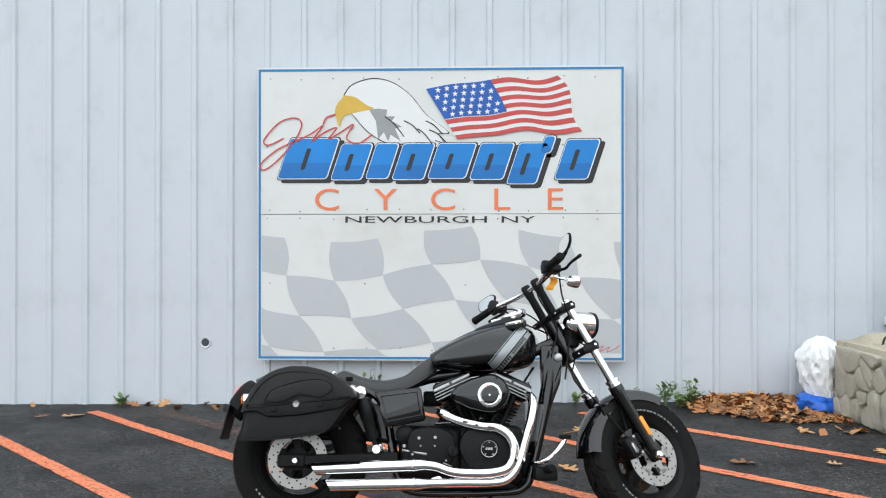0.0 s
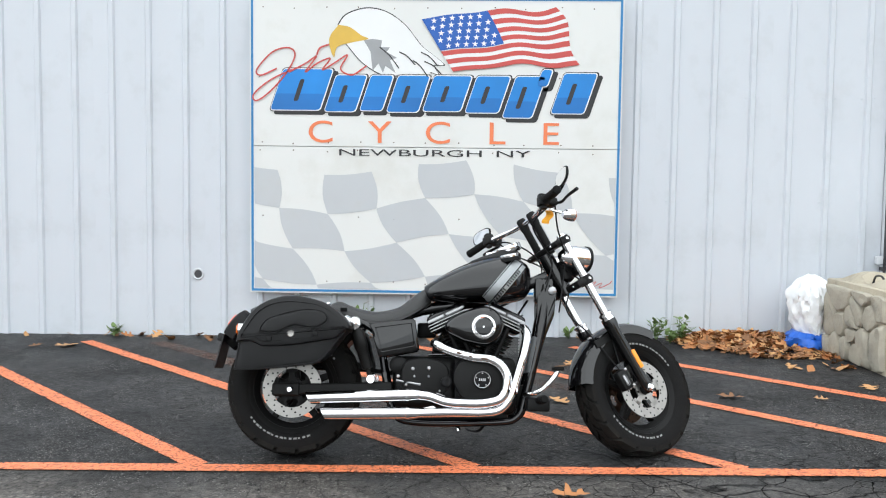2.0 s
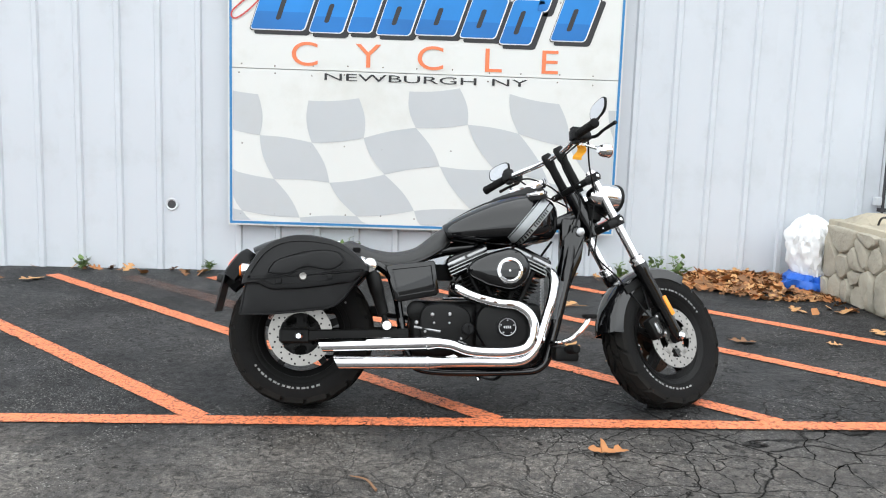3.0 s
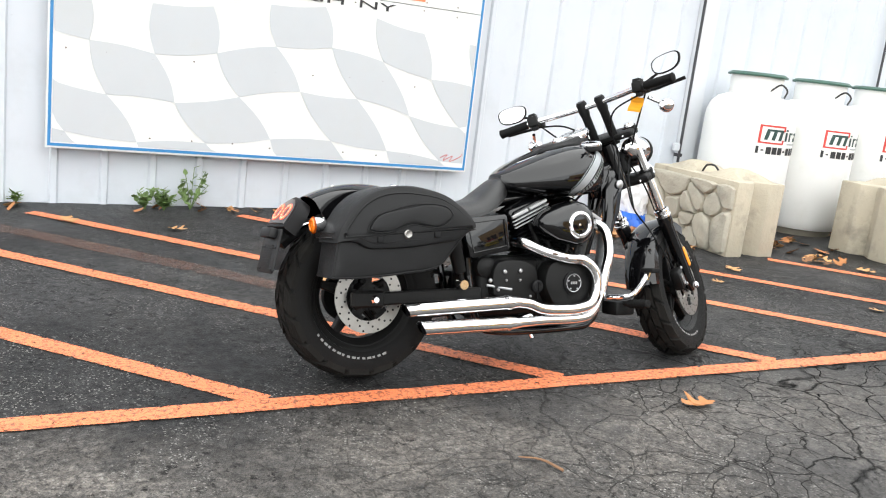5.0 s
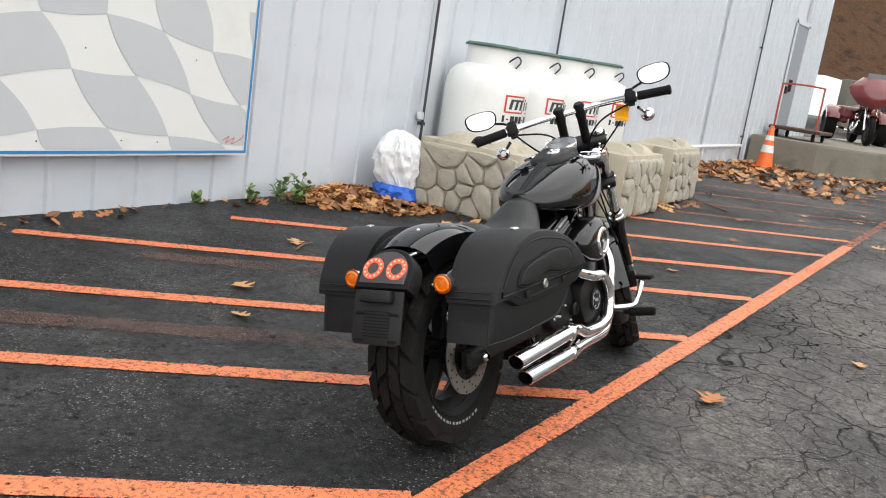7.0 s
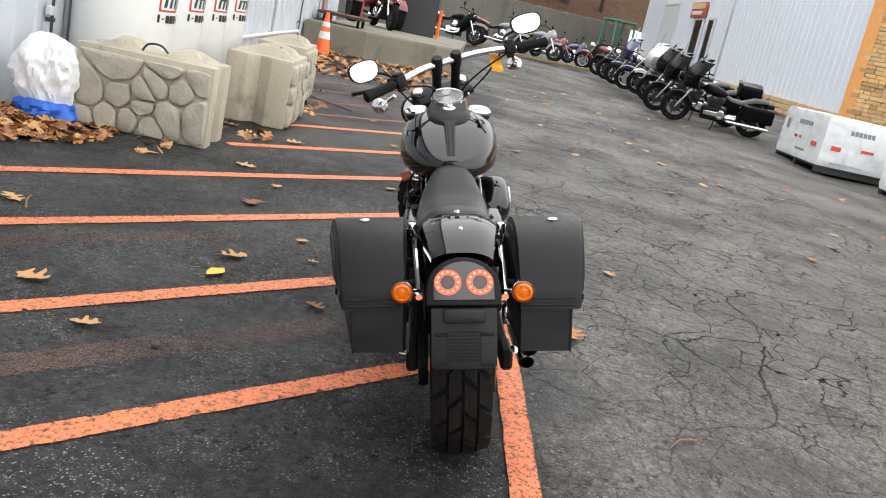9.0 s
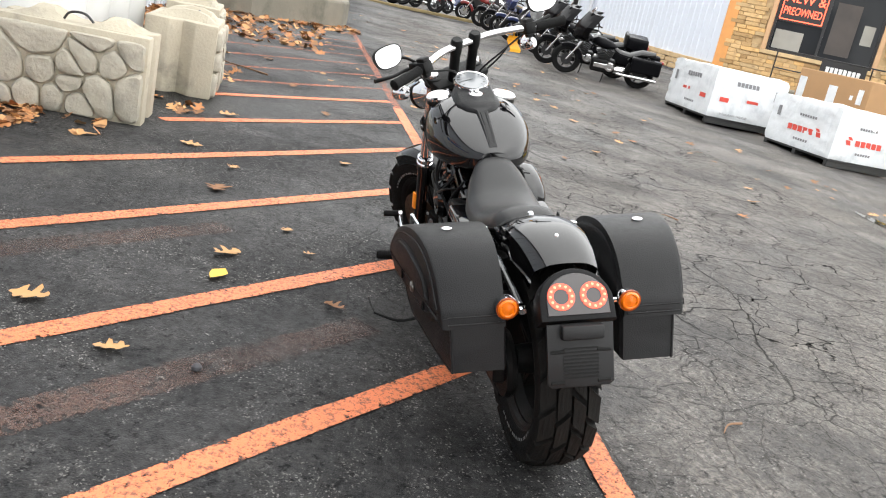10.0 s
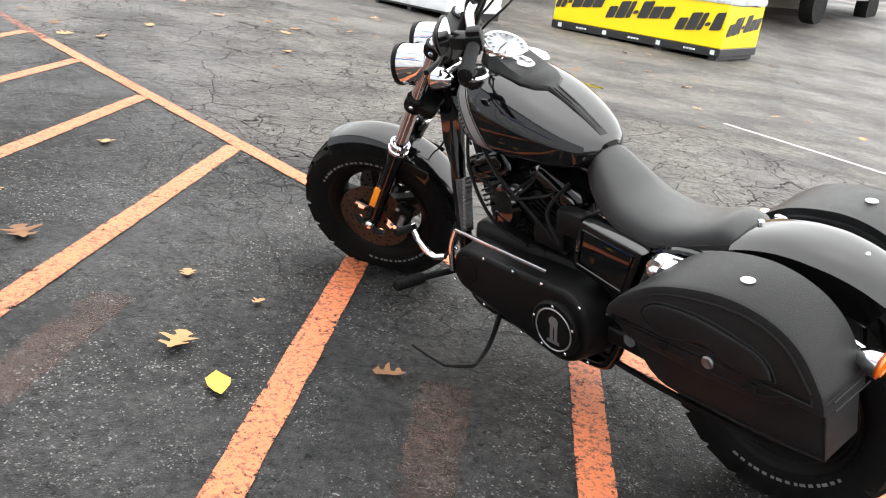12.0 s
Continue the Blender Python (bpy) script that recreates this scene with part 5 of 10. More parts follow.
    for x in (-0.075, 0.145):
        box(bm, (x - 0.013, s * (bag_face(x) + 0.021) - 0.004, lid_line(x) + 0.012), (x + 0.013, s * (bag_face(x) + 0.021) + 0.004, lid_line(x) + 0.036), None, 0.004, 2)
    mparts("flap_buckle", bm, M_deepblack, BAG)

# seat
SEAT = [(0.165, 0.752, 0.085, 0.72), (0.19, 0.77, 0.1, 0.715), (0.225, 0.778, 0.112, 0.705), (0.27, 0.76, 0.12, 0.69), (0.33, 0.74, 0.132, 0.672), (0.42, 0.728, 0.138, 0.658), (0.52, 0.75, 0.135, 0.675), (0.58, 0.793, 0.122, 0.7), (0.63, 0.832, 0.102, 0.73), (0.665, 0.85, 0.08, 0.755), (0.69, 0.848, 0.055, 0.775)]
bm = bmesh.new()
secs = []
sp = smooth_path([(x, t, h) for x, t, h, b in SEAT], 4)
lows = smooth_path([(x, b, 0) for x, t, h, b in SEAT], 4)
for p, q in zip(sp, lows):
    ring = []
    for k in range(20):
        a = 2 * math.pi * k / 20
        cy, cz = math.cos(a), math.sin(a)
        y = p.z * math.copysign(abs(cy) ** 0.75, cy)
        z = q.y + (p.y - q.y) * max(0.0, cz) ** 0.8 if cz > 0 else q.y - 0.008 * abs(cz)
        ring.append(Vector((p.x, y, z)))
    secs.append(ring)
loft(bm, secs)
SEATOB = mpart("seat", bm, M_vinyl, None, "black smooth vinyl solo seat")
bm = bmesh.new()
for s in (-1, 1):
    tube(bm, [(p.x, s * p.z * 0.97, q.y + 0.012) for p, q in list(zip(sp, lows))[2:-2:2]], 0.003, 6, 1)
mpart("seam", bm, M_vinyl, SEATOB)
bm = bmesh.new()
box(bm, (-0.018, -0.002, -0.01), (0.018, 0.002, 0.01), pose(0.25, -0.121, 0.73, 10, 0, -8), 0.002)
mpart("seat_tag", bm, M_deepblack, SEATOB)

# fuel tank
TANK = [(0.655, 0.8, 0.862, 0.05), (0.69, 0.785, 0.882, 0.105), (0.76, 0.776, 0.92, 0.155), (0.86, 0.77, 0.966, 0.19), (0.96, 0.77, 1.0, 0.202), (1.05, 0.774, 1.018, 0.195), (1.12, 0.784, 1.012, 0.172), (1.17, 0.8, 0.99, 0.13), (1.2, 0.835, 0.96, 0.07)]
TP = smooth_path([(x, b, t) for x, b, t, h in TANK], 5)
TH = smooth_path([(x, h, 0) for x, b, t, h in TANK], 5)
def tank_ring(b, t, h, x, grow=0.0, n=40):
    ring = []
    for k in range(n):
        a = 2 * math.pi * k / n
        cy, cz = math.cos(a), math.sin(a)
        zc = b + (t - b) * 0.42
        up = (t - zc) if cz > 0 else (zc - b)
        ring.append(Vector((x, (h + grow) * math.copysign(abs(cy) ** 0.68, cy), zc + (up + grow) * math.copysign(abs(cz) ** (0.72 if cz > 0 else 0.6), cz))))
    return ring
bm = bmesh.new()
loft(bm, [tank_ring(p.y, p.z, max(q.y, 0.02), p.x) for p, q in zip(TP, TH)])
TANKOB = mpart("fuel_tank", bm, M_gloss, None, "gloss black fuel tank with silver side stripe")
def tank_side(x, z, s, off):
    i = min(range(len(TP)), key=lambda k: abs(TP[k].x - x))
    j = i + 1 if TP[i].x < x and i + 1 < len(TP) else max(i - 1, 0)
    f = 0 if TP[j].x == TP[i].x else (x - TP[i].x) / (TP[j].x - TP[i].x)
    b = TP[i].y + (TP[j].y - TP[i].y) * f
    t = TP[i].z + (TP[j].z - TP[i].z) * f
    h = TH[i].y + (TH[j].y - TH[i].y) * f
    zc = b + (t - b) * 0.42
    e, span = (0.72, t - zc) if z > zc else (0.6, zc - b)
    sn = min(1.0, abs(z - zc) / span) ** (1 / e)
    return Vector((x, s * (h * math.sqrt(max(0.0, 1 - sn * sn)) ** 0.68 + off), z))
for s in (-1, 1):
    for name, d0, d1, m_, lab in (("tank_stripe", -0.006, 0.034, M_decal, "silver diagonal stripe"), ("tank_stripe", -0.014, -0.011, M_decal, "thin silver line"), ("tank_stripe", 0.04, 0.062, M_decal, "faded silver stripe")):
        bm = bmesh.new()
        rows = []
        for i in range(25):
            u = i / 24
            x0, z0 = 0.955 + 0.165 * u, 0.79 + 0.2 * u
            rows.append([bm.verts.new(tank_side(x0 + d * 0.8, z0 - d * 0.6, s, 0.0035)) for d in np.linspace(d0, d1, 4)])
        for a, b in zip(rows, rows[1:]):
            for k in range(3):
                bm.faces.new((a[k], a[k + 1], b[k + 1], b[k]))
        mpart(name, bm, m_, TANKOB, lab)
    bm = bmesh.new()
    for k in range(15):
        if k == 6:
            continue
        u = 0.1 + 0.052 * k
        x0, z0 = 0.955 + 0.165 * u, 0.79 + 0.2 * u
        q = [tank_side(x0 + d * 0.8 + e * 0.006 * 0.64, z0 - d * 0.6 + e * 0.006 * 0.77, s, 0.006) for d, e in ((0.041, -0.6), (0.058, -0.6), (0.058, 0.6), (0.041, 0.6))]
        bm.faces.new([bm.verts.new(v) for v in q])
    mparts("tank_mark", bm, M_deepblack, TANKOB, "small dark bars along the stripe", False)
    bm = bmesh.new()
    base = Vector((1.09, s * 0.132, 0.99))
    n_ = Vector((-0.2, s * 0.15, 1)).normalized()
    lathe(bm, [(0.046, 0.012), (0.051, 0.016), (0.051, 0.024), (0.044, 0.03), (0.036, 0.028), (0.001, 0.031)], axis_matrix(base, base + n_), 28)
    CAP = mpart("fuel_cap", bm, M_chrome, TANKOB, "chrome fuel cap")
    bm = bmesh.new()
    lathe(bm, [(0.049, -0.006), (0.05, 0.004), (0.046, 0.013)], axis_matrix(base, base + n_), 28)
    mpart("cap_neck", bm, M_satin, CAP)
bm = bmesh.new()
secs = []
for x, z, h, up in ((0.68, 0.874, 0.018, 0.004), (0.78, 0.931, 0.02, 0.005), (0.88, 0.976, 0.024, 0.007), (0.9, 0.985, 0.062, 0.009), (0.94, 0.997, 0.086, 0.012), (1.0, 1.01, 0.092, 0.018), (1.06, 1.022, 0.088, 0.03), (1.12, 1.025, 0.07, 0.032), (1.155, 1.015, 0.04, 0.02)):
    secs.append([Vector((x, h, z - 0.03)), Vector((x, h, z)), Vector((x, h * 0.8, z + up)), Vector((x, -h * 0.8, z + up)), Vector((x, -h, z)), Vector((x, -h, z - 0.03))])
loft(bm, secs)
DASH = mpart("dash_console", bm, M_leather, TANKOB, "matt black dash console")
bm = bmesh.new()
gm = axis_matrix((1.1, 0, 1.035), (0.99, 0, 1.3))
lathe(bm, [(0.06, 0), (0.07, 0.012), (0.075, 0.03), (0.072, 0.042), (0.066, 0.04)], gm, 36)
mpart("gauge_bezel", bm, M_chrome, DASH, "round speedometer with chrome bezel")
bm = bmesh.new()
lathe(bm, [(0.066, 0.0405), (0.03, 0.0425), (0.001, 0.043)], gm, 36)
mpart("gauge_face", bm, M_dial, DASH)
bm = bmesh.new()
for k in range(13):
    a = radians(-135 + 270 * k / 12)
    box(bm, (-0.0014, 0.048, 0.0428), (0.0014, 0.059, 0.0436), gm @ Matrix.Rotation(a, 4, "Z"))
box(bm, (-0.0014, -0.008, 0.0437), (0.0014, 0.046, 0.0444), gm @ Matrix.Rotation(radians(110), 4, "Z"))
mparts("gauge_mark", bm, M_deepblack, DASH, "", False)
bm = bmesh.new()
km = axis_matrix((1.0, 0, 1.022), (0.95, 0, 1.3))
lathe(bm, [(0.03, 0), (0.03, 0.008), (0.022, 0.014), (0.001, 0.015)], km, 24)
box(bm, (-0.008, -0.022, 0.012), (0.008, 0.022, 0.024), km, 0.004, 2)
mpart("ignition_switch", bm, M_chrome, DASH, "chrome ignition switch")
bm = bmesh.new()
for s in (-1, 1):
    bolt(bm, (1.045, s * 0.055, 1.045), (0, s * 0.3, 1), 0.005, 0.004)
mparts("dash_screw", bm, M_chrome, DASH)
bm = bmesh.new()
for s in (-1, 1):
    tube(bm, [(0.7, s * 0.008, 0.889), (0.8, s * 0.009, 0.946), (0.87, s * 0.01, 0.979)], 0.0018, 6, 3)
mparts("console_seam", bm, M_deepblack, DASH)

# side covers under the seat
for s in (-1, 1):
    bm = bmesh.new()
    m = Matrix.Translation((0, s * 0.115, 0)) @ pose(0, 0, 0, 90, 0, 0) @ (Matrix.Scale(-1, 4, (0, 0, 1)) if s > 0 else Matrix.Identity(4))
    plate(bm, [(0.385, 0.655), (0.43, 0.498), (0.45, 0.492), (0.62, 0.525), (0.632, 0.54), (0.612, 0.675), (0.6, 0.684), (0.4, 0.66)], m, 0.068, 0.012)
    cover = mpart("side_cover", bm, M_gloss)
    bm = bmesh.new()
    pts = [(0.415, s * 0.185, 0.64), (0.447, s * 0.185, 0.518), (0.608, s * 0.185, 0.548), (0.592, s * 0.185, 0.662), (0.415, s * 0.185, 0.64)]
    tube(bm, pts, 0.003, 6, 1)
    mpart("cover_rib", bm, M_gloss, cover)

# crankcase, gearbox, covers
bm = bmesh.new()
box(bm, (0.78, -0.13, 0.21), (1.12, 0.13, 0.5), None, 0.04, 3)
box(bm, (0.5, -0.14, 0.24), (0.82, 0.12, 0.5), None, 0.035, 3)
box(bm, (0.56, -0.1, 0.17), (1.08, 0.1, 0.24), None, 0.02, 2)
ENGINE = mpart("engine", bm, M_satin, None, "black air-cooled v-twin engine")
bm = bmesh.new()
cam_pts = [(0.84, 0.3), (0.9, 0.27), (0.98, 0.285), (1.04, 0.33), (1.06, 0.4), (1.03, 0.46), (0.97, 0.485), (0.88, 0.49), (0.82, 0.46), (0.8, 0.38)]
plate(bm, dense(cam_pts, 4), Matrix.Translation((0, -0.125, 0)) @ UPRIGHT, 0.082, 0.014)
mpart("cam_cover", bm, M_satin, ENGINE)
bm = bmesh.new()
tm = axis_matrix((0.943, -0.206, 0.386), (0.943, -1, 0.386))
lathe(bm, [(0.05, 0), (0.05, 0.008), (0.044, 0.012), (0.001, 0.013)], tm, 32)
mpart("timer_cover", bm, M_deepblack, ENGINE)
bm = bmesh.new()
lathe(bm, [(0.037, 0.0125), (0.04, 0.0135), (0.0405, 0.0125)], tm, 32, False)
for k in range(5):
    a = 2 * math.pi * (k + 0.25) / 5
    p = tm @ Vector((0.031 * math.cos(a), 0.031 * math.sin(a), 0.0125))
    bolt(bm, p, (0, -1, 0), 0.004, 0.004)
for k in range(4):
    box(bm, (-0.017 + k * 0.009, -0.006, 0.013), (-0.011 + k * 0.009, 0.006, 0.0145), tm)
mpart("timer_trim", bm, M_alloy, ENGINE, "thin silver ring with small bars", False)
bm = bmesh.new()
gear_pts = [(0.55, 0.34), (0.62, 0.3), (0.74, 0.31), (0.78, 0.36), (0.77, 0.45), (0.7, 0.485), (0.58, 0.48), (0.545, 0.42)]
plate(bm, dense(gear_pts, 4), Matrix.Translation((0, -0.135, 0)) @ UPRIGHT, 0.045, 0.014)
lathe(bm, [(0.045, 0), (0.045, 0.03), (0.03, 0.04), (0.001, 0.042)], axis_matrix((0.53, -0.12, 0.455), (0.53, -1, 0.455)), 24)
mpart("gearbox_cover", bm, M_satin, ENGINE)
bm = bmesh.new()
for x, z, r in ((0.602, 0.437, 0.009), (0.682, 0.44, 0.009), (0.61, 0.4, 0.006), (0.68, 0.4, 0.006), (0.75, 0.375, 0.008), (0.735, 0.33, 0.006), (0.83, 0.33, 0.006), (0.815, 0.41, 0.006), (0.87, 0.45, 0.006), (0.86, 0.305, 0.006), (1.01, 0.32, 0.006), (1.0, 0.47, 0.006), (0.9, 0.475, 0.006), (0.57, 0.36, 0.007), (0.53, 0.4, 0.009)):
    bolt(bm, (x, -0.182, z), (0, -1, 0), r, 0.009)
mparts("cover_bolt", bm, M_alloy, ENGINE)
bm = bmesh.new()
lathe(bm, [(0.028, 0), (0.028, 0.016), (0.02, 0.022), (0.001, 0.022)], axis_matrix((0.768, -0.178, 0.372), (0.768, -1, 0.372)), 24)
box(bm, (0.765, -0.206, 0.352), (0.771, -0.199, 0.392), None, 0.002)
mpart("oil_filler", bm, M_deepblack, ENGINE)
bm = bmesh.new()
rod(bm, (0.72, -0.19, 0.315), (0.76, -0.2, 0.3), 0.007, 8)
rod(bm, (0.52, -0.17, 0.38), (0.64, -0.18, 0.36), 0.006, 8)
mparts("linkage", bm, M_alloy, ENGINE)
# primary cover and derby cover on the left
bm = bmesh.new()
prim = []
for k in range(15):
    a = radians(-70 + 150 * k / 14)
    prim.append((1.035 + 0.085 * math.cos(a), 0.375 + 0.085 * math.sin(a)))
for k in range(19):
    a = radians(80 + 205 * k / 18)
    prim.append((0.625 + 0.135 * math.cos(a), 0.345 + 0.135 * math.sin(a)))
plate(bm, prim[::-1], Matrix.Translation((0, 0.235, 0)) @ UPRIGHT @ Matrix.Translation((0, 0, 0)), 0.115, 0.0)
for v in bm.verts:
    if v.co.y > 0.2:
        v.co.x = 0.82 + (v.co.x - 0.82) * 0.95
        v.co.z = 0.34 + (v.co.z - 0.34) * 0.93
es = [e for e in bm.edges if e.verts[0].co.y > 0.2 and e.verts[1].co.y > 0.2]
bmesh.ops.bevel(bm, geom=es, offset=0.02, segments=3, profile=0.5, affect="EDGES")
mpart("primary_cover", bm, M_satin, ENGINE)
bm = bmesh.new()
dm = axis_matrix((0.63, 0.235, 0.338), (0.63, 1, 0.338))
lathe(bm, [(0.092, 0), (0.092, 0.014), (0.085, 0.02), (0.001, 0.021)], dm, 40)
lathe(bm, [(0.05, -0.02), (0.048, 0.008), (0.03, 0.012)], axis_matrix((1.03, 0.23, 0.375), (1.03, 1, 0.375)), 30)
mparts("derby_cover", bm, M_satin, ENGINE)
bm = bmesh.new()
lathe(bm, [(0.066, 0.0205), (0.069, 0.0225), (0.072, 0.0205)], dm, 40, False)
lathe(bm, [(0.018, 0.0), (0.018, 0.0015)], dm @ Matrix.Translation((0, 0.028, 0.021)), 14)
for x in (-0.011, 0.006):
    box(bm, (x, -0.042, 0.0212), (x + 0.011, 0.026, 0.0232), dm)
box(bm, (-0.022, -0.046, 0.0212), (0.026, -0.036, 0.0232), dm)
mpart("derby_emblem", bm, M_alloy, ENGINE, "silver ring and bar emblem", False)
bm = bmesh.new()
for k in range(5):
    a = 2 * math.pi * (k + 0.3) / 5
    bolt(bm, dm @ Vector((0.08, 0, 0.0195)) if False else dm @ Vector((0.08 * math.cos(a), 0.08 * math.sin(a), 0.019)), (0, 1, 0), 0.005, 0.006)
for x, z in ((1.09, 0.32), (1.08, 0.44), (0.95, 0.45), (0.82, 0.455), (0.55, 0.44), (0.51, 0.27), (0.78, 0.25), (0.95, 0.28), (0.7, 0.46)):
    bolt(bm, (x, 0.232, z), (0, 1, 0), 0.006, 0.007)
mparts("primary_bolt", bm, M_chrome, ENGINE)

# two finned cylinders with heads and rocker boxes
for cx, lean_deg in ((-0.155, -25), (0.16, 25)):
    CY = Matrix.Translation((0.92, 0, 0.375)) @ Matrix.Rotation(radians(lean_deg), 4, "Y")
    bm = bmesh.new()
    rod(bm, CY @ Vector((0, 0, 0.06)), CY @ Vector((0, 0, 0.36)), 0.055, 20)
    cyl = mpart("cylinder", bm, M_satin, ENGINE)
    bm = bmesh.new()
    for k in range(11):
        h = 0.1 + k * 0.0175
        g = 0.072 if k < 7 else 0.082
        box(bm, (-g, -g * 1.1, h), (g, g * 1.1, h + 0.006), CY, 0.002)
    mparts("cooling_fin", bm, M_satin, cyl, "", False)
    bm = bmesh.new()
    box(bm, (-0.1, -0.105, 0.3), (0.1, 0.105, 0.4), CY, 0.025, 3)
    box(bm, (-0.085, -0.12, 0.33), (0.085, 0.12, 0.385), CY, 0.012, 2)
    mpart("rocker_box", bm, M_gloss, ENGINE)
    bm = bmesh.new()
    for h in (0.318, 0.333, 0.348):
        box(bm, (-0.105, -0.131, h), (0.1, -0.118, h + 0.0045), CY, 0.001)
    box(bm, (-0.1, -0.128, 0.362), (-0.01, -0.116, 0.376), CY, 0.003)
    box(bm, (0.0, -0.128, 0.362), (0.1, -0.116, 0.376), CY, 0.003)
    mpart("fin_edges", bm, M_alloy, ENGINE, "polished fin edges", False)
    bm = bmesh.new()
    for x in (-0.07, 0.07):
        bolt(bm, CY @ Vector((x, -0.09, 0.4)), CY.to_3x3() @ Vector((0, -0.3, 1)), 0.006, 0.006)
    rod(bm, CY @ Vector((-0.02, -0.125, 0.08)), CY @ Vector((-0.02, -0.115, 0.31)), 0.011, 10)
    rod(bm, CY @ Vector((0.03, -0.125, 0.08)), CY @ Vector((0.03, -0.115, 0.31)), 0.011, 10)
    mpart("pushrod_tube", bm, M_satin, ENGINE)
    # spark plug lead on the left side
    bm = bmesh.new()
    tube(bm, [CY @ Vector((0, 0.08, 0.35)), CY @ Vector((0, 0.16, 0.36)), (0.9, 0.17, 0.66), (0.82, 0.1, 0.75)], 0.005, 6, 5)
    mpart("plug_lead", bm, M_deepblack, ENGINE)
bm = bmesh.new()
for k in range(12):
    box(bm, (-0.004, -0.002, -0.006), (0.01, 0.03, 0.006), Matrix.Translation((1.16 - 0.0, 0.09, 0.45 + k * 0.016)) @ pose(0, 0, 0, 0, 20, 0))
mpart("fin_teeth", bm, M_alloy, ENGINE, "", False)
# horn cover, coils and hoses on the left
bm = bmesh.new()
lathe(bm, [(0.055, -0.03), (0.062, 0.0), (0.05, 0.025), (0.001, 0.034)], axis_matrix((0.93, 0.15, 0.62), (0.93, 1, 0.62)) @ Matrix.Diagonal((1, 1.25, 1, 1)), 28)
mpart("horn_cover", bm, M_gloss, ENGINE)
bm = bmesh.new()
box(bm, (0.7, 0.06, 0.52), (0.83, 0.14, 0.6), pose(0, 0, 0, 0, 0, 0), 0.015, 2)
box(bm, (0.62, 0.1, 0.6), (0.72, 0.16, 0.68), None, 0.012, 2)
box(bm, (1.1, -0.06, 0.24), (1.19, 0.06, 0.36), None, 0.012, 2)
mparts("regulator", bm, M_satin, ENGINE)
for pts in (((1.2, 0.06, 0.8), (1.12, 0.13, 0.68), (1.0, 0.15, 0.55), (0.85, 0.14, 0.5)), ((1.18, 0.07, 0.82), (0.95, 0.17, 0.72), (0.82, 0.15, 0.62), (0.7, 0.13, 0.52)), ((0.72, 0.1, 0.74), (0.76, 0.15, 0.65), (0.7, 0.16, 0.56))):
    bm = bmesh.new()
    tube(bm, pts, 0.006, 8, 6)
    mpart("hose", bm, M_deepblack, ENGINE)

# air cleaner
bm = bmesh.new()
tear = []
for k in range(24):
    a = radians(-100 + 200 * k / 23)
    tear.append((0.95 + 0.1 * math.cos(a), 0.648 + 0.1 * math.sin(a)))
tear += [(0.86, 0.725), (0.79, 0.69), (0.76, 0.66), (0.757, 0.635), (0.775, 0.61), (0.84, 0.572)]
secs = []
for sc, y in ((0.92, -0.13), (1.0, -0.15), (1.0, -0.2), (0.95, -0.225), (0.82, -0.242), (0.6, -0.25)):
    secs.append([Vector((0.93 + (x - 0.93) * sc, y, 0.648 + (z - 0.648) * sc)) for x, z in tear])
loft(bm, secs)
AIR = mpart("air_cleaner", bm, M_gloss)
am = axis_matrix((0.947, -0.245, 0.643), (0.947, -1, 0.643))
bm = bmesh.new()
lathe(bm, [(0.042, 0.0), (0.042, 0.008), (0.048, 0.014), (0.058, 0.012), (0.063, 0.004), (0.063, -0.01)], am, 40, False)
mpart("chrome_ring", bm, M_chrome, AIR, "brushed chrome ring")
bm = bmesh.new()
lathe(bm, [(0.042, 0.004), (0.03, 0.0), (0.012, -0.002), (0.001, -0.002)], am, 32, False)
mpart("ring_insert", bm, M_deepblack, AIR)
bm = bmesh.new()
bolt(bm, am @ Vector((0, 0, -0.002)), (0, -1, 0), 0.007, 0.009)
mpart("center_bolt", bm, M_chrome, AIR)

# exhaust: two header pipes, two slash-cut silencers
for name, pts, r, lab in (
        ("header_pipe", [(0.71, -0.1, 0.565), (0.72, -0.17, 0.555), (0.8, -0.205, 0.52), (0.9, -0.22, 0.495), (0.985, -0.225, 0.485), (1.045, -0.228, 0.44), (1.063, -0.23, 0.37), (1.035, -0.232, 0.3), (0.96, -0.235, 0.275), (0.85, -0.235, 0.272), (0.76, -0.235, 0.28), (0.68, -0.238, 0.305), (0.6, -0.24, 0.308), (0.52, -0.243, 0.302)], 0.0245, "chrome exhaust header with slotted shield"),
        ("header_pipe", [(1.14, -0.1, 0.66), (1.168, -0.15, 0.615), (1.15, -0.2, 0.52), (1.118, -0.21, 0.41), (1.085, -0.215, 0.31), (1.03, -0.22, 0.245), (0.95, -0.222, 0.228), (0.8, -0.225, 0.228), (0.65, -0.235, 0.225), (0.55, -0.24, 0.222)], 0.0235, "chrome exhaust header pipe")):
    bm = bmesh.new()
    tube(bm, pts, r, 20, 6)
    pipe = mpart(name, bm, M_chrome, None, lab)
bm = bmesh.new()
for a, b in (((0.815, 0.517), (0.85, 0.508)), ((0.875, 0.5), (0.91, 0.492)), ((0.935, 0.489), (0.97, 0.486))):
    d = Vector((b[0] - a[0], 0, b[1] - a[1]))
    m = Matrix.Translation((a[0], -0.2465 if a[0] > 0.9 else -0.2405 if a[0] > 0.85 else -0.2345, a[1])) @ Matrix.Rotation(-math.atan2(d.z, d.x), 4, "Y")
    box(bm, (0, -0.003, -0.005), (d.length, 0.003, 0.005), m, 0.003, 2)
mpart("shield_slots", bm, M_rust)
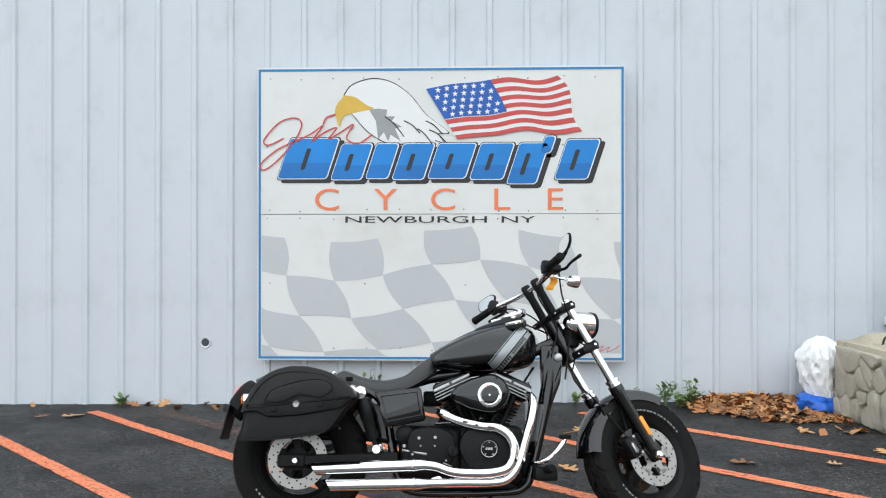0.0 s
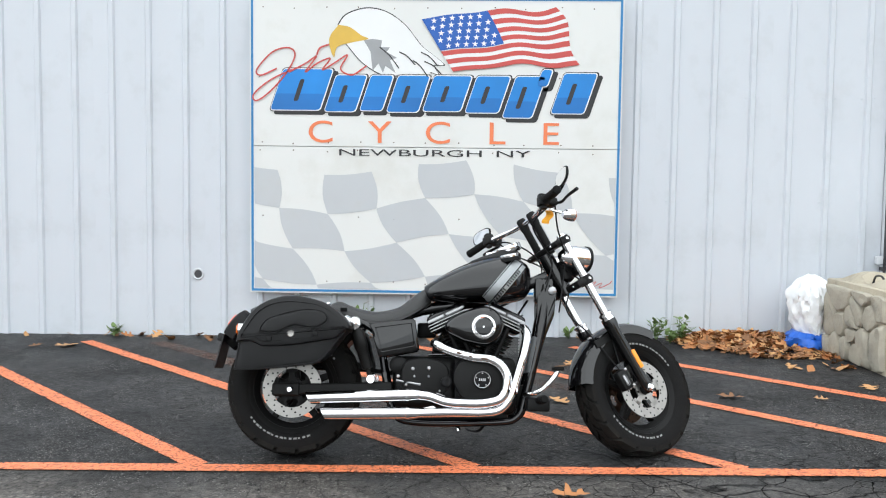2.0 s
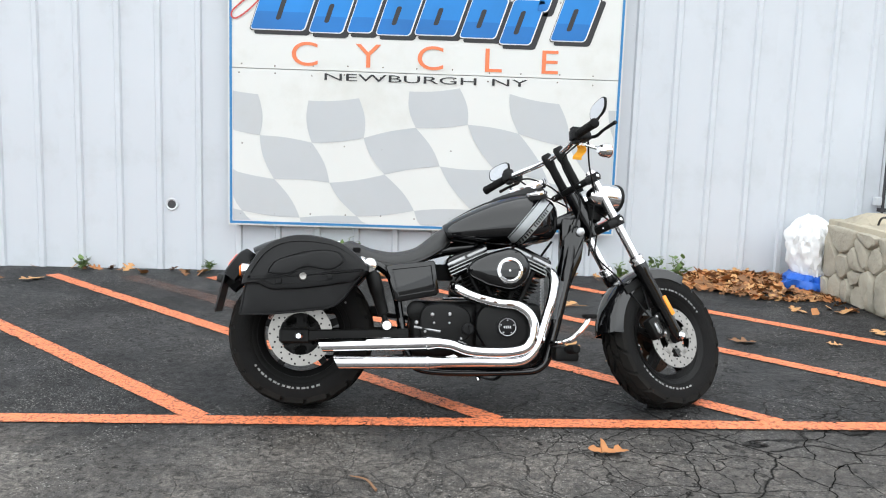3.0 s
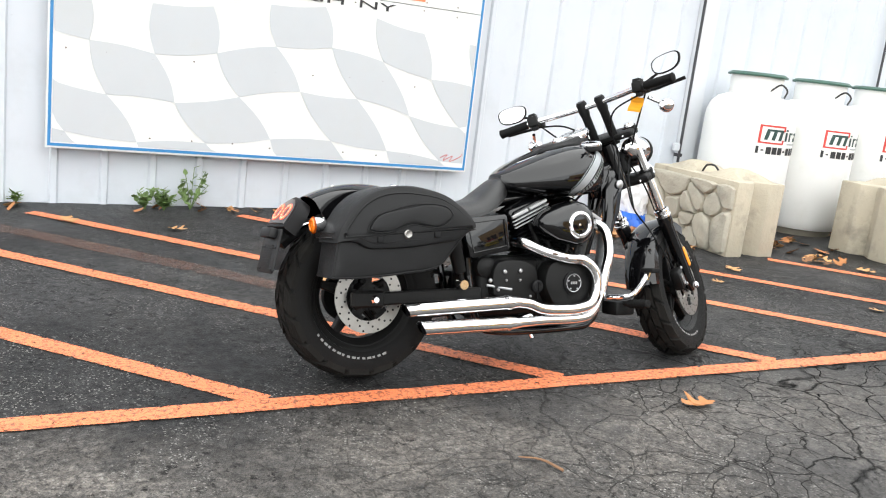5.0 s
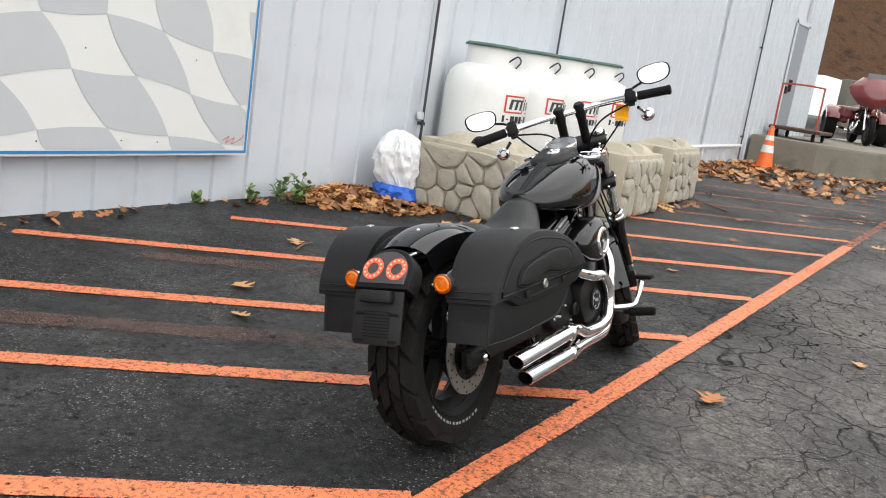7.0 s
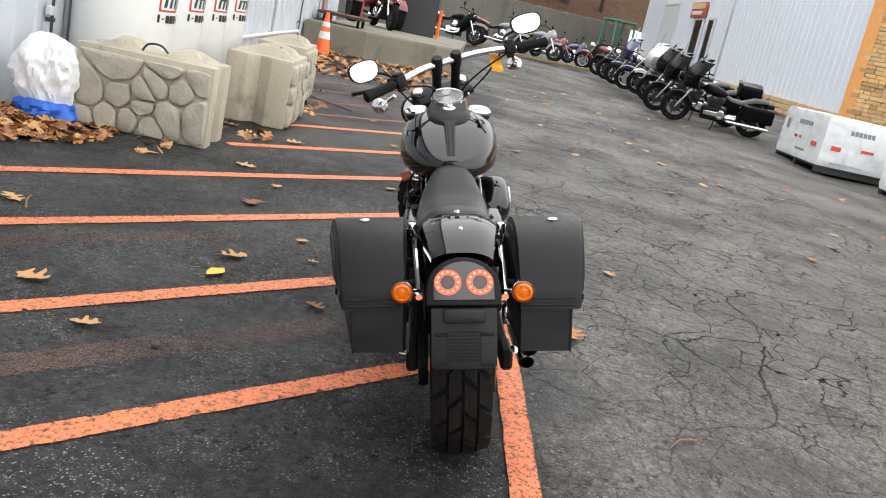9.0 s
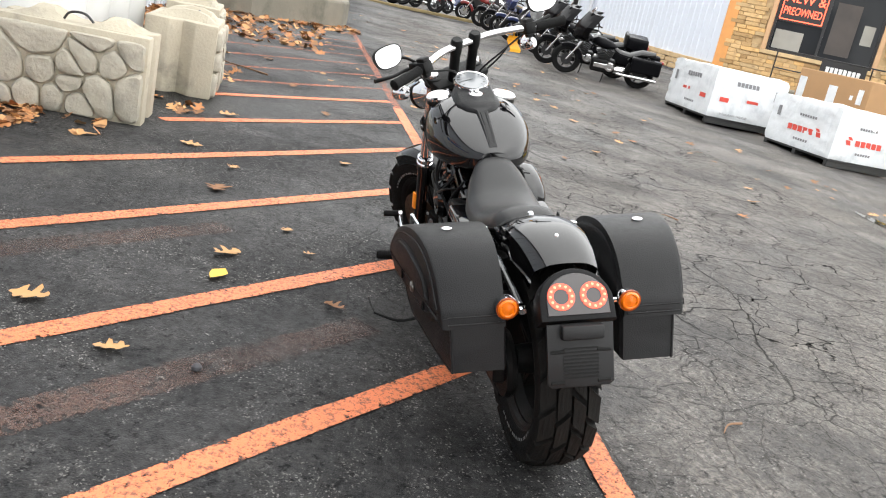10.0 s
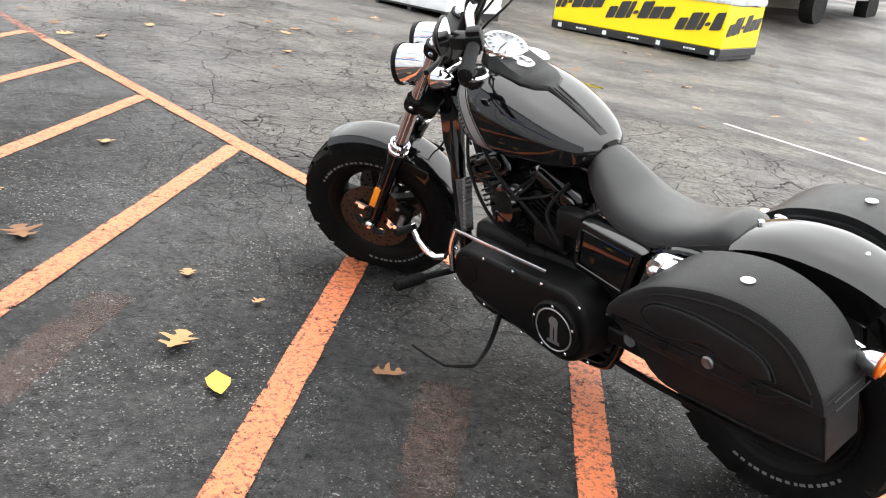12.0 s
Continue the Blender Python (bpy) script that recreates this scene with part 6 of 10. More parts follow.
for x0, x1, z0, z1 in ((0.1, 0.6, 0.294, 0.31), (0.172, 0.6, 0.22, 0.224)):
    bm = bmesh.new()
    m = axis_matrix((x1, -0.243, z1), (x0, -0.25, z0))
    ln = (Vector((x1, -0.243, z1)) - Vector((x0, -0.25, z0))).length
    lathe(bm, [(0.024, -0.04), (0.029, 0.0), (0.03, 0.01), (0.03, ln), (0.0275, ln + 0.001), (0.0265, ln - 0.08), (0.001, ln - 0.081)], m, 28)
    for v in bm.verts:
        q = m.inverted() @ v.co
        if q.z > ln - 0.01:
            v.co += (m.to_3x3() @ Vector((0, 0, 1))) * (q.x * 0.0 + (v.co.z - z0) * 0.5)
    sil = mpart("silencer", bm, M_chrome, None, "chrome slash-cut silencer")
    bm = bmesh.new()
    lathe(bm, [(0.0262, ln - 0.075), (0.0262, ln - 0.012)], m, 24, False)
    lathe(bm, [(0.026, ln - 0.076), (0.001, ln - 0.0761)], m, 24, False)
    mpart("silencer_bore", bm, M_deepblack, sil)
    bm = bmesh.new()
    lathe(bm, [(0.0305, 0.012), (0.0325, 0.014), (0.0325, 0.028), (0.0305, 0.03)], m, 28, False)
    mpart("silencer_clamp", bm, M_chrome, sil)
bm = bmesh.new()
bx0 = [(0.5, 0.245), (0.62, 0.24), (0.7, 0.262), (0.72, 0.25), (0.66, 0.205), (0.52, 0.2)]
plate(bm, bx0, Matrix.Translation((0, -0.2, 0)) @ UPRIGHT, 0.04, 0.008)
mpart("exhaust_collector", bm, M_chrome, None, "chrome exhaust crossover")

# foot controls
bm = bmesh.new()
tube(bm, [(1.15, -0.2, 0.315), (1.19, -0.29, 0.325), (1.235, -0.3, 0.352), (1.285, -0.3, 0.405), (1.302, -0.3, 0.44)], [0.012, 0.012, 0.01, 0.014, 0.012], 10, 5)
mpart("brake_pedal", bm, M_chrome, None, "chrome brake pedal")
bm = bmesh.new()
box(bm, (1.275, -0.35, 0.432), (1.325, -0.27, 0.452), pose(0, 0, 0), 0.006, 2)
mpart("pedal_pad", bm, M_rubber)
for s in (-1, 1):
    bm = bmesh.new()
    rod(bm, (1.17, s * 0.13, 0.29), (1.215, s * 0.27, 0.29), 0.012, 10)
    lathe(bm, [(0.014, 0), (0.019, 0.004), (0.019, 0.115), (0.014, 0.12)], axis_matrix((1.215, s * 0.27, 0.29), (1.225, s * 0.4, 0.3)), 14)
    for k in range(6):
        lathe(bm, [(0.0205, 0.012 + k * 0.017), (0.0215, 0.016 + k * 0.017), (0.0205, 0.02 + k * 0.017)], axis_matrix((1.215, s * 0.27, 0.29), (1.225, s * 0.4, 0.3)), 14, False)
    mpart("foot_peg", bm, M_rubber, None, "black rubber foot peg")
bm = bmesh.new()
box(bm, (1.16, -0.25, 0.235), (1.27, -0.14, 0.3), pose(0, 0, 0), 0.012, 2)
mpart("master_cylinder", bm, M_satin)
bm = bmesh.new()
tube(bm, [(1.12, 0.25, 0.4), (1.17, 0.265, 0.39), (1.225, 0.275, 0.43), (1.25, 0.28, 0.47)], [0.01, 0.011, 0.01, 0.009], 10, 5)
rod(bm, (1.25, 0.27, 0.475), (1.25, 0.285, 0.475), 0.012, 12)
tube(bm, [(1.09, 0.245, 0.36), (1.085, 0.25, 0.45), (1.06, 0.25, 0.52)], 0.01, 10, 4)
rod(bm, (1.06, 0.252, 0.52), (0.68, 0.235, 0.51), 0.007, 10)
mpart("gear_lever", bm, M_chrome, None, "chrome gear lever and rod")
bm = bmesh.new()
lathe(bm, [(0.012, 0), (0.014, 0.005), (0.014, 0.06), (0.012, 0.065)], axis_matrix((1.25, 0.285, 0.475), (1.255, 0.4, 0.48)), 12)
mpart("gear_lever_rubber", bm, M_rubber)
bm = bmesh.new()
tube(bm, [(1.0, 0.1, 0.19), (0.955, 0.2, 0.118), (0.912, 0.29, 0.11), (0.892, 0.345, 0.119), (0.907, 0.39, 0.131), (0.93, 0.43, 0.142)], [0.011, 0.009, 0.007, 0.007, 0.006, 0.005], 10, 5)
tube(bm, [(0.93, 0.43, 0.142), (1.0, 0.437, 0.147), (1.08, 0.44, 0.153)], [0.005, 0.004, 0.005], 8, 4)
mpart("kickstand", bm, M_satin, None, "black steel kickstand with a bent foot")
bm = bmesh.new()
rod(bm, (0.82, -0.05, 0.17), (0.835, -0.06, 0.13), 0.012, 10)
mpart("drain_plug", bm, M_chrome)

# ---- fork, bars and lamps, all turned with the steering ----
def F(s, a=0.06, y=0.0):
    p = HEAD + DOWN * s + AHEAD * a
    return Vector((p.x, y, p.z))
for s in (-1, 1):
    bm = bmesh.new()
    lathe(bm, [(0.0225, 0), (0.0225, 0.5)], axis_matrix(F(-0.1, 0.06, s * 0.112), F(0.4, 0.06, s * 0.112)), 24)
    tube_ob = mpart("fork_tube", bm, M_chrome, None, "chrome fork tube", True, True)
    bm = bmesh.new()
    ln = 0.44
    lathe(bm, [(0.026, 0), (0.036, 0.012), (0.037, 0.05), (0.031, 0.075), (0.0295, ln - 0.06), (0.024, ln - 0.02), (0.012, ln)], axis_matrix(F(0.36, 0.06, s * 0.112), F(0.8, 0.06, s * 0.112)), 24)
    leg = mpart("fork_leg", bm, M_gloss, None, "gloss black lower fork leg", True, True)
    bm = bmesh.new()
    lathe(bm, [(0.031, -0.004), (0.037, 0.0), (0.037, 0.012), (0.033, 0.016), (0.033, 0.022), (0.038, 0.026), (0.038, 0.036)], axis_matrix(F(0.345, 0.06, s * 0.112), F(0.8, 0.06, s * 0.112)), 24, False)
    mpart("fork_seal_ring", bm, M_chrome, leg, "", True, True)
    bm = bmesh.new()
    a, b = F(0.56, 0.085, s * 0.13), F(0.7, 0.085, s * 0.13)
    m = axis_matrix(a, b)
    c = F(0.62, 0.075, s * 0.142)
    mm = Matrix.Translation(c) @ Matrix.Rotation(-RAKE, 4, "Y")
    box(bm, (-0.012, -0.005, -0.05), (0.012, 0.005, 0.05), mm, 0.004, 2)
    mpart("reflector", bm, M_amberglow, leg, "amber reflector strip with a faint added glow", True, True)
    bm = bmesh.new()
    bolt(bm, FC + Vector((0, s * 0.13, 0)), (0, s, 0), 0.019, 0.022)
    rod(bm, FC, FC + Vector((0, s * 0.135, 0)), 0.014, 14)
    mpart("front_axle", bm, M_chrome, None, "", True, True)
    bm = bmesh.new()
    cm = Matrix.Translation(F(0.68, -0.02, s * 0.105)) @ Matrix.Rotation(-RAKE, 4, "Y")
    box(bm, (-0.06, -0.028, -0.05), (0.01, 0.024, 0.055), cm, 0.015, 2)
    cal = mpart("brake_caliper", bm, M_satin, None, "", True, True)
    bm = bmesh.new()
    box(bm, (-0.042, s * 0.026 - 0.004, -0.03), (-0.018, s * 0.026 + 0.004, 0.03), cm, 0.01, 2)
    for zz in (-0.042, 0.046):
        bolt(bm, cm @ Vector((0.0, s * 0.024, zz)), (0, s, 0), 0.008, 0.008)
    mpart("caliper_badge", bm, M_alloy, cal, "", True, True)
    bm = bmesh.new()
    lathe(bm, [(0.026, 0), (0.026, 0.012), (0.02, 0.022), (0.001, 0.026)], axis_matrix(F(-0.1, 0.06, s * 0.112), F(-0.3, 0.06, s * 0.112)), 24)
    mpart("fork_cap", bm, M_chrome, tube_ob, "chrome domed fork cap", True, True)
for st, th, nm in ((-0.085, 0.034, "top_clamp"), (0.15, 0.04, "lower_clamp")):
    bm = bmesh.new()
    m = Matrix.Translation(F(st, 0.03, 0)) @ Matrix.Rotation(-RAKE, 4, "Y")
    box(bm, (-0.05, -0.14, -th / 2), (0.065, 0.14, th / 2), m, 0.014, 2)
    for s in (-1, 1):
        lathe(bm, [(0.034, -th * 0.6), (0.034, th * 0.6)], Matrix.Translation(F(st, 0.06, s * 0.112)) @ Matrix.Rotation(-RAKE, 4, "Y"), 24)
    clamp = mpart(nm, bm, M_satin, None, "", True, True)
    bm = bmesh.new()
    for s in (-1, 1):
        bolt(bm, F(st, 0.06, s * 0.144), (0, s, 0), 0.009, 0.008)
        bolt(bm, F(st, -0.025, s * 0.1), (-0.8, 0, 0.2), 0.006, 0.006)
    mparts("clamp_bolt", bm, M_chrome, clamp, "", True, True)
# front fender
bm = bmesh.new()
arch(bm, tuple(FC), lambda t: 0.362 + 0.01 * t, 68, 178, 0.078, 0.045, 0.022)
FF = mpart("front_fender", bm, M_gloss, None, "short gloss black front fender", True, True)
bm = bmesh.new()
for s in (-1, 1):
    box(bm, (-0.06, -0.004, -0.02), (0.05, 0.004, 0.02), Matrix.Translation(F(0.46, -0.01, s * 0.082)) @ Matrix.Rotation(-RAKE, 4, "Y"), 0.003)
mparts("fender_bracket", bm, M_satin, FF, "", True, True)
# twin headlamps
for s in (-1, 1):
    c = F(0.04, 0.13, s * 0.078) 
    d = Vector((1, 0, -0.03))
    bm = bmesh.new()
    lathe(bm, [(0.02, -0.13), (0.05, -0.1), (0.064, -0.05), (0.067, 0.0), (0.067, 0.02)], axis_matrix(c, c + d), 32)
    lamp = mpart("headlamp", bm, M_chrome, None, "chrome twin headlamp bucket", True, True)
    bm = bmesh.new()
    lathe(bm, [(0.066, 0.018), (0.071, 0.02), (0.071, 0.034), (0.064, 0.036)], axis_matrix(c, c + d), 32, False)
    mpart("headlamp_rim", bm, M_satin, lamp, "", True, True)
    bm = bmesh.new()
    lathe(bm, [(0.065, 0.03), (0.045, 0.038), (0.001, 0.042)], axis_matrix(c, c + d), 32, False)
    mpart("headlamp_glass", bm, M_lampglass, lamp, "", True, True)
bm = bmesh.new()
box(bm, (-0.03, -0.1, -0.02), (0.03, 0.1, 0.02), Matrix.Translation(F(0.08, 0.09, 0)), 0.01, 2)
box(bm, (-0.03, -0.06, -0.05), (0.03, 0.06, 0.06), Matrix.Translation(F(0.06, 0.03, 0)), 0.012, 2)
mpart("headlamp_bracket", bm, M_satin, None, "", True, True)
# risers and bar
for s in (-1, 1):
    bm = bmesh.new()
    a, b = Vector((1.258, s * 0.048, 1.05)), Vector((1.152, s * 0.048, 1.245))
    lathe(bm, [(0.019, 0), (0.021, 0.02), (0.021, 0.17), (0.025, 0.185), (0.026, 0.235), (0.02, 0.245)], axis_matrix(a, b), 18)
    mpart("riser", bm, M_satin, None, "black handlebar riser", True, True)
BAR = [(1.045, -0.44, 1.205), (1.07, -0.3, 1.218), (1.105, -0.22, 1.228), (1.145, -0.12, 1.236), (1.155, 0, 1.236), (1.145, 0.12, 1.236), (1.105, 0.22, 1.228), (1.07, 0.3, 1.218), (1.045, 0.44, 1.205)]
bm = bmesh.new()
tube(bm, BAR, 0.0145, 16, 6)
HBAR = mpart("handlebar", bm, M_chrome, None, "chrome drag handlebar", True, True)
for s in (-1, 1):
    g0, g1 = Vector((1.069, s * 0.305, 1.2175)), Vector((1.043, s * 0.45, 1.204))
    gd = (g1 - g0).normalized()
    bm = bmesh.new()
    prof = [(0.017, 0), (0.02, 0.004), (0.0205, 0.13), (0.022, 0.135), (0.022, 0.145), (0.012, 0.15)]
    lathe(bm, prof, axis_matrix(g0, g1), 18)
    mpart("grip", bm, M_rubber, HBAR, "black rubber grip", True, True)
    bm = bmesh.new()
    sm = axis_matrix(g0 - gd * 0.055, g1)
    box(bm, (-0.026, -0.024, 0), (0.026, 0.026, 0.05), sm, 0.008, 2)
    box(bm, (-0.022, 0.0, 0.004), (0.022, 0.04, 0.04), sm, 0.006, 2)
    box(bm, (-0.012, -0.04, 0.01), (0.014, -0.02, 0.04), sm, 0.005, 2)
    mpart("switch_housing", bm, M_satin, HBAR, "", True, True)
    bm = bmesh.new()
    c = g0 - gd * 0.03 + Vector((0.04, 0, 0.0))
    box(bm, (-0.02, -0.028, -0.018), (0.032, 0.028, 0.022), Matrix.Translation(c), 0.008, 2)
    tube(bm, [c + Vector((0.02, 0, 0)), c + Vector((0.045, s * 0.04, -0.004)), c + Vector((0.03, s * 0.11, -0.006)), c + Vector((0.035, s * 0.19, 0.0))], [0.008, 0.008, 0.007, 0.009], 8, 5)
    mpart("lever", bm, M_satin, HBAR, "black hand lever", True, True)
    # mirror
    bm = bmesh.new()
    st0 = c + Vector((0.0, 0, 0.015))
    mc = Vector((1.11, s * 0.405, 1.3))
    tube(bm, [st0, st0 + Vector((0.035, s * 0.03, 0.03)), mc + Vector((0.03, -s * 0.03, -0.015)), mc + Vector((0.014, 0, -0.005))], 0.006, 8, 5)
    fm = axis_matrix(mc, mc + Vector((-1, -0.2 * s, 0.1)))
    out = []
    up = fm.to_3x3().inverted() @ Vector((0, 0, 1))
    ang = math.atan2(up.y, up.x)
    for k in range(28):
        a = 2 * math.pi * k / 28
        u, v = math.cos(a), math.sin(a)
        ru = 0.044 * math.copysign(abs(u) ** 0.75, u)
        rv = 0.074 * math.copysign(abs(v) ** 0.75, v) * (1 + 0.12 * u)
        out.append((ru * math.cos(ang) - rv * math.sin(ang), ru * math.sin(ang) + rv * math.cos(ang)))
    loft(bm, [[fm @ Vector((x * k, y * k, z)) for x, y in out] for k, z in ((0.3, -0.016), (0.8, -0.012), (1.0, -0.003), (1.0, 0.004))])
    mir = mpart("mirror", bm, M_satin, HBAR, "black oval mirror", True, True)
    bm = bmesh.new()
    bm.faces.new([bm.verts.new(fm @ Vector((x * 0.9, y * 0.9, 0.0062))) for x, y in out])
    bmesh.ops.transform(bm, matrix=STEER, verts=bm.verts[:])
    part("mirror_glass", bm, M_mirror, MOTO)
    # cables
    for k, pts in enumerate(((c + Vector((0.03, 0, -0.01)), Vector((1.2, s * 0.2, 1.12)), Vector((1.3, s * 0.1, 1.02)), Vector((1.3, s * 0.06, 0.9)), Vector((1.24, s * 0.08, 0.72))),
                             (c + Vector((-0.01, 0, -0.02)), Vector((1.1, s * 0.13, 1.16)), Vector((1.19, s * 0.06, 1.09)), Vector((1.25, s * 0.05, 1.0)), Vector((1.2, s * 0.05, 0.86))))):
        bm = bmesh.new()
        tube(bm, pts, 0.0042, 8, 6)
        mpart("cable", bm, M_deepblack, HBAR, "black control cable", True, True)
bm = bmesh.new()
tube(bm, [F(0.02, 0.0, -0.06), F(0.2, 0.1, -0.06), F(0.4, 0.07, -0.075), F(0.6, 0.0, -0.09)], 0.004, 8, 6)
tube(bm, [F(0.16, 0.0, -0.02), F(0.25, -0.1, -0.05), F(0.4, -0.06, -0.07), F(0.62, -0.03, -0.1)], 0.004, 8, 6)
mpart("brake_hose", bm, M_deepblack, None, "", True, True)

# the yellow dealer tag that hangs from the right switch housing
TAGM = MOTO.matrix_world @ STEER
M_tag = mat("yellow_card", (0.8, 0.36, 0.01), 0.5, 0, 0.1, 30)
bm = bmesh.new()
tp = TAGM @ Vector((1.125, -0.24, 1.195))
TG = Matrix.Translation(tp) @ pose(0, 0, 0, 0, 8, 35)
secs = []
for i in range(7):
    z = 0.0 - 0.062 * i / 6
    cv = 0.012 * math.sin(i * 0.9)
    secs.append([TG @ Vector((cv, -0.028, z)), TG @ Vector((cv + 0.002, -0.028, z)), TG @ Vector((cv + 0.006, 0.028, z)), TG @ Vector((cv + 0.004, 0.028, z))])
loft(bm, secs)
tube(bm, [TG @ Vector((0, 0, -0.01)), TG @ Vector((0.01, 0, 0.01)), TG @ Vector((0.0, 0.0, 0.025))], 0.0015, 6, 3)
tagged(part("paper_tag", bm, M_tag), "bright yellow paper tag hanging from the handlebar", "tag")

# ---- the painted sign board on the wall ----
M_board = mat("white_sign_board", (0.68, 0.688, 0.672), 0.6, 0, 0.05, 1.5, dirt=(0.5, 0.49, 0.43), dirt_amount=0.4, dirt_scale=1.6)
M_sblue = mat("sign_border_blue", (0.03, 0.2, 0.45), 0.5, 0, 0.1, 8)
M_lblue = mat("sign_block_blue", (0.01, 0.2, 0.58), 0.45, 0, 0.3, 2.2)
M_ldark = mat("sign_block_deep_blue", (0.008, 0.15, 0.47), 0.45, 0, 0.3, 2.2)
M_sblack = mat("sign_black", (0.02, 0.02, 0.022), 0.5, 0, 0.15, 8)
M_sred = mat("sign_red", (0.5, 0.07, 0.06), 0.5, 0, 0.15, 6)
M_scorange = mat("sign_orange", (0.75, 0.2, 0.08), 0.5, 0, 0.1, 6)
M_sgrey = mat("sign_check_grey", (0.48, 0.5, 0.52), 0.6, 0, 0.06, 3, dirt=(0.44, 0.44, 0.41), dirt_amount=0.3, dirt_scale=3)
M_swhite = mat("sign_white", (0.74, 0.75, 0.75), 0.5, 0, 0.05, 5)
M_syellow = mat("sign_yellow", (0.62, 0.4, 0.06), 0.5, 0, 0.15, 8)
M_smid = mat("sign_mid_grey", (0.3, 0.31, 0.32), 0.5, 0, 0.15, 8)
M_sflag = mat("sign_flag_blue", (0.012, 0.095, 0.4), 0.5, 0, 0.15, 8)
U = 3.032 / 650
SX, SZ, SY = -2.042, 0.502, 7.44
SIGN = empty("sign_board", Matrix.Identity(4), "large white painted shop sign in two panels on the wall", "sign")


def sp3(u, v, lift=0.0):
    return Vector((SX + u * U, SY - lift, SZ + v * U))


def flat(name, pts, material, lift, label="", parent=None):
    bm = bmesh.new()
    a = [bm.verts.new(sp3(u, v, lift)) for u, v in pts]
    b = [bm.verts.new(sp3(u, v, lift - 0.0012)) for u, v in pts]
    n = len(pts)
    bm.faces.new(a)
    for i in range(n):
        bm.faces.new((a[i], a[(i + 1) % n], b[(i + 1) % n], b[i]))
    bmesh.ops.recalc_face_normals(bm, faces=bm.faces[:])
    f = max(bm.faces, key=lambda q: len(q.verts))
    if f.normal.y > 0:
        bmesh.ops.reverse_faces(bm, faces=bm.faces[:])
    return part(name, bm, material, parent or SIGN, label)


for v0, v1 in ((0.0, 258.6), (259.6, 520.0)):
    bm = bmesh.new()
    box(bm, (SX, SY, SZ + v0 * U), (SX + 650 * U, SY + 0.05, SZ + v1 * U), None, 0.002)
    part("panel", bm, M_board, SIGN)
for u0, u1, v0, v1 in ((2.5, 6.5, 3, 517), (643.5, 647.5, 3, 517), (6.5, 643.5, 3, 7), (6.5, 643.5, 513, 517)):
    flat("border_strip", [(u0, v0), (u1, v0), (u1, v1), (u0, v1)], M_sblue, 0.0035)
# screws and rust runs
bm = bmesh.new()
rnd = random.Random(3)
for v in (252, 266, 20, 135, 380, 500):
    for u in range(20, 640, 58):
        p = sp3(u + rnd.uniform(-4, 4), v + rnd.uniform(-2, 2), 0.0)
        lathe(bm, [(0.006, 0), (0.003, 0.003)], axis_matrix(p, p + Vector((0, -1, 0))), 6)
tagged(part("screws", bm, M_rust, SIGN), "", "", "", "stuff")

# chequered flag pattern in the lower half
def chk(i, j):
    base, step = ((49, 83), (52, 86), (76, 92), (119, 96), (150, 98))[j]
    u = base + step * i
    mid = (224, 160, 92, 26, -30)[j]
    amp = (14, 19, 18, 11, 8)[j]
    return u, mid + amp * math.cos((u - 386) / 500 * 2 * math.pi)
for j in range(4):
    for i in range(-3, 8):
        if (i + j) % 2 == 0:
            continue
        ring = []
        for (a, b) in (((i, j), (i + 1, j)), ((i + 1, j), (i + 1, j + 1)), ((i + 1, j + 1), (i, j + 1)), ((i, j + 1), (i, j))):
            p, q = chk(*a), chk(*b)
            for k in range(6):
                t = k / 6
                bow = 5 * math.sin(math.pi * t) * (1 if a[1] == b[1] else 0) * (1 if j % 2 else -1) * 0.5
                side = 6 * math.sin(math.pi * t) * (1 if a[1] != b[1] else 0) * (1 if b[1] > a[1] else -1)
                ring.append((min(642, max(8, p[0] + (q[0] - p[0]) * t + side)), min(505, max(8.5, p[1] + (q[1] - p[1]) * t + bow))))
        us = [r[0] for r in ring]
        if max(us) - min(us) < 6 or max(r[1] for r in ring) - min(r[1] for r in ring) < 5:
            continue
        flat("grey_check", ring, M_sgrey, 0.003)

# the shop's name: slanted blue blocks with white edge and black drop shadow
def block_shape(u0, u1, v0, v1, slant=0.33, r=9, grow=0.0):
    u0, u1, v0, v1 = u0 - grow, u1 + grow, v0 - grow, v1 + grow
    pts = []
    for cx, cy, a0 in ((u1 - r, v0 + r, -90), (u1 - r, v1 - r, 0), (u0 + r, v1 - r, 90), (u0 + r, v0 + r, 180)):
        for k in range(5):
            a = radians(a0 + 90 * k / 4)
            x, y = cx + r * math.cos(a), cy + r * math.sin(a)
            pts.append((x + (y - v0) * slant, y))
    return pts
NAME_BLOCKS = [(36, 124, 322, 394), (131, 186, 320, 384), (193, 233, 322, 384), (240, 296, 320, 384), (303, 370, 322, 384), (377, 436, 320, 384), (442, 494, 312, 384), (501, 520, 366, 396), (526, 584, 320, 390)]
for k, (u0, u1, v0, v1) in enumerate(NAME_BLOCKS):
    flat("drop_shadow", block_shape(u0 + 7, u1 + 7, v0 - 6, v1 - 5, r=5, grow=1.5), M_sblack, 0.003)
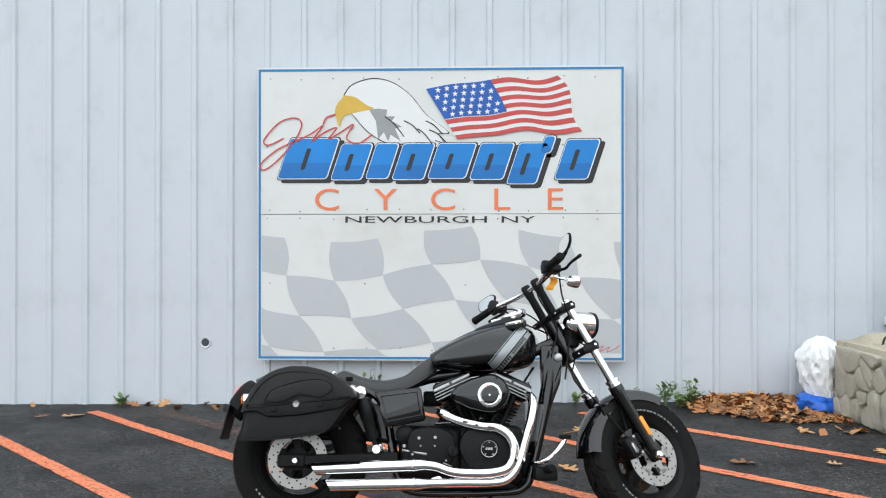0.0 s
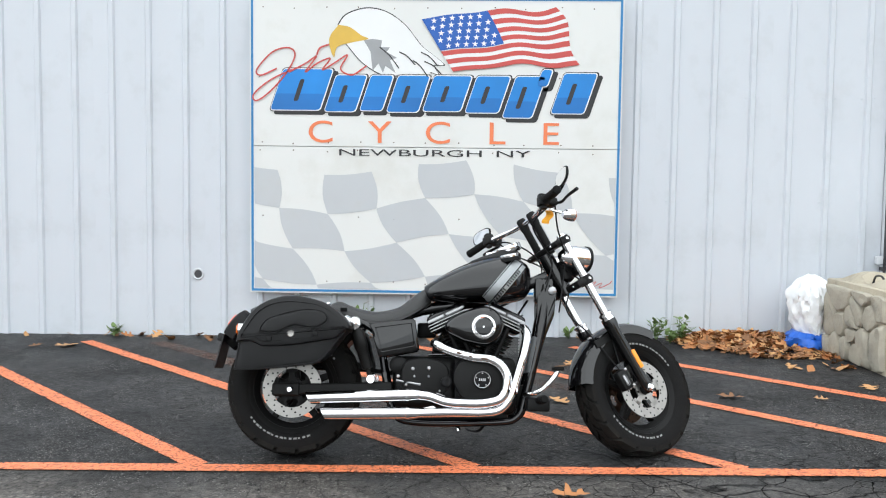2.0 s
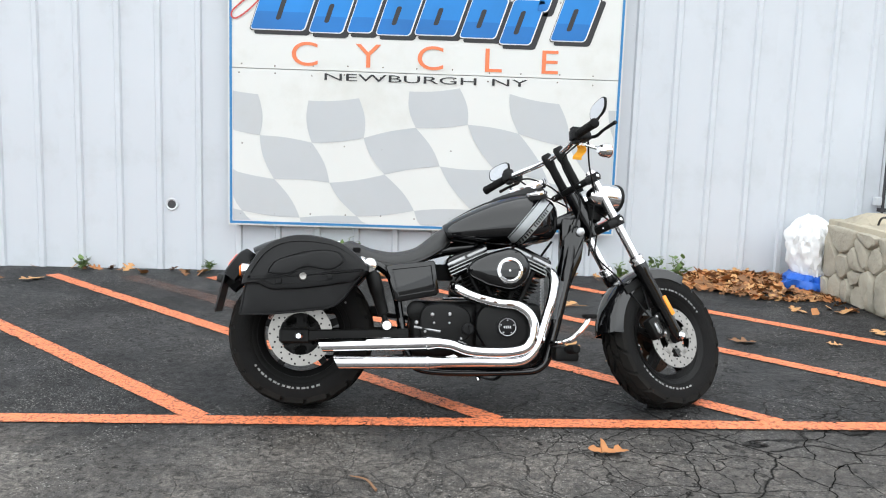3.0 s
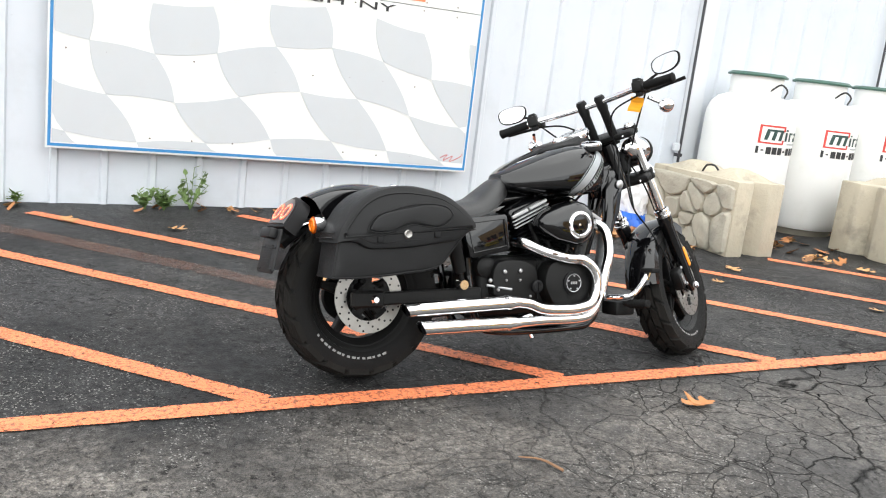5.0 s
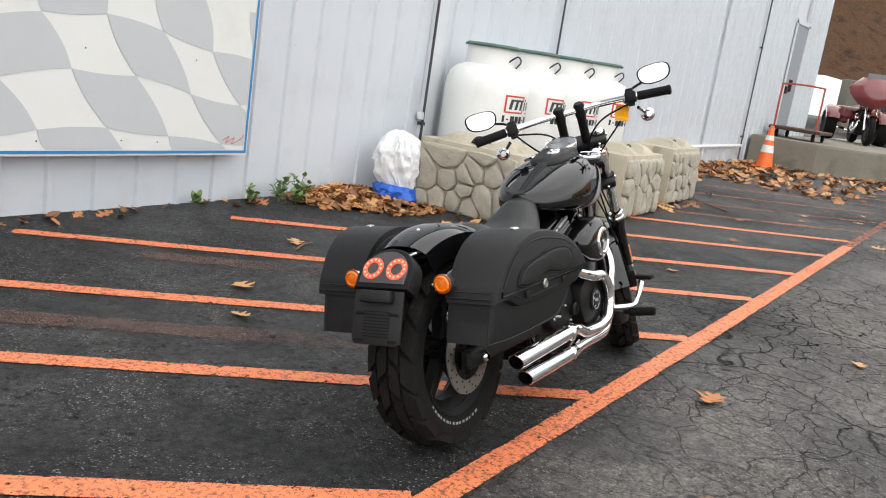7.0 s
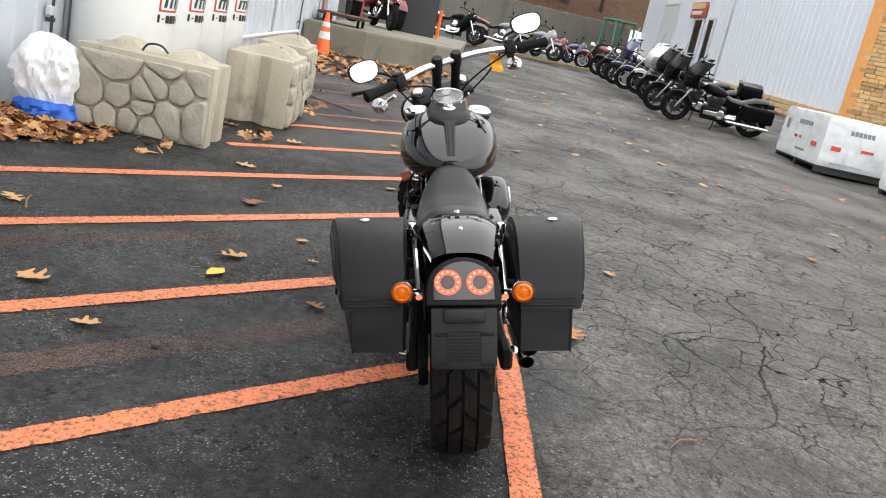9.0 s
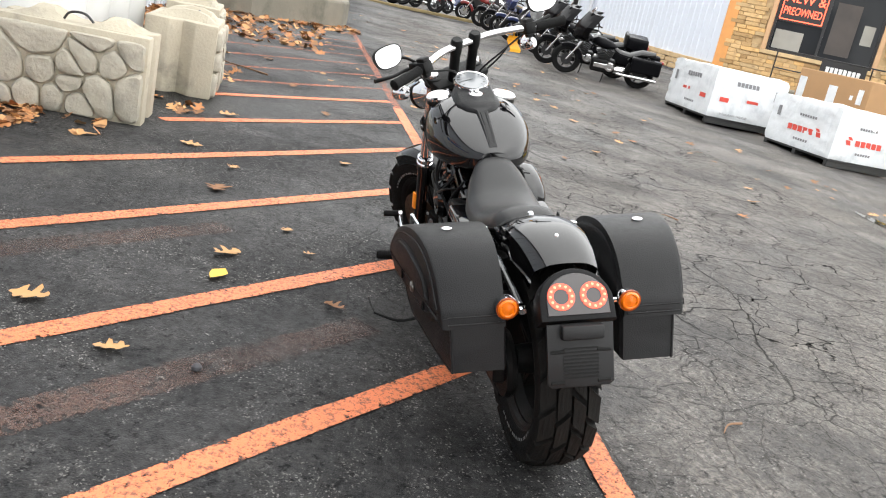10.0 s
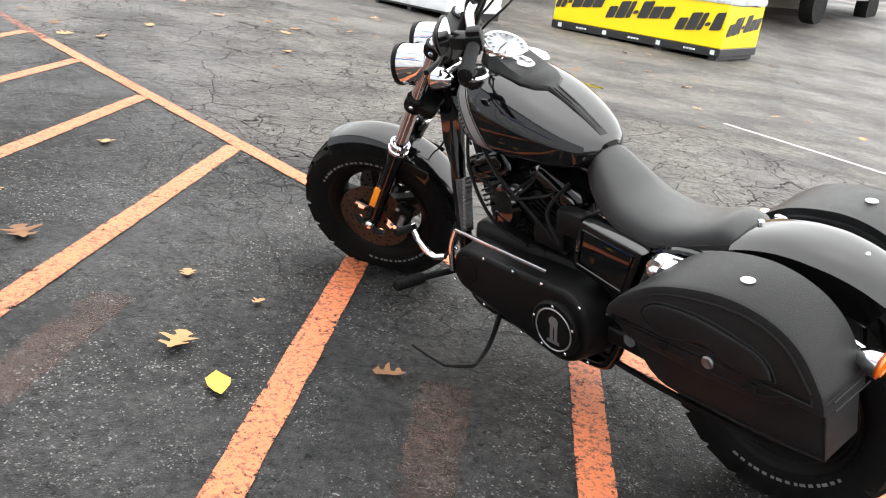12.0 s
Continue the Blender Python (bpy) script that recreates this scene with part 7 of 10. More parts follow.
for k, (u0, u1, v0, v1) in enumerate(NAME_BLOCKS):
    flat("block_edge", block_shape(u0, u1, v0, v1, r=6, grow=2.2), M_sblack, 0.0046)
    flat("block_edge", block_shape(u0, u1, v0, v1, r=6, grow=0.8), M_swhite, 0.006)
    flat("name_block", block_shape(u0, u1, v0, v1, r=5, grow=-0.8), M_lblue, 0.0074, "blue slanted block")
    flat("name_block_shade", block_shape(u0 + 1.5, u1 - 1.5, v0 + 1.5, v0 + (v1 - v0) * 0.4, r=4), M_ldark, 0.0081, "darker foot of the blue block")
    if u1 - u0 > 40:
        c = (u0 + u1) / 2 + 1
        flat("block_slot", block_shape(c - 4, c + 4, v0 + 16, v1 - 18, r=3), M_sblack, 0.0088)

# the red script: a looping stroke
def stroke(name, pts, w, material, lift, label=""):
    bm = bmesh.new()
    path = smooth_path([(u, v, 0) for u, v in pts], 6)
    rows = []
    for i, p in enumerate(path):
        d = (path[min(i + 1, len(path) - 1)] - path[max(i - 1, 0)]).normalized()
        n = Vector((-d.y, d.x, 0)) * w / 2
        rows.append([bm.verts.new(sp3(p.x + n.x, p.y + n.y, lift)), bm.verts.new(sp3(p.x - n.x, p.y - n.y, lift))])
    for a, b in zip(rows, rows[1:]):
        bm.faces.new((a[0], a[1], b[1], b[0]))
    bmesh.ops.recalc_face_normals(bm, faces=bm.faces[:])
    return part(name, bm, material, SIGN, label)
stroke("script_stroke", [(48, 394), (20, 382), (13, 392), (40, 422), (68, 430), (80, 418), (66, 388), (36, 354), (12, 338), (8, 350), (40, 376), (90, 398)], 2.6, M_sred, 0.0095, "red looping brush stroke")
stroke("script_stroke", [(70, 388), (100, 404), (118, 416), (98, 388), (120, 404), (142, 412), (128, 392), (152, 406), (172, 418), (160, 394), (180, 384), (206, 400)], 2.6, M_sred, 0.0105, "red zigzag brush stroke")
stroke("script_stroke", [(118, 418), (124, 430), (140, 436)], 3.0, M_sred, 0.0095)

# plain painted shapes above the name: white dome, yellow wedge, grey fringe
dome = [(156, 470), (168, 486), (192, 496), (216, 498), (244, 490), (272, 470), (290, 448), (304, 432), (340, 404), (322, 402), (331, 386), (316, 390), (322, 378), (270, 384), (236, 384), (200, 404), (176, 430), (160, 450)]
flat("outlined_shape", [(u + (u - 236) * 0.022, v + (v - 440) * 0.035) for u, v in dense(dome, 4)], M_sblack, 0.0032)
flat("white_shape", dense(dome, 4), M_swhite, 0.0046)
flat("yellow_shape", dense([(156, 470), (142, 452), (140, 436), (148, 414), (154, 432), (180, 440), (208, 446), (196, 452), (176, 466)], 4), M_syellow, 0.006)
flat("grey_shape", [(200, 444), (212, 424), (216, 392), (226, 404), (234, 388), (238, 400), (256, 388), (246, 410), (258, 414), (240, 424), (246, 432), (230, 432), (232, 444), (216, 446)], M_smid, 0.006)
for a, b in (((300, 424), (330, 400)), ((306, 408), (336, 386)), ((286, 410), (312, 382)), ((262, 424), (290, 402)), ((228, 432), (262, 396))):
    stroke("feathery_line", [a, ((a[0] + b[0]) / 2, (a[1] + b[1]) / 2 + 4), b], 2.0, M_sblack, 0.0075)

# the waving flag
def flag_pt(s, t):
    """s along the flag, t from its top edge to its bottom edge."""
    u = 301 + 231 * s + t * (55 - 10 * s) + 7 * math.sin(t * 6.0) * s * s
    v = 480 + 40 * s - 19 * s * s + 5 * math.sin(s * 13.0 + t) * s - t * (89 + 10 * s) + 3 * math.sin(t * 5 + s * 6) * s
    return u, v
flagbase = [flag_pt(s / 20, 0) for s in range(21)] + [flag_pt(1, t / 6) for t in range(1, 7)] + [flag_pt(s / 20, 1) for s in range(19, -1, -1)]
flat("flag_field", flagbase, M_swhite, 0.0088)
for k in range(7):
    t0, t1 = k / 6.5, min(1, k / 6.5 + 0.085)
    s0 = 0.49 if k < 4 else 0.0
    ring = [flag_pt(s0 + (1 - s0) * i / 20, t0) for i in range(21)] + [flag_pt(s0 + (1 - s0) * i / 20, t1) for i in range(20, -1, -1)]
    flat("flag_stripe", ring, M_sred, 0.0102)
canton = [flag_pt(0.49 * i / 8, 0) for i in range(9)] + [flag_pt(0.49, 0.6 * i / 5) for i in range(1, 6)] + [flag_pt(0.49 * i / 8, 0.6) for i in range(7, -1, -1)]
flat("flag_canton", canton, M_sflag, 0.0116)
for r in range(5):
    for c in range(7 if r % 2 else 6):
        cu, cv = flag_pt(0.042 + 0.068 * c + (0 if r % 2 else 0.034), 0.065 + 0.118 * r)
        star = [(cu + (5.6 if k % 2 == 0 else 2.3) * math.cos(radians(90 + 36 * k)), cv + (5.6 if k % 2 == 0 else 2.3) * math.sin(radians(90 + 36 * k))) for k in range(10)]
        flat("flag_star", star, M_swhite, 0.013)

# lettering that can be read
TXT = lambda u, v, lift: Matrix.Translation(sp3(u, v, lift)) @ Matrix.Rotation(radians(90), 4, "X")
for ch, u in (("C", 125), ("Y", 229), ("C", 331), ("L", 433), ("E", 527)):
    text_mesh("letter", ch, 55 * U, TXT(u, 283, 0.004), M_scorange, SIGN, "", 0.0006, 1.25)
text_mesh("town_word", "NEWBURGH", 16.5 * U, TXT(283, 249, 0.004), M_sblack, SIGN, "", 0.0006, 2.75)
text_mesh("town_word", "NY", 16.5 * U, TXT(462, 249, 0.004), M_sblack, SIGN, "", 0.0006, 2.75)
stroke("signature", [(600, 22), (612, 28), (606, 18), (622, 26), (618, 17), (634, 24), (640, 30)], 1.2, M_sred, 0.004, "small red scribbled mark")

# ---- gas tanks, blocks and clutter by the wall ----
M_green = mat("dark_green_paint", (0.05, 0.11, 0.085), 0.5, 0, 0.15, 8)
M_logored = mat("decal_red", (0.55, 0.05, 0.04), 0.5)
M_logogreen = mat("decal_dark_green", (0.02, 0.05, 0.045), 0.5)
M_tankwhite = mat("white_tank_enamel", (0.78, 0.78, 0.76), 0.35, 0, 0.04, 2, dirt=(0.6, 0.58, 0.52), dirt_amount=0.35, dirt_scale=3)


def gas_tank(m):
    ob = empty("gas_tank", m, "tall white propane tank with red and green decal", "gas tank", "row of gas tanks")
    R = 0.385
    bm = bmesh.new()
    lathe(bm, [(R * 0.9, 0.06), (R, 0.12), (R, 0.97), (R * 0.985, 1.04), (R * 0.92, 1.11), (R * 0.78, 1.165), (R * 0.55, 1.2), (0.02, 1.215)], None, 48)
    part("tank_body", bm, M_tankwhite, ob, "", True)
    bm = bmesh.new()
    lathe(bm, [(R * 0.82, 0.0), (R * 0.84, 0.0), (R * 0.84, 0.1), (R * 0.82, 0.1), (R * 0.82, 0.0)], None, 40, False)
    part("foot_ring", bm, M_oldconcrete, ob, "", True)
    bm = bmesh.new()
    lathe(bm, [(0.205, 1.17), (0.215, 1.17), (0.222, 1.36), (0.212, 1.36), (0.205, 1.17)], None, 40, False)
    part("collar", bm, M_tankwhite, ob, "white steel valve collar", True)
    bm = bmesh.new()
    lathe(bm, [(0.02, 1.362), (0.222, 1.362), (0.25, 1.352), (0.254, 1.366), (0.222, 1.385), (0.02, 1.39)], None, 40)
    part("lid", bm, M_green, ob, "dull green dished lid", True)
    bm = bmesh.new()
    for a in (-120, -60, 0, 60):
        d = Vector((math.cos(radians(a)), math.sin(radians(a)), 0))
        box(bm, (-0.06, -0.004, 1.165), (0.06, 0.004, 1.18), Matrix.Translation(d * 0.214) @ Matrix.Rotation(radians(a + 90), 4, "Z"))
    mparts("collar_slot", bm, M_blackmetal, ob)
    bm = bmesh.new()
    d = Vector((math.cos(radians(-100)), math.sin(radians(-100)), 0))
    tube(bm, [d * 0.21 + Vector((0, 0, 1.24)), d * 0.27 + Vector((0.06, 0, 1.3)), d * 0.25 + Vector((0.16, 0, 1.26)), d * 0.22 + Vector((0.22, 0.05, 1.2))], 0.008, 8, 5)
    part("gas_hose", bm, M_blackmetal, ob)
    def decal(a0, a1, z0, z1, material, name, label="", slant=0.0):
        bm = bmesh.new()
        n = 6
        rows = []
        for i in range(n + 1):
            rows.append([])
            for z in (z0, z1):
                a = radians(-121 + a0 + (a1 - a0) * i / n + slant * (z - z0) / 0.1)
                rows[-1].append(bm.verts.new(((R + 0.003) * math.cos(a), (R + 0.003) * math.sin(a), z)))
        for p, q in zip(rows, rows[1:]):
            bm.faces.new((p[0], q[0], q[1], p[1]))
        bmesh.ops.recalc_face_normals(bm, faces=bm.faces[:])
        part(name, bm, material, ob, label, True)
    for a0, a1, z0, z1 in ((0, 3, 0.81, 0.965), (3, 37, 0.95, 0.965), (3, 36, 0.81, 0.824), (33.5, 36.5, 0.8242, 0.848), (34, 37, 0.92, 0.9498)):
        decal(a0, a1, z0, z1, M_logored, "decal_frame", "red square outline")
    for a0, a1 in ((7, 12), (17, 22), (27, 32)):
        decal(a0, a1, 0.842, 0.914, M_logogreen, "decal_bar", "dark green bar", 3)
    decal(9.5, 35, 0.9142, 0.932, M_logogreen, "decal_bar")
    for a0, a1, z0, z1 in ((38, 42, 0.842, 0.915), (38.5, 43, 0.925, 0.94), (46, 50, 0.842, 0.915), (50.2, 55, 0.898, 0.915), (58, 68, 0.898, 0.915), (64, 68, 0.842, 0.8978), (58, 63.8, 0.842, 0.872), (72, 76, 0.842, 0.945), (76.2, 82, 0.842, 0.858), (76.2, 82, 0.898, 0.915), (82.2, 86, 0.842, 0.915), (90, 94, 0.842, 0.945), (98, 102, 0.842, 0.945)):
        decal(a0, a1, z0, z1, M_logogreen, "decal_bar")
    decal(44, 92, 0.812, 0.822, M_smid, "decal_bar", "thin grey line of small print")
    for k, (a0, w) in enumerate(((-1, 3.5), (5.5, 3.5), (12, 7), (20.5, 7), (29, 7), (38, 4), (44, 7), (52.5, 7), (61, 7), (70, 4), (77, 7), (86, 7))):
        low = 0.748 if k in (1, 5, 9) else 0.725
        decal(a0, a0 + w, low, 0.76 if k in (1, 5, 9) else 0.785, M_sblack, "number_bar", "black bar in place of a number")
    return ob


TANK1 = gas_tank(pose(3.56, 7.13, ground_z(3.5, 7)))
for i in (1, 2, 3):
    copy_thing(TANK1, pose(3.56 + 0.78 * i, 7.13, ground_z(3.56 + 0.78 * i, 7), 0, 0, -1.0 * i))


def stone_block(m, length, depth, height, label, seed, face_stones=True):
    """A cast block: stone-faced front at y=0, V-grooved ends, ridged top."""
    rnd = random.Random(seed)
    ob = empty("concrete_block", m, label, "concrete block", "stone-faced concrete blocks")
    g = 0.09
    out = [(0, 0), (length, 0), (length, depth * 0.32), (length - g, depth * 0.5), (length, depth * 0.68), (length, depth), (0, depth), (0, depth * 0.68), (g, depth * 0.5), (0, depth * 0.32)]
    bm = bmesh.new()
    loft(bm, [[Vector((x, y, z)) for x, y in out] for z in (0, height)])
    bmesh.ops.bevel(bm, geom=bm.edges[:], offset=0.012, segments=2, profile=0.5, affect="EDGES")
    part("body", bm, M_concrete, ob, "", True)
    for c in (length * 0.3, length * 0.76):
        bm = bmesh.new()
        secs = []
        for t, h, w in ((0.0, 0.002, 0.2), (0.12, 0.05, 0.15), (0.3, 0.075, 0.1), (0.55, 0.075, 0.1), (0.8, 0.05, 0.14), (1.0, 0.002, 0.18)):
            y = 0.05 + (depth - 0.1) * t
            secs.append([Vector((c - w, y, height - 0.004)), Vector((c - w * 0.45, y, height + h)), Vector((c + w * 0.45, y, height + h)), Vector((c + w, y, height - 0.004))])
        loft(bm, secs)
        part("top_key", bm, M_concrete, ob, "", True)
    bm = bmesh.new()
    lx = length * 0.5
    tube(bm, [(lx - 0.09, depth * 0.35, height), (lx - 0.05, depth * 0.35, height + 0.055), (lx + 0.04, depth * 0.35, height + 0.06), (lx + 0.11, depth * 0.35, height)], 0.008, 8, 5)
    part("lifting_loop", bm, M_blackmetal, ob, "bent steel lifting loop")
    if not face_stones:
        return ob
    # irregular fieldstones: cells round scattered seeds, evened out a little
    n = max(9, int(length * height / 0.035))
    seeds = [Vector((rnd.uniform(0.05, length - 0.05), rnd.uniform(0.05, height - 0.05))) for _ in range(n)]
    def cell_of(k):
        poly = [Vector((0.004, 0.004)), Vector((length - 0.004, 0.004)), Vector((length - 0.004, height - 0.035)), Vector((0.004, height - 0.035))]
        for o in range(n):
            if o == k or not poly:
                continue
            mid, d = (seeds[k] + seeds[o]) / 2, seeds[o] - seeds[k]
            out = []
            for p, q in zip(poly, poly[1:] + poly[:1]):
                dp, dq = (p - mid).dot(d), (q - mid).dot(d)
                if dp <= 0:
                    out.append(p)
                if (dp <= 0) != (dq <= 0):
                    out.append(p + (q - p) * (dp / (dp - dq)))
            poly = out
        return poly
    for _ in range(1):
        seeds = [sum(c, Vector((0, 0))) / len(c) if c else s0 for c, s0 in ((cell_of(k), seeds[k]) for k in range(n))]
    for k in range(n):
        poly = cell_of(k)
        if len(poly) < 3:
            continue
        c = sum(poly, Vector((0, 0))) / len(poly)
        for cut in (0.2, 0.25, 0.25):
            poly = [v for p, q in zip(poly, poly[1:] + poly[:1]) for v in (p * (1 - cut) + q * cut, p * cut + q * (1 - cut))]
        poly = [c + (p - c) * (1.03 + 0.06 * noise.noise((p.x * 16, p.y * 16, seed))) for p in poly[::2]]
        poly = [Vector((span(p.x, 0.006, length - 0.012), span(p.y, 0.004, height - 0.02))) for p in poly]
        gap = 1 - 0.004 / max(0.03, min((p - c).length for p in poly))
        rise = rnd.uniform(0.028, 0.05)
        bm = bmesh.new()
        rings = []
        for sc, up in ((1.0, -0.2), (0.985, 0.35), (0.94, 0.68), (0.84, 0.9), (0.5, 0.97), (0.15, 1.0)):
            rings.append([Vector((c.x + (p.x - c.x) * gap * sc, -rise * up + 0.012 * noise.noise((p.x * 14 * sc, seed, p.y * 14 * sc)) * min(1, up + 0.3), c.y + (p.y - c.y) * gap * sc)) for p in poly])
        loft(bm, rings)
        bmesh.ops.recalc_face_normals(bm, faces=bm.faces[:])
        part("stone", bm, M_stone, ob, "", True)
    return ob


stone_block(pose(2.52, 7.04, ground_z(2.6, 6.5) - 0.005, 0, 0, -88.6), 0.95, 0.48, 0.57, "grey concrete block with a moulded fieldstone face beside the gas tanks", 2)
stone_block(pose(3.99, 5.83, ground_z(4.4, 5.9), 0, 0, 3), 1.02, 0.56, 0.585, "grooved concrete block with a stone face in front of the tanks", 5)
stone_block(pose(5.62, 6.0, ground_z(6, 6), 0, 0, 4), 1.1, 0.5, 0.6, "further grooved concrete block with a stone face", 9)

# white bag of stuff on a blue scrap of tarp
M_bag = mat("white_plastic_bag", (0.78, 0.79, 0.8), 0.35, 0, 0.04, 5, bump=1.0, bump_scale=9)
M_bluetarp = mat("blue_tarp", (0.02, 0.12, 0.55), 0.4, 0, 0.2, 8)
def crumpled(bm, c, rx, ry, h, seed, prof, n=56, rows=30, crease=0.16):
    """A slumped sheet or sack: round sections with sharp folds running mostly downward."""
    secs = []
    for j in range(rows + 1):
        t = j / rows
        r = float(np.interp(t, [p[0] for p in prof], [p[1] for p in prof]))
        dx = float(np.interp(t, [p[0] for p in prof], [p[2] for p in prof]))
        ring = []
        for k in range(n):
            a = 2 * math.pi * k / n
            ca, sa = math.cos(a), math.sin(a)
            f = 1 + crease * 0.8 * noise.noise((ca * 1.5 + seed, sa * 1.5, t * 2.6))
            f -= crease * abs(noise.noise((ca * 2.7 + seed, sa * 2.7 + 4, t * 2.2 + ca)))
            f -= crease * 0.55 * abs(noise.noise((ca * 5.5 - seed, sa * 5.5, t * 6.5 + sa * 2)))
            f += crease * 0.3 * noise.noise((ca * 12 + seed, sa * 12, t * 11))
            ring.append(Vector((c[0] + rx * r * f * ca, c[1] + dx + ry * r * f * sa, c[2] + h * t + 0.02 * noise.noise((ca * 3, sa * 3 + seed, t * 3)) * (1 if 0 < j else 0))))
        secs.append(ring)
    loft(bm, secs)
bm = bmesh.new()
crumpled(bm, (2.48, 7.2, ground_z(2.45, 7.2) + 0.04), 0.17, 0.21, 0.53, 3.0, [(0, 0.55, -0.06), (0.1, 0.75, -0.05), (0.3, 1.0, 0.0), (0.5, 1.12, 0.02), (0.7, 1.1, 0.01), (0.84, 0.86, 0.0), (0.94, 0.55, 0.02), (1, 0.2, 0.03)], 64, 34, 0.3)
tagged(part("plastic_bag", bm, M_bag, None, "", True), "full white plastic bag slumped against the block", "bag")
bm = bmesh.new()
crumpled(bm, (2.45, 7.17, ground_z(2.45, 7.2) - 0.02), 0.17, 0.2, 0.15, 7.0, [(0, 1.05, 0), (0.5, 1.05, 0), (0.85, 1.0, 0), (1, 0.8, 0)], 56, 10, 0.22)
tagged(part("tarp_scrap", bm, M_bluetarp, None, "", True), "crumpled blue tarp under the white bag", "tarp")

# traffic cone, flat cart, three-wheeler up on the dock
M_cone = mat("orange_cone_plastic", (0.85, 0.16, 0.03), 0.5, 0, 0.1, 6)
CONE = empty("traffic_cone", pose(13.4, 7.0, ground_z(13.4, 7.0)) @ Matrix.Scale(1.12, 4), "orange traffic cone with two white bands", "traffic cone")
bm = bmesh.new()
box(bm, (-0.18, -0.18, 0), (0.18, 0.18, 0.03), None, 0.01)
lathe(bm, [(0.135, 0.03), (0.03, 0.7)], None, 24)
part("cone_body", bm, M_cone, CONE, "", True)
for z0, z1 in ((0.26, 0.38), (0.46, 0.54)):
    bm = bmesh.new()
    r0, r1 = 0.135 - 0.105 * (z0 - 0.03) / 0.67 + 0.004, 0.135 - 0.105 * (z1 - 0.03) / 0.67 + 0.004
    lathe(bm, [(r0, z0), (r1, z1)], None, 24, False)
    part("white_band", bm, M_whitepaint, CONE, "", True)
M_cartred = mat("red_cart_steel", (0.4, 0.06, 0.04), 0.5, 0, 0.2, 8)
CART = empty("flat_cart", pose(15.25, 6.95, 0.83) @ Matrix.Scale(1.1, 4), "red steel platform cart with a hoop handle", "cart")
bm = bmesh.new()
box(bm, (-0.35, -0.45, 0.14), (0.75, 0.45, 0.2), None, 0.01)
part("platform", bm, M_rust, CART)
bm = bmesh.new()
tube(bm, [(-0.33, -0.36, 0.2), (-0.34, -0.36, 0.85), (-0.34, -0.3, 0.95), (-0.34, 0.3, 0.95), (-0.34, 0.36, 0.85), (-0.33, 0.36, 0.2)], 0.018, 8, 4)
part("hoop_handle", bm, M_cartred, CART)
for x, y in ((-0.22, -0.32), (-0.22, 0.32), (0.6, -0.32), (0.6, 0.32)):
    bm = bmesh.new()
    lathe(bm, [(0.07, -0.02), (0.07, 0.02)], pose(x, y, 0.07, 90, 0, 0), 16)
    part("caster", bm, M_rubber, CART)

# ---- parked motorcycles ----
M_pblack = mat("parked_gloss_black", (0.005, 0.005, 0.006), 0.25, 0, 0.3, 4, spec=0.07)
M_pred = mat("parked_dark_red", (0.16, 0.02, 0.02), 0.2, 0, 0.2, 4, coat=0.6)
M_pwhite = mat("parked_white", (0.6, 0.61, 0.62), 0.25, 0, 0.1, 4, coat=0.2)
M_psilver = mat("parked_silver", (0.25, 0.255, 0.26), 0.3, 0.4, 0.2, 4)
M_pblue = mat("parked_dark_blue", (0.02, 0.03, 0.09), 0.2, 0, 0.2, 4, coat=0.6)
M_pyellow = mat("parked_yellow", (0.65, 0.35, 0.01), 0.3, 0, 0.1, 4)
M_clear = mat("tinted_windscreen", (0.07, 0.075, 0.085), 0.1, 0, 0.1, 4)


M_prim = mat("parked_wheel_rim", (0.04, 0.04, 0.042), 0.35, 0.4, 0.2, 8)
M_pfin = mat("parked_engine_fins", (0.025, 0.025, 0.026), 0.4, 0.3, 0.2, 8)
M_ptail = mat("parked_tail_red", (0.3, 0.02, 0.02), 0.3)


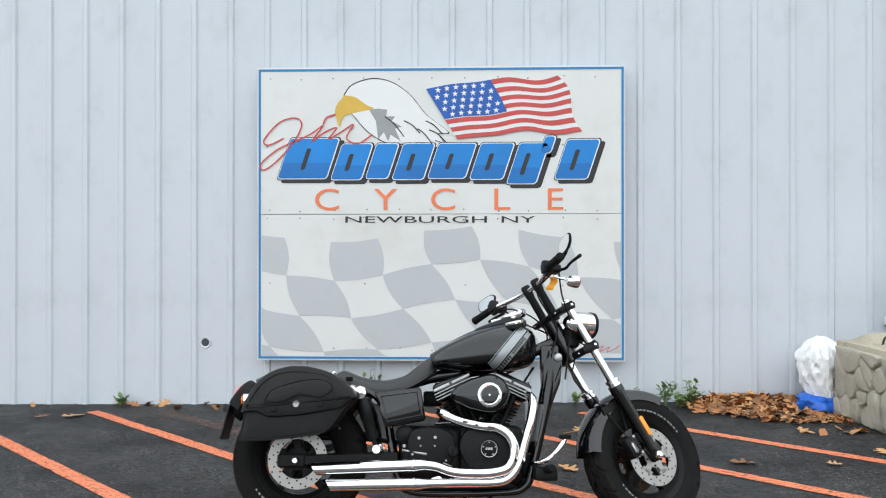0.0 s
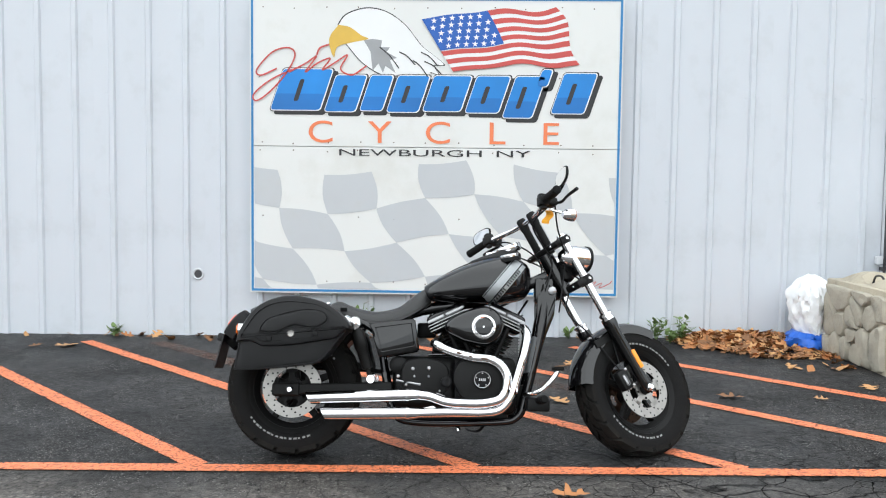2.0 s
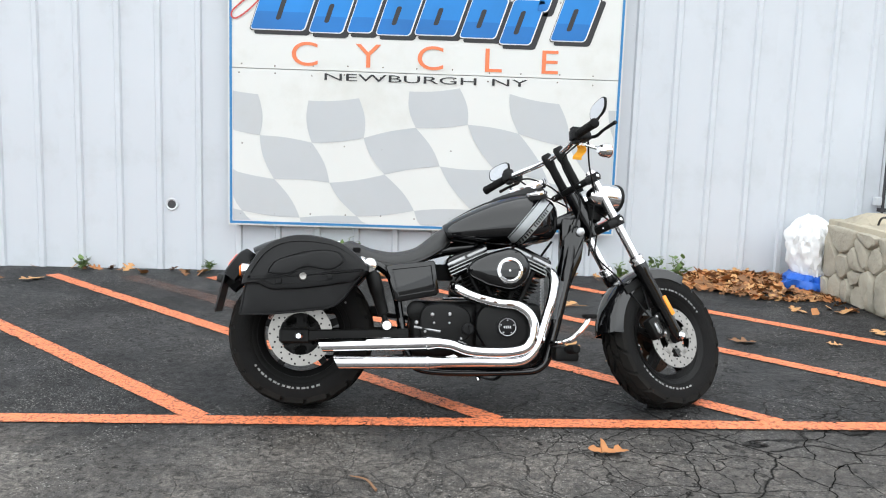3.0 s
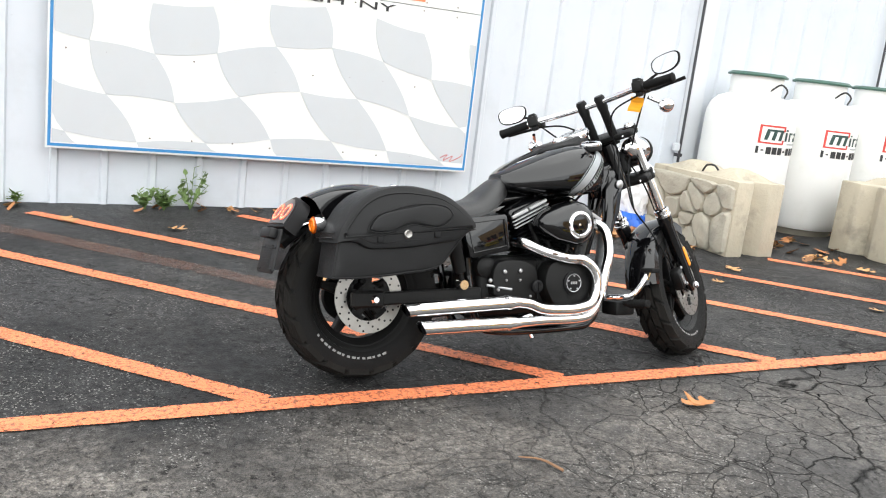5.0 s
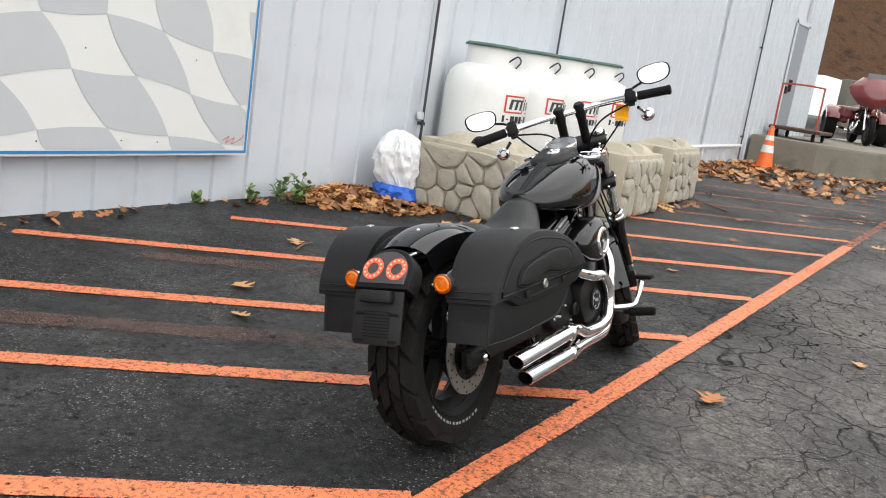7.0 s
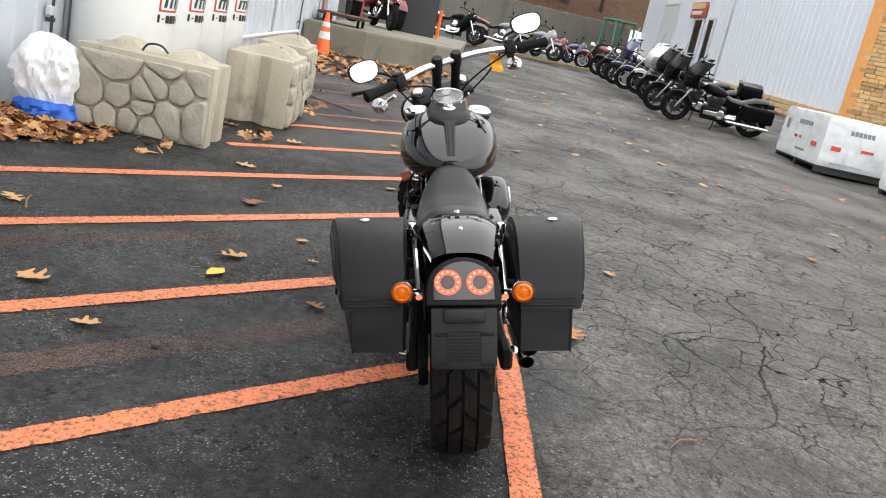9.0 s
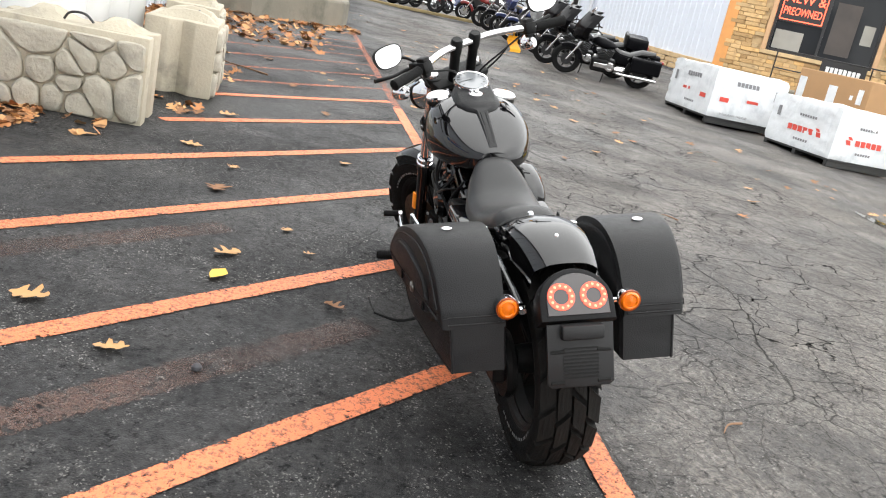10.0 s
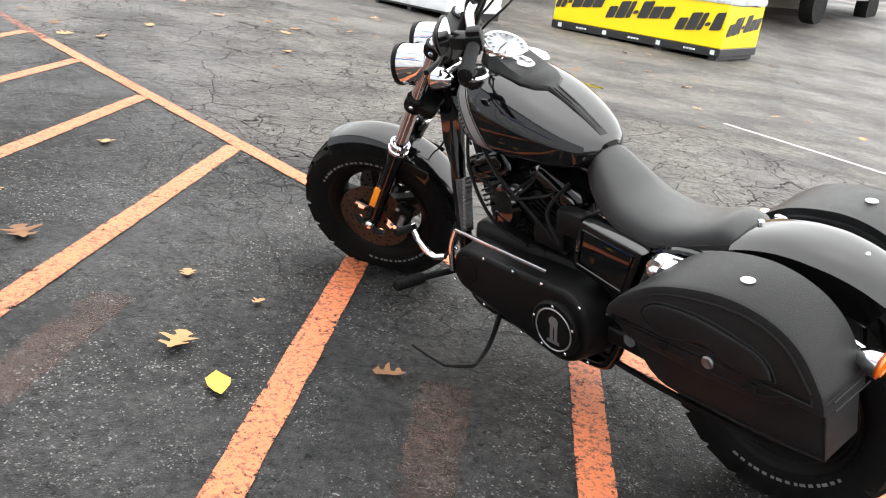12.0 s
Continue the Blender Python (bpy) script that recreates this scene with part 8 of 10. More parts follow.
def parked_bike(m, paint, style, label, group, trunk=False):
    """A parked machine: x ahead, wheels on the ground."""
    ob = empty("parked_motorcycle", m, label, "motorcycle", group)
    R = 0.32
    wb = 1.62
    for x, w in ((0.0, 0.15), (wb, 0.12)):
        bm = bmesh.new()
        lathe(bm, [(0.2, -w * 0.4), (R - 0.03, -w * 0.5), (R, -w * 0.25), (R, w * 0.25), (R - 0.03, w * 0.5), (0.2, w * 0.4)], Matrix.Translation((x, 0, R)) @ UPRIGHT, 28, False)
        wheel = part("wheel", bm, M_rubber, ob, "", True)
        bm = bmesh.new()
        lathe(bm, [(0.205, -w * 0.4), (0.19, -0.02), (0.19, 0.02), (0.205, w * 0.4)], Matrix.Translation((x, 0, R)) @ UPRIGHT, 28, False)
        for k in range(5):
            box(bm, (0.02, -0.02, -0.016), (0.19, 0.02, 0.016), Matrix.Translation((x, 0, R)) @ Matrix.Rotation(radians(72 * k), 4, "Y"))
        lathe(bm, [(0.12, -0.06), (0.12, -0.052)], Matrix.Translation((x, 0, R)) @ UPRIGHT, 20)
        part("rim", bm, M_alloy if style == "chrome" else M_prim, wheel, "", True)
    bm = bmesh.new()
    box(bm, (0.55, -0.16, 0.2), (1.08, 0.16, 0.5), None, 0.05, 2)
    fins = bmesh.new()
    for s, c in ((-22, 0.72), (22, 0.9)):
        for k in range(6):
            box(fins, (-0.08, -0.1, 0.12 + k * 0.04), (0.08, 0.1, 0.14 + k * 0.04), Matrix.Translation((0.82, 0, 0.38)) @ Matrix.Rotation(radians(s), 4, "Y"))
    mparts("cooling_fin", fins, M_pfin, ob)
    part("engine", bm, M_satin, ob)
    for s in (-1, 1):
        bm = bmesh.new()
        lathe(bm, [(0.1, 0), (0.1, 0.03), (0.085, 0.045), (0.05, 0.05), (0.045, 0.04), (0.001, 0.042)], axis_matrix((0.66, s * 0.15, 0.36), (0.66, s * 2, 0.36)), 24)
        cover = part("engine_cover", bm, M_chrome, ob, "polished engine cover", True)
        bm = bmesh.new()
        box(bm, (0.7, s * 0.17 - 0.015, 0.31), (1.02, s * 0.17 + 0.015, 0.41), None, 0.014, 2)
        part("cover_plate", bm, M_chrome, cover, "", True)
    bm = bmesh.new()
    lathe(bm, [(0.1, 0), (0.1, 0.04), (0.05, 0.06)], axis_matrix((0.86, -0.14, 0.55), (0.86, -1, 0.55)), 20)
    tube(bm, [(1.02, -0.12, 0.5), (1.06, -0.19, 0.32), (0.9, -0.21, 0.24), (0.4, -0.22, 0.25), (-0.3, -0.23, 0.28)], [0.025, 0.025, 0.028, 0.045, 0.045], 12, 4)
    part("exhaust", bm, M_chrome, ob, "chrome exhaust", True)
    bm = bmesh.new()
    secs = []
    for x, b, t, h in ((0.6, 0.74, 0.8, 0.06), (0.72, 0.7, 0.88, 0.13), (0.9, 0.7, 0.93, 0.16), (1.05, 0.73, 0.93, 0.13), (1.14, 0.78, 0.88, 0.06)):
        secs.append([Vector((x, h * math.cos(2 * math.pi * k / 14), (b + t) / 2 + (t - b) / 2 * math.sin(2 * math.pi * k / 14))) for k in range(14)])
    loft(bm, secs)
    part("fuel_tank", bm, paint, ob, "", True)
    bm = bmesh.new()
    secs = []
    for x, b, t, h in ((-0.25, 0.74, 0.84 if style != "cruiser" else 0.78, 0.09), (0.05, 0.68, 0.84 if style != "cruiser" else 0.74, 0.14), (0.3, 0.62, 0.72, 0.16), (0.52, 0.64, 0.74, 0.15), (0.64, 0.7, 0.8, 0.08)):
        secs.append([Vector((x, h * math.cos(2 * math.pi * k / 12), (b + t) / 2 + (t - b) / 2 * math.sin(2 * math.pi * k / 12))) for k in range(12)])
    loft(bm, secs)
    part("seat", bm, M_vinyl, ob, "", True)
    bm = bmesh.new()
    arch(bm, (0, 0, R), lambda t: 0.4, 40, 165, 0.09, 0.09, 0.02, 16)
    part("rear_fender", bm, paint, ob, "", True)
    bm = bmesh.new()
    arch(bm, (wb, 0, R), lambda t: 0.36, 60, 170, 0.075, 0.07, 0.02, 16)
    part("front_fender", bm, paint, ob, "", True)
    for s in (-1, 1):
        bm = bmesh.new()
        rod(bm, (wb, s * 0.1, R), (1.24, s * 0.1, 0.98), 0.024, 12)
        part("fork_leg", bm, M_chrome, ob, "chrome fork leg", True)
    bm = bmesh.new()
    tube(bm, [(1.0, -0.42, 1.05), (1.08, -0.3, 1.08), (1.2, -0.12, 1.06), (1.22, 0, 1.04), (1.2, 0.12, 1.06), (1.08, 0.3, 1.08), (1.0, 0.42, 1.05)], 0.016, 8, 4)
    part("handlebar", bm, M_satin, ob, "", True)
    for s in (-1, 1):
        bm = bmesh.new()
        rod(bm, (1.1, s * 0.3, 1.08), (1.12, s * 0.38, 1.2), 0.008, 6)
        box(bm, (1.1, s * 0.38 - 0.06, 1.18), (1.13, s * 0.38 + 0.06, 1.26), None, 0.012, 2)
        part("mirror", bm, M_pblack, ob)
    bm = bmesh.new()
    lathe(bm, [(0.05, -0.1), (0.09, -0.04), (0.1, 0.03), (0.02, 0.045)], axis_matrix((1.5 if style.startswith("tourer") else 1.42, 0, 0.9), (2, 0, 0.88)), 20)
    part("headlamp", bm, M_chrome, ob, "round chrome headlamp", True)
    if style in ("tourer", "tourer_clear"):
        bm = bmesh.new()
        secs = []
        for z, w, nose in ((0.77, 0.1, 1.5), (0.85, 0.26, 1.55), (0.95, 0.36, 1.57), (1.07, 0.44, 1.55), (1.15, 0.46, 1.51), (1.24, 0.4, 1.45), (1.33, 0.31, 1.39), (1.4, 0.24, 1.34)):
            ring = [Vector((nose + 0.04 - 0.2 * abs(u) ** 1.8, w * 1.15 * u, z)) for u in (-1, -0.75, -0.4, 0, 0.4, 0.75, 1)]
            ring += [Vector((nose - 0.1 - 0.2 * abs(u) ** 1.8, w * 1.15 * u * 0.94, z)) for u in (1, 0.4, -0.4, -1)]
            secs.append(ring)
        loft(bm, secs)
        part("fairing", bm, paint, ob, "", True)
        bm = bmesh.new()
        secs = []
        for k, z in enumerate((1.37, 1.44, 1.5 if style == "tourer" else 1.72)):
            secs.append([Vector((1.33 - 0.05 * k + d, 0.24 * math.sin(a), z)) for d in (0, 0.006) for a in ((-1, -0.5, 0, 0.5, 1) if d == 0 else (1, 0.5, 0, -0.5, -1))])
        loft(bm, secs)
        part("windscreen", bm, M_clear, ob, "tinted windscreen", True)
        for s in (-1, 1):
            bm = bmesh.new()
            box(bm, (-0.4, s * 0.2 - (0.0 if s > 0 else 0.2), 0.4), (0.25, s * 0.2 + (0.2 if s > 0 else 0.0), 0.72), None, 0.04, 2)
            part("saddlebag", bm, paint, ob, "hard saddlebag")
            bm = bmesh.new()
            tube(bm, [(0.5, s * 0.26, 0.28), (0.1, s * 0.3, 0.29), (-0.36, s * 0.31, 0.29)], [0.03, 0.04, 0.045], 10, 3)
            part("muffler", bm, M_chrome, ob, "long chrome muffler", True)
        if trunk:
            bm = bmesh.new()
            box(bm, (-0.6, -0.28, 0.76), (-0.12, 0.28, 1.04), None, 0.06, 3)
            part("trunk", bm, paint, ob, "hard top trunk", True)
            bm = bmesh.new()
            box(bm, (-0.62, -0.24, 0.82), (-0.59, 0.24, 0.9), None, 0.01)
            part("trunk_lamp", bm, M_ptail, ob)
            bm = bmesh.new()
            box(bm, (-0.14, -0.2, 0.8), (-0.06, 0.2, 1.08), None, 0.03, 2)
            part("backrest", bm, M_vinyl, ob)
    bm = bmesh.new()
    box(bm, (-0.46, -0.05, 0.62), (-0.4, 0.05, 0.68), None, 0.01)
    part("tail_lamp", bm, M_ptail, ob)
    bm = bmesh.new()
    tube(bm, [(0.75, 0.1, 0.22), (0.78, 0.22, 0.05), (0.8, 0.26, 0.0)], 0.014, 8, 3)
    part("kickstand", bm, M_satin, ob)
    return ob


def sport_bike(m, paint, accent, label):
    ob = parked_bike(m, paint, "sport", label, "bikes by the retaining wall")
    bm = bmesh.new()
    secs = []
    for x, w, z0, z1 in ((0.75, 0.12, 0.3, 0.6), (1.0, 0.2, 0.28, 0.75), (1.2, 0.2, 0.4, 1.0), (1.36, 0.16, 0.62, 1.08), (1.5, 0.06, 0.78, 0.95)):
        secs.append([Vector((x, w * math.cos(2 * math.pi * k / 14), (z0 + z1) / 2 + (z1 - z0) / 2 * math.sin(2 * math.pi * k / 14))) for k in range(14)])
    loft(bm, secs)
    part("fairing", bm, paint, ob, "", True)
    bm = bmesh.new()
    secs = []
    for x, w, z0, z1 in ((-0.4, 0.05, 0.86, 0.95), (-0.2, 0.12, 0.78, 0.92), (0.1, 0.16, 0.7, 0.86), (0.3, 0.14, 0.66, 0.78)):
        secs.append([Vector((x, w * math.cos(2 * math.pi * k / 12), (z0 + z1) / 2 + (z1 - z0) / 2 * math.sin(2 * math.pi * k / 12))) for k in range(12)])
    loft(bm, secs)
    part("tail_cowl", bm, accent, ob, "", True)
    return ob


def stand(x, y, yaw, lean=-10):
    return pose(x, y, ground_z(x, y), 0, 0, yaw) @ pose(0, 0, 0, lean, 0, 0)


# front wheels stand along a line; the machines slant back from it
def back_from(fx, fy, yaw):
    a = radians(yaw)
    return fx - 1.62 * math.cos(a), fy - 1.62 * math.sin(a)
ROW = "row of parked motorcycles"
YAW = 75
T1 = parked_bike(stand(*back_from(15.87, -0.42, YAW), YAW), M_pblack, "tourer", "black touring motorcycle with a batwing fairing parked in a row", ROW)
parked_bike(stand(*back_from(17.05, -0.25, YAW), YAW), M_pblack, "tourer_clear", "black touring motorcycle with a top trunk parked in a row", ROW, True)
copy_thing(T1, stand(*back_from(18.75, -0.4, YAW + 2), YAW + 2))
parked_bike(stand(*back_from(20.3, -0.42, YAW), YAW), M_pwhite, "tourer_clear", "black and white motorcycle with a clear windscreen in the row", ROW)
parked_bike(stand(*back_from(21.3, -0.26, YAW + 3), YAW + 3), M_pblue, "chrome", "dark blue cruiser motorcycle with bright wheels in the row", ROW)
parked_bike(stand(*back_from(22.9, -0.22, YAW), YAW), M_pblue, "tourer_clear", "dark blue motorcycle with a tall windscreen in the row", ROW)
C5 = parked_bike(stand(*back_from(24.4, -0.2, YAW + 2), YAW + 2), M_pblack, "cruiser", "black cruiser motorcycle parked in a row", ROW)
copy_thing(C5, stand(*back_from(26.05, -0.19, YAW), YAW))
parked_bike(stand(*back_from(28.6, 0.0, YAW), YAW), M_pred, "chrome", "dark red cruiser motorcycle parked in a row", ROW)
sport_bike(stand(27.1, 5.5, -115), M_pblack, M_pwhite, "black and white sports motorcycle by the retaining wall")
sport_bike(stand(28.2, 3.85, -110), M_psilver, M_pred, "silver and red sports motorcycle by the retaining wall")
sport_bike(stand(28.4, 2.6, -118), M_psilver, M_pwhite, "silver and white sports motorcycle by the retaining wall")
sport_bike(stand(30.2, 1.6, -70) @ Matrix.Scale(0.85, 4), M_pred, M_pyellow, "small red and yellow dirt motorcycle by the wall")
sport_bike(stand(30.9, 0.8, -75) @ Matrix.Scale(0.85, 4), M_pblue, M_pred, "small blue and red dirt motorcycle by the wall")
M_timber = mat("yellow_timber_kerb", (0.2, 0.15, 0.07), 0.85, 0, 0.3, 4, bump=0.4, bump_scale=30)
bm = bmesh.new()
box(bm, (-2.6, -0.1, 0), (2.6, 0.1, 0.09), pose(27.2, 2.0, ground_z(27.2, 2.0), 0, 0, -72) @ Matrix.Scale(1.15, 4), 0.015)
tagged(part("timber_kerb", bm, M_timber), "weathered yellow timber kerb lying on the asphalt", "kerb")

# three-wheeled motorcycle on the dock, facing the lot
TRIKE = parked_bike(pose(20.6, 6.85, 0.83, 0, 0, 200) @ Matrix.Scale(1.1, 4), M_pred, "tourer", "dark red three-wheeled motorcycle on the dock", "machines on the dock")
for s in (-1, 1):
    bm = bmesh.new()
    lathe(bm, [(0.2, -0.1), (0.33, -0.12), (0.35, -0.06), (0.35, 0.06), (0.33, 0.12), (0.2, 0.1)], Matrix.Translation((0.05, s * 0.55, 0.35)) @ UPRIGHT, 28)
    part("rear_wheel", bm, M_rubber, TRIKE, "", True)
    bm = bmesh.new()
    arch(bm, (0.05, s * 0.55, 0.35), lambda t: 0.42, 20, 170, 0.14, 0.1, 0.03, 14)
    part("wheel_arch", bm, M_pred, TRIKE, "", True)
bm = bmesh.new()
box(bm, (-0.35, -0.42, 0.5), (0.35, 0.42, 0.78), None, 0.06, 2)
part("rear_body", bm, M_pred, TRIKE)
bm = bmesh.new()
box(bm, (20.9, 5.2, 0.83), (21.0, 6.4, 2.1), None, 0.02)
tagged(part("dark_panel", bm, mat("charcoal_steel_panel", (0.035, 0.037, 0.042), 0.45, 0, 0.2, 3)), "dark grey steel panel standing on the dock", "panel")
bm = bmesh.new()
rod(bm, (21.1, 5.12, 0.83), (21.1, 5.12, 1.6), 0.05, 12)
tagged(part("bollard", bm, M_cone), "thin orange bollard at the dock edge", "bollard")

# green forklift cage by the far building
M_liftgreen = mat("green_machine_paint", (0.03, 0.2, 0.12), 0.5, 0, 0.2, 6)
LIFT = empty("forklift", pose(37.0, -2.4, ground_z(37.0, -2.4), 0, 0, 20), "green forklift with an open cage", "forklift")
bm = bmesh.new()
box(bm, (-0.9, -0.55, 0.3), (0.8, 0.55, 0.95), None, 0.06, 2)
part("body", bm, M_blackmetal, LIFT)
for x in (-0.6, 0.6):
    for y in (-0.5, 0.5):
        bm = bmesh.new()
        rod(bm, (x, y, 0.9), (x * 0.8, y * 0.95, 2.0), 0.05, 8)
        part("post", bm, M_liftgreen, LIFT)
        bm = bmesh.new()
        lathe(bm, [(0.3, -0.1), (0.3, 0.1)], pose(x, y, 0.3, 90, 0, 0), 18)
        part("wheel", bm, M_rubber, LIFT)
bm = bmesh.new()
box(bm, (-0.6, -0.55, 1.98), (0.6, 0.55, 2.06), None, 0.02)
part("roof", bm, M_liftgreen, LIFT)

# ---- wrapped crates, side-by-side buggy and cars across the lot ----
M_wrap = mat("white_shrink_wrap", (0.68, 0.7, 0.72), 0.32, 0, 0.12, 3, bump=1.0, bump_scale=7, coat=0.15, dirt=(0.42, 0.45, 0.48), dirt_amount=0.6, dirt_scale=3.5)
M_cover = mat("cloudy_plastic_sheet", (0.5, 0.53, 0.55), 0.3, 0, 0.25, 6, bump=1.0, bump_scale=12, dirt=(0.12, 0.12, 0.13), dirt_amount=0.7, dirt_scale=9)
M_pallet = mat("dark_steel_pallet", (0.03, 0.03, 0.03), 0.6, 0.2, 0.3, 8)
M_card = mat("brown_cardboard", (0.36, 0.21, 0.1), 0.8, 0, 0.12, 4)
M_crateyellow = mat("yellow_crate_board", (0.83, 0.6, 0.0), 0.5, 0, 0.06, 3)
M_printred = mat("print_red", (0.6, 0.07, 0.05), 0.5)
M_printgrey = mat("print_grey", (0.2, 0.2, 0.21), 0.6)


def wrapped_crate(m, lx, ly, h, label, red_marks, seed):
    """A pallet with a shrink-wrapped load; long side along x, front at y=0 facing -y."""
    rnd = random.Random(seed)
    ob = empty("wrapped_crate", m, label, "crate", "wrapped crates")
    for x in (0.05, lx / 2, lx - 0.05):
        bm = bmesh.new()
        box(bm, (x - 0.04, 0.0, 0.0), (x + 0.04, ly, 0.09), None, 0.005)
        part("pallet_runner", bm, M_pallet, ob)
    bm = bmesh.new()
    box(bm, (0, 0, 0.09), (lx, ly, 0.125), None, 0.005)
    part("pallet_deck", bm, M_pallet, ob)
    bm = bmesh.new()
    secs = []
    per = [(0, 0), (lx * 0.33, -0.005), (lx * 0.66, 0.0), (lx, 0), (lx + 0.005, ly * 0.5), (lx, ly), (lx * 0.5, ly + 0.01), (0, ly), (-0.008, ly * 0.5)]
    per = [(a[0] + (b[0] - a[0]) * q / 6, a[1] + (b[1] - a[1]) * q / 6) for a, b in zip(per, per[1:] + per[:1]) for q in range(6)]
    for j in range(17):
        t = j / 16
        ring = []
        for k, (x, y) in enumerate(per):
            f = 0.014 * noise.noise((k * 0.55 + seed, t * 4, 1.0)) - 0.034 * abs(noise.noise((k * 0.8 + seed + t * 5, t * 6, 3.0))) + 0.014
            pinch = 0.985 if j in (0, 16) else 1.0
            ring.append(Vector((lx / 2 + (x - lx / 2) * (pinch + f), ly / 2 + (y - ly / 2) * (pinch + f * 1.5), 0.125 + (h - 0.125) * t + (0.03 * noise.noise((k * 0.35, seed, t)) if j == 16 else 0))))
        secs.append(ring)
    loft(bm, secs)
    part("wrap", bm, M_wrap, ob, "creased white plastic wrap", True)
    def mark(side, u0, u1, z0, z1, material, name, slant=0.0):
        bm = bmesh.new()
        if side == "front":
            q = [(u0, -0.018, z0), (u1, -0.018, z0), (u1 + slant, -0.018, z1), (u0 + slant, -0.018, z1)]
        else:
            q = [(-0.02, u1, z0), (-0.02, u0, z0), (-0.02, u0 - slant, z1), (-0.02, u1 - slant, z1)]
        bm.faces.new([bm.verts.new(p) for p in q])
        part(name, bm, material, ob)
    for side, ext in (("front", lx), ("end", ly)):
        c = ext * 0.3
        e = ext / 1.6
        if red_marks:
            mark(side, c - 0.2 * e, c - 0.1 * e, h * 0.42, h * 0.5, M_printred, "emblem_mark", 0.03)
            mark(side, c - 0.16 * e, c - 0.08 * e, h * 0.51, h * 0.56, M_printred, "emblem_mark", 0.04)
            for k in range(5):
                mark(side, c + k * 0.125 * e, c + (0.105 + k * 0.125) * e, h * 0.42, h * 0.52, M_printred, "name_bar", 0.01)
            for k in range(7):
                mark(side, c + k * 0.06 * e, c + (0.045 + k * 0.06) * e, h * 0.7, h * 0.74, M_printgrey, "small_bar")
        else:
            for k in range(6):
                mark(side, c + k * 0.085 * e, c + (0.07 + k * 0.085) * e, h * 0.74, h * 0.82, M_printgrey, "name_bar", 0.01)
            mark(side, c + 0.3 * e, c + 0.56 * e, h * 0.48, h * 0.53, M_printred, "label_bar")
            mark(side, c - 0.3 * e, c - 0.1 * e, h * 0.42, h * 0.5, M_printred, "label_bar")
        if red_marks or side == "front":
            for k in range(6):
                mark(side, c + (0.06 + k * 0.06) * e, c + (0.105 + k * 0.06) * e, h * 0.27, h * 0.31, M_printgrey, "small_bar")
        mark(side, ext * 0.85, ext * 0.9, h * 0.6, h * 0.78, M_printgrey, "side_bar")
    return ob


# the wrapped loads: the near corner is at x=0 and the long side runs away from it
wrapped_crate(pose(9.36, -3.1, ground_z(10, -3.6), 0, 0, 6) @ Matrix.Diagonal((1, -1, 1, 1)), 1.76, 1.32, 0.93, "white wrapped crate with red print on a dark pallet", True, 3)
CR2 = wrapped_crate(pose(11.87, -2.1, ground_z(12.5, -2.8), 0, 0, 1) @ Matrix.Diagonal((1, -1, 1, 1)), 1.92, 1.42, 1.0, "white wrapped crate with grey print on a pallet", False, 8)
END_FACE = Matrix(((0, 0, 1, -0.03), (1, 0, 0, 0.5), (0, 1, 0, 0.2), (0, 0, 0, 1)))
text_mesh("warning_words", "DO NOT LIFT THIS END", 0.052, END_FACE, M_printgrey, CR2, "", 0.0006, 1.0)
# brown carton behind
CARTON_AT = pose(11.6, -5.9, ground_z(11.8, -5.6), 0, 0, 8) @ Matrix.Scale(1.35, 4)
bm = bmesh.new()
box(bm, (0, 0, 0), (1.5, 0.8, 1.0), CARTON_AT, 0.012)
CART1 = tagged(part("carton", bm, M_card), "large plain brown cardboard carton", "carton")
bm = bmesh.new()
box(bm, (-0.003, 0.18, 0.62), (0.0, 0.36, 0.82), CARTON_AT)
part("label_sheet", bm, M_wrap, CART1, "white paper label")
for u0, u1, z0, z1 in ((0.1, 0.2, 0.66, 0.86), (0.28, 0.34, 0.7, 0.76), (0.62, 0.8, 0.6, 0.84), (1.3, 1.46, 0.4, 0.88)):
    bm = bmesh.new()
    box(bm, (u0, 0.8, z0), (u1, 0.803, z1), CARTON_AT)
    part("label_sheet", bm, M_wrap, CART1, "white paper label")
bm = bmesh.new()
box(bm, (-0.002, 0.38, 1.0), (1.502, 0.44, 1.002), CARTON_AT)
part("tape", bm, M_orangewood, CART1, "shiny brown packing tape")

# the long yellow crate
SK = empty("yellow_crate", pose(6.5, -6.65, ground_z(7, -7.3), 0, 0, 13.3) @ Matrix.Diagonal((1.226, -1.9, 1.48, 1)), "long yellow crate with black print on a black base", "crate")
L_, D_, H_ = 2.65, 0.95, 0.74
bm = bmesh.new()
box(bm, (0, 0, 0.05), (L_, D_, 0.14), None, 0.006)
part("base_rail", bm, M_blackmetal, SK)
for x in (0.1, 0.9, 1.75, 2.5):
    bm = bmesh.new()
    box(bm, (x - 0.06, 0.02, 0.0), (x + 0.06, D_ - 0.02, 0.05), None, 0.004)
    part("foot", bm, M_blackmetal, SK)
    bm = bmesh.new()
    box(bm, (x - 0.03, -0.004, 0.07), (x + 0.03, -0.001, 0.12))
    part("base_label", bm, M_wrap, SK)
bm = bmesh.new()
box(bm, (0.005, 0.005, 0.14), (L_ - 0.005, D_ - 0.005, 0.645), None, 0.01)
part("side_board", bm, M_crateyellow, SK)
bm = bmesh.new()
secs = []
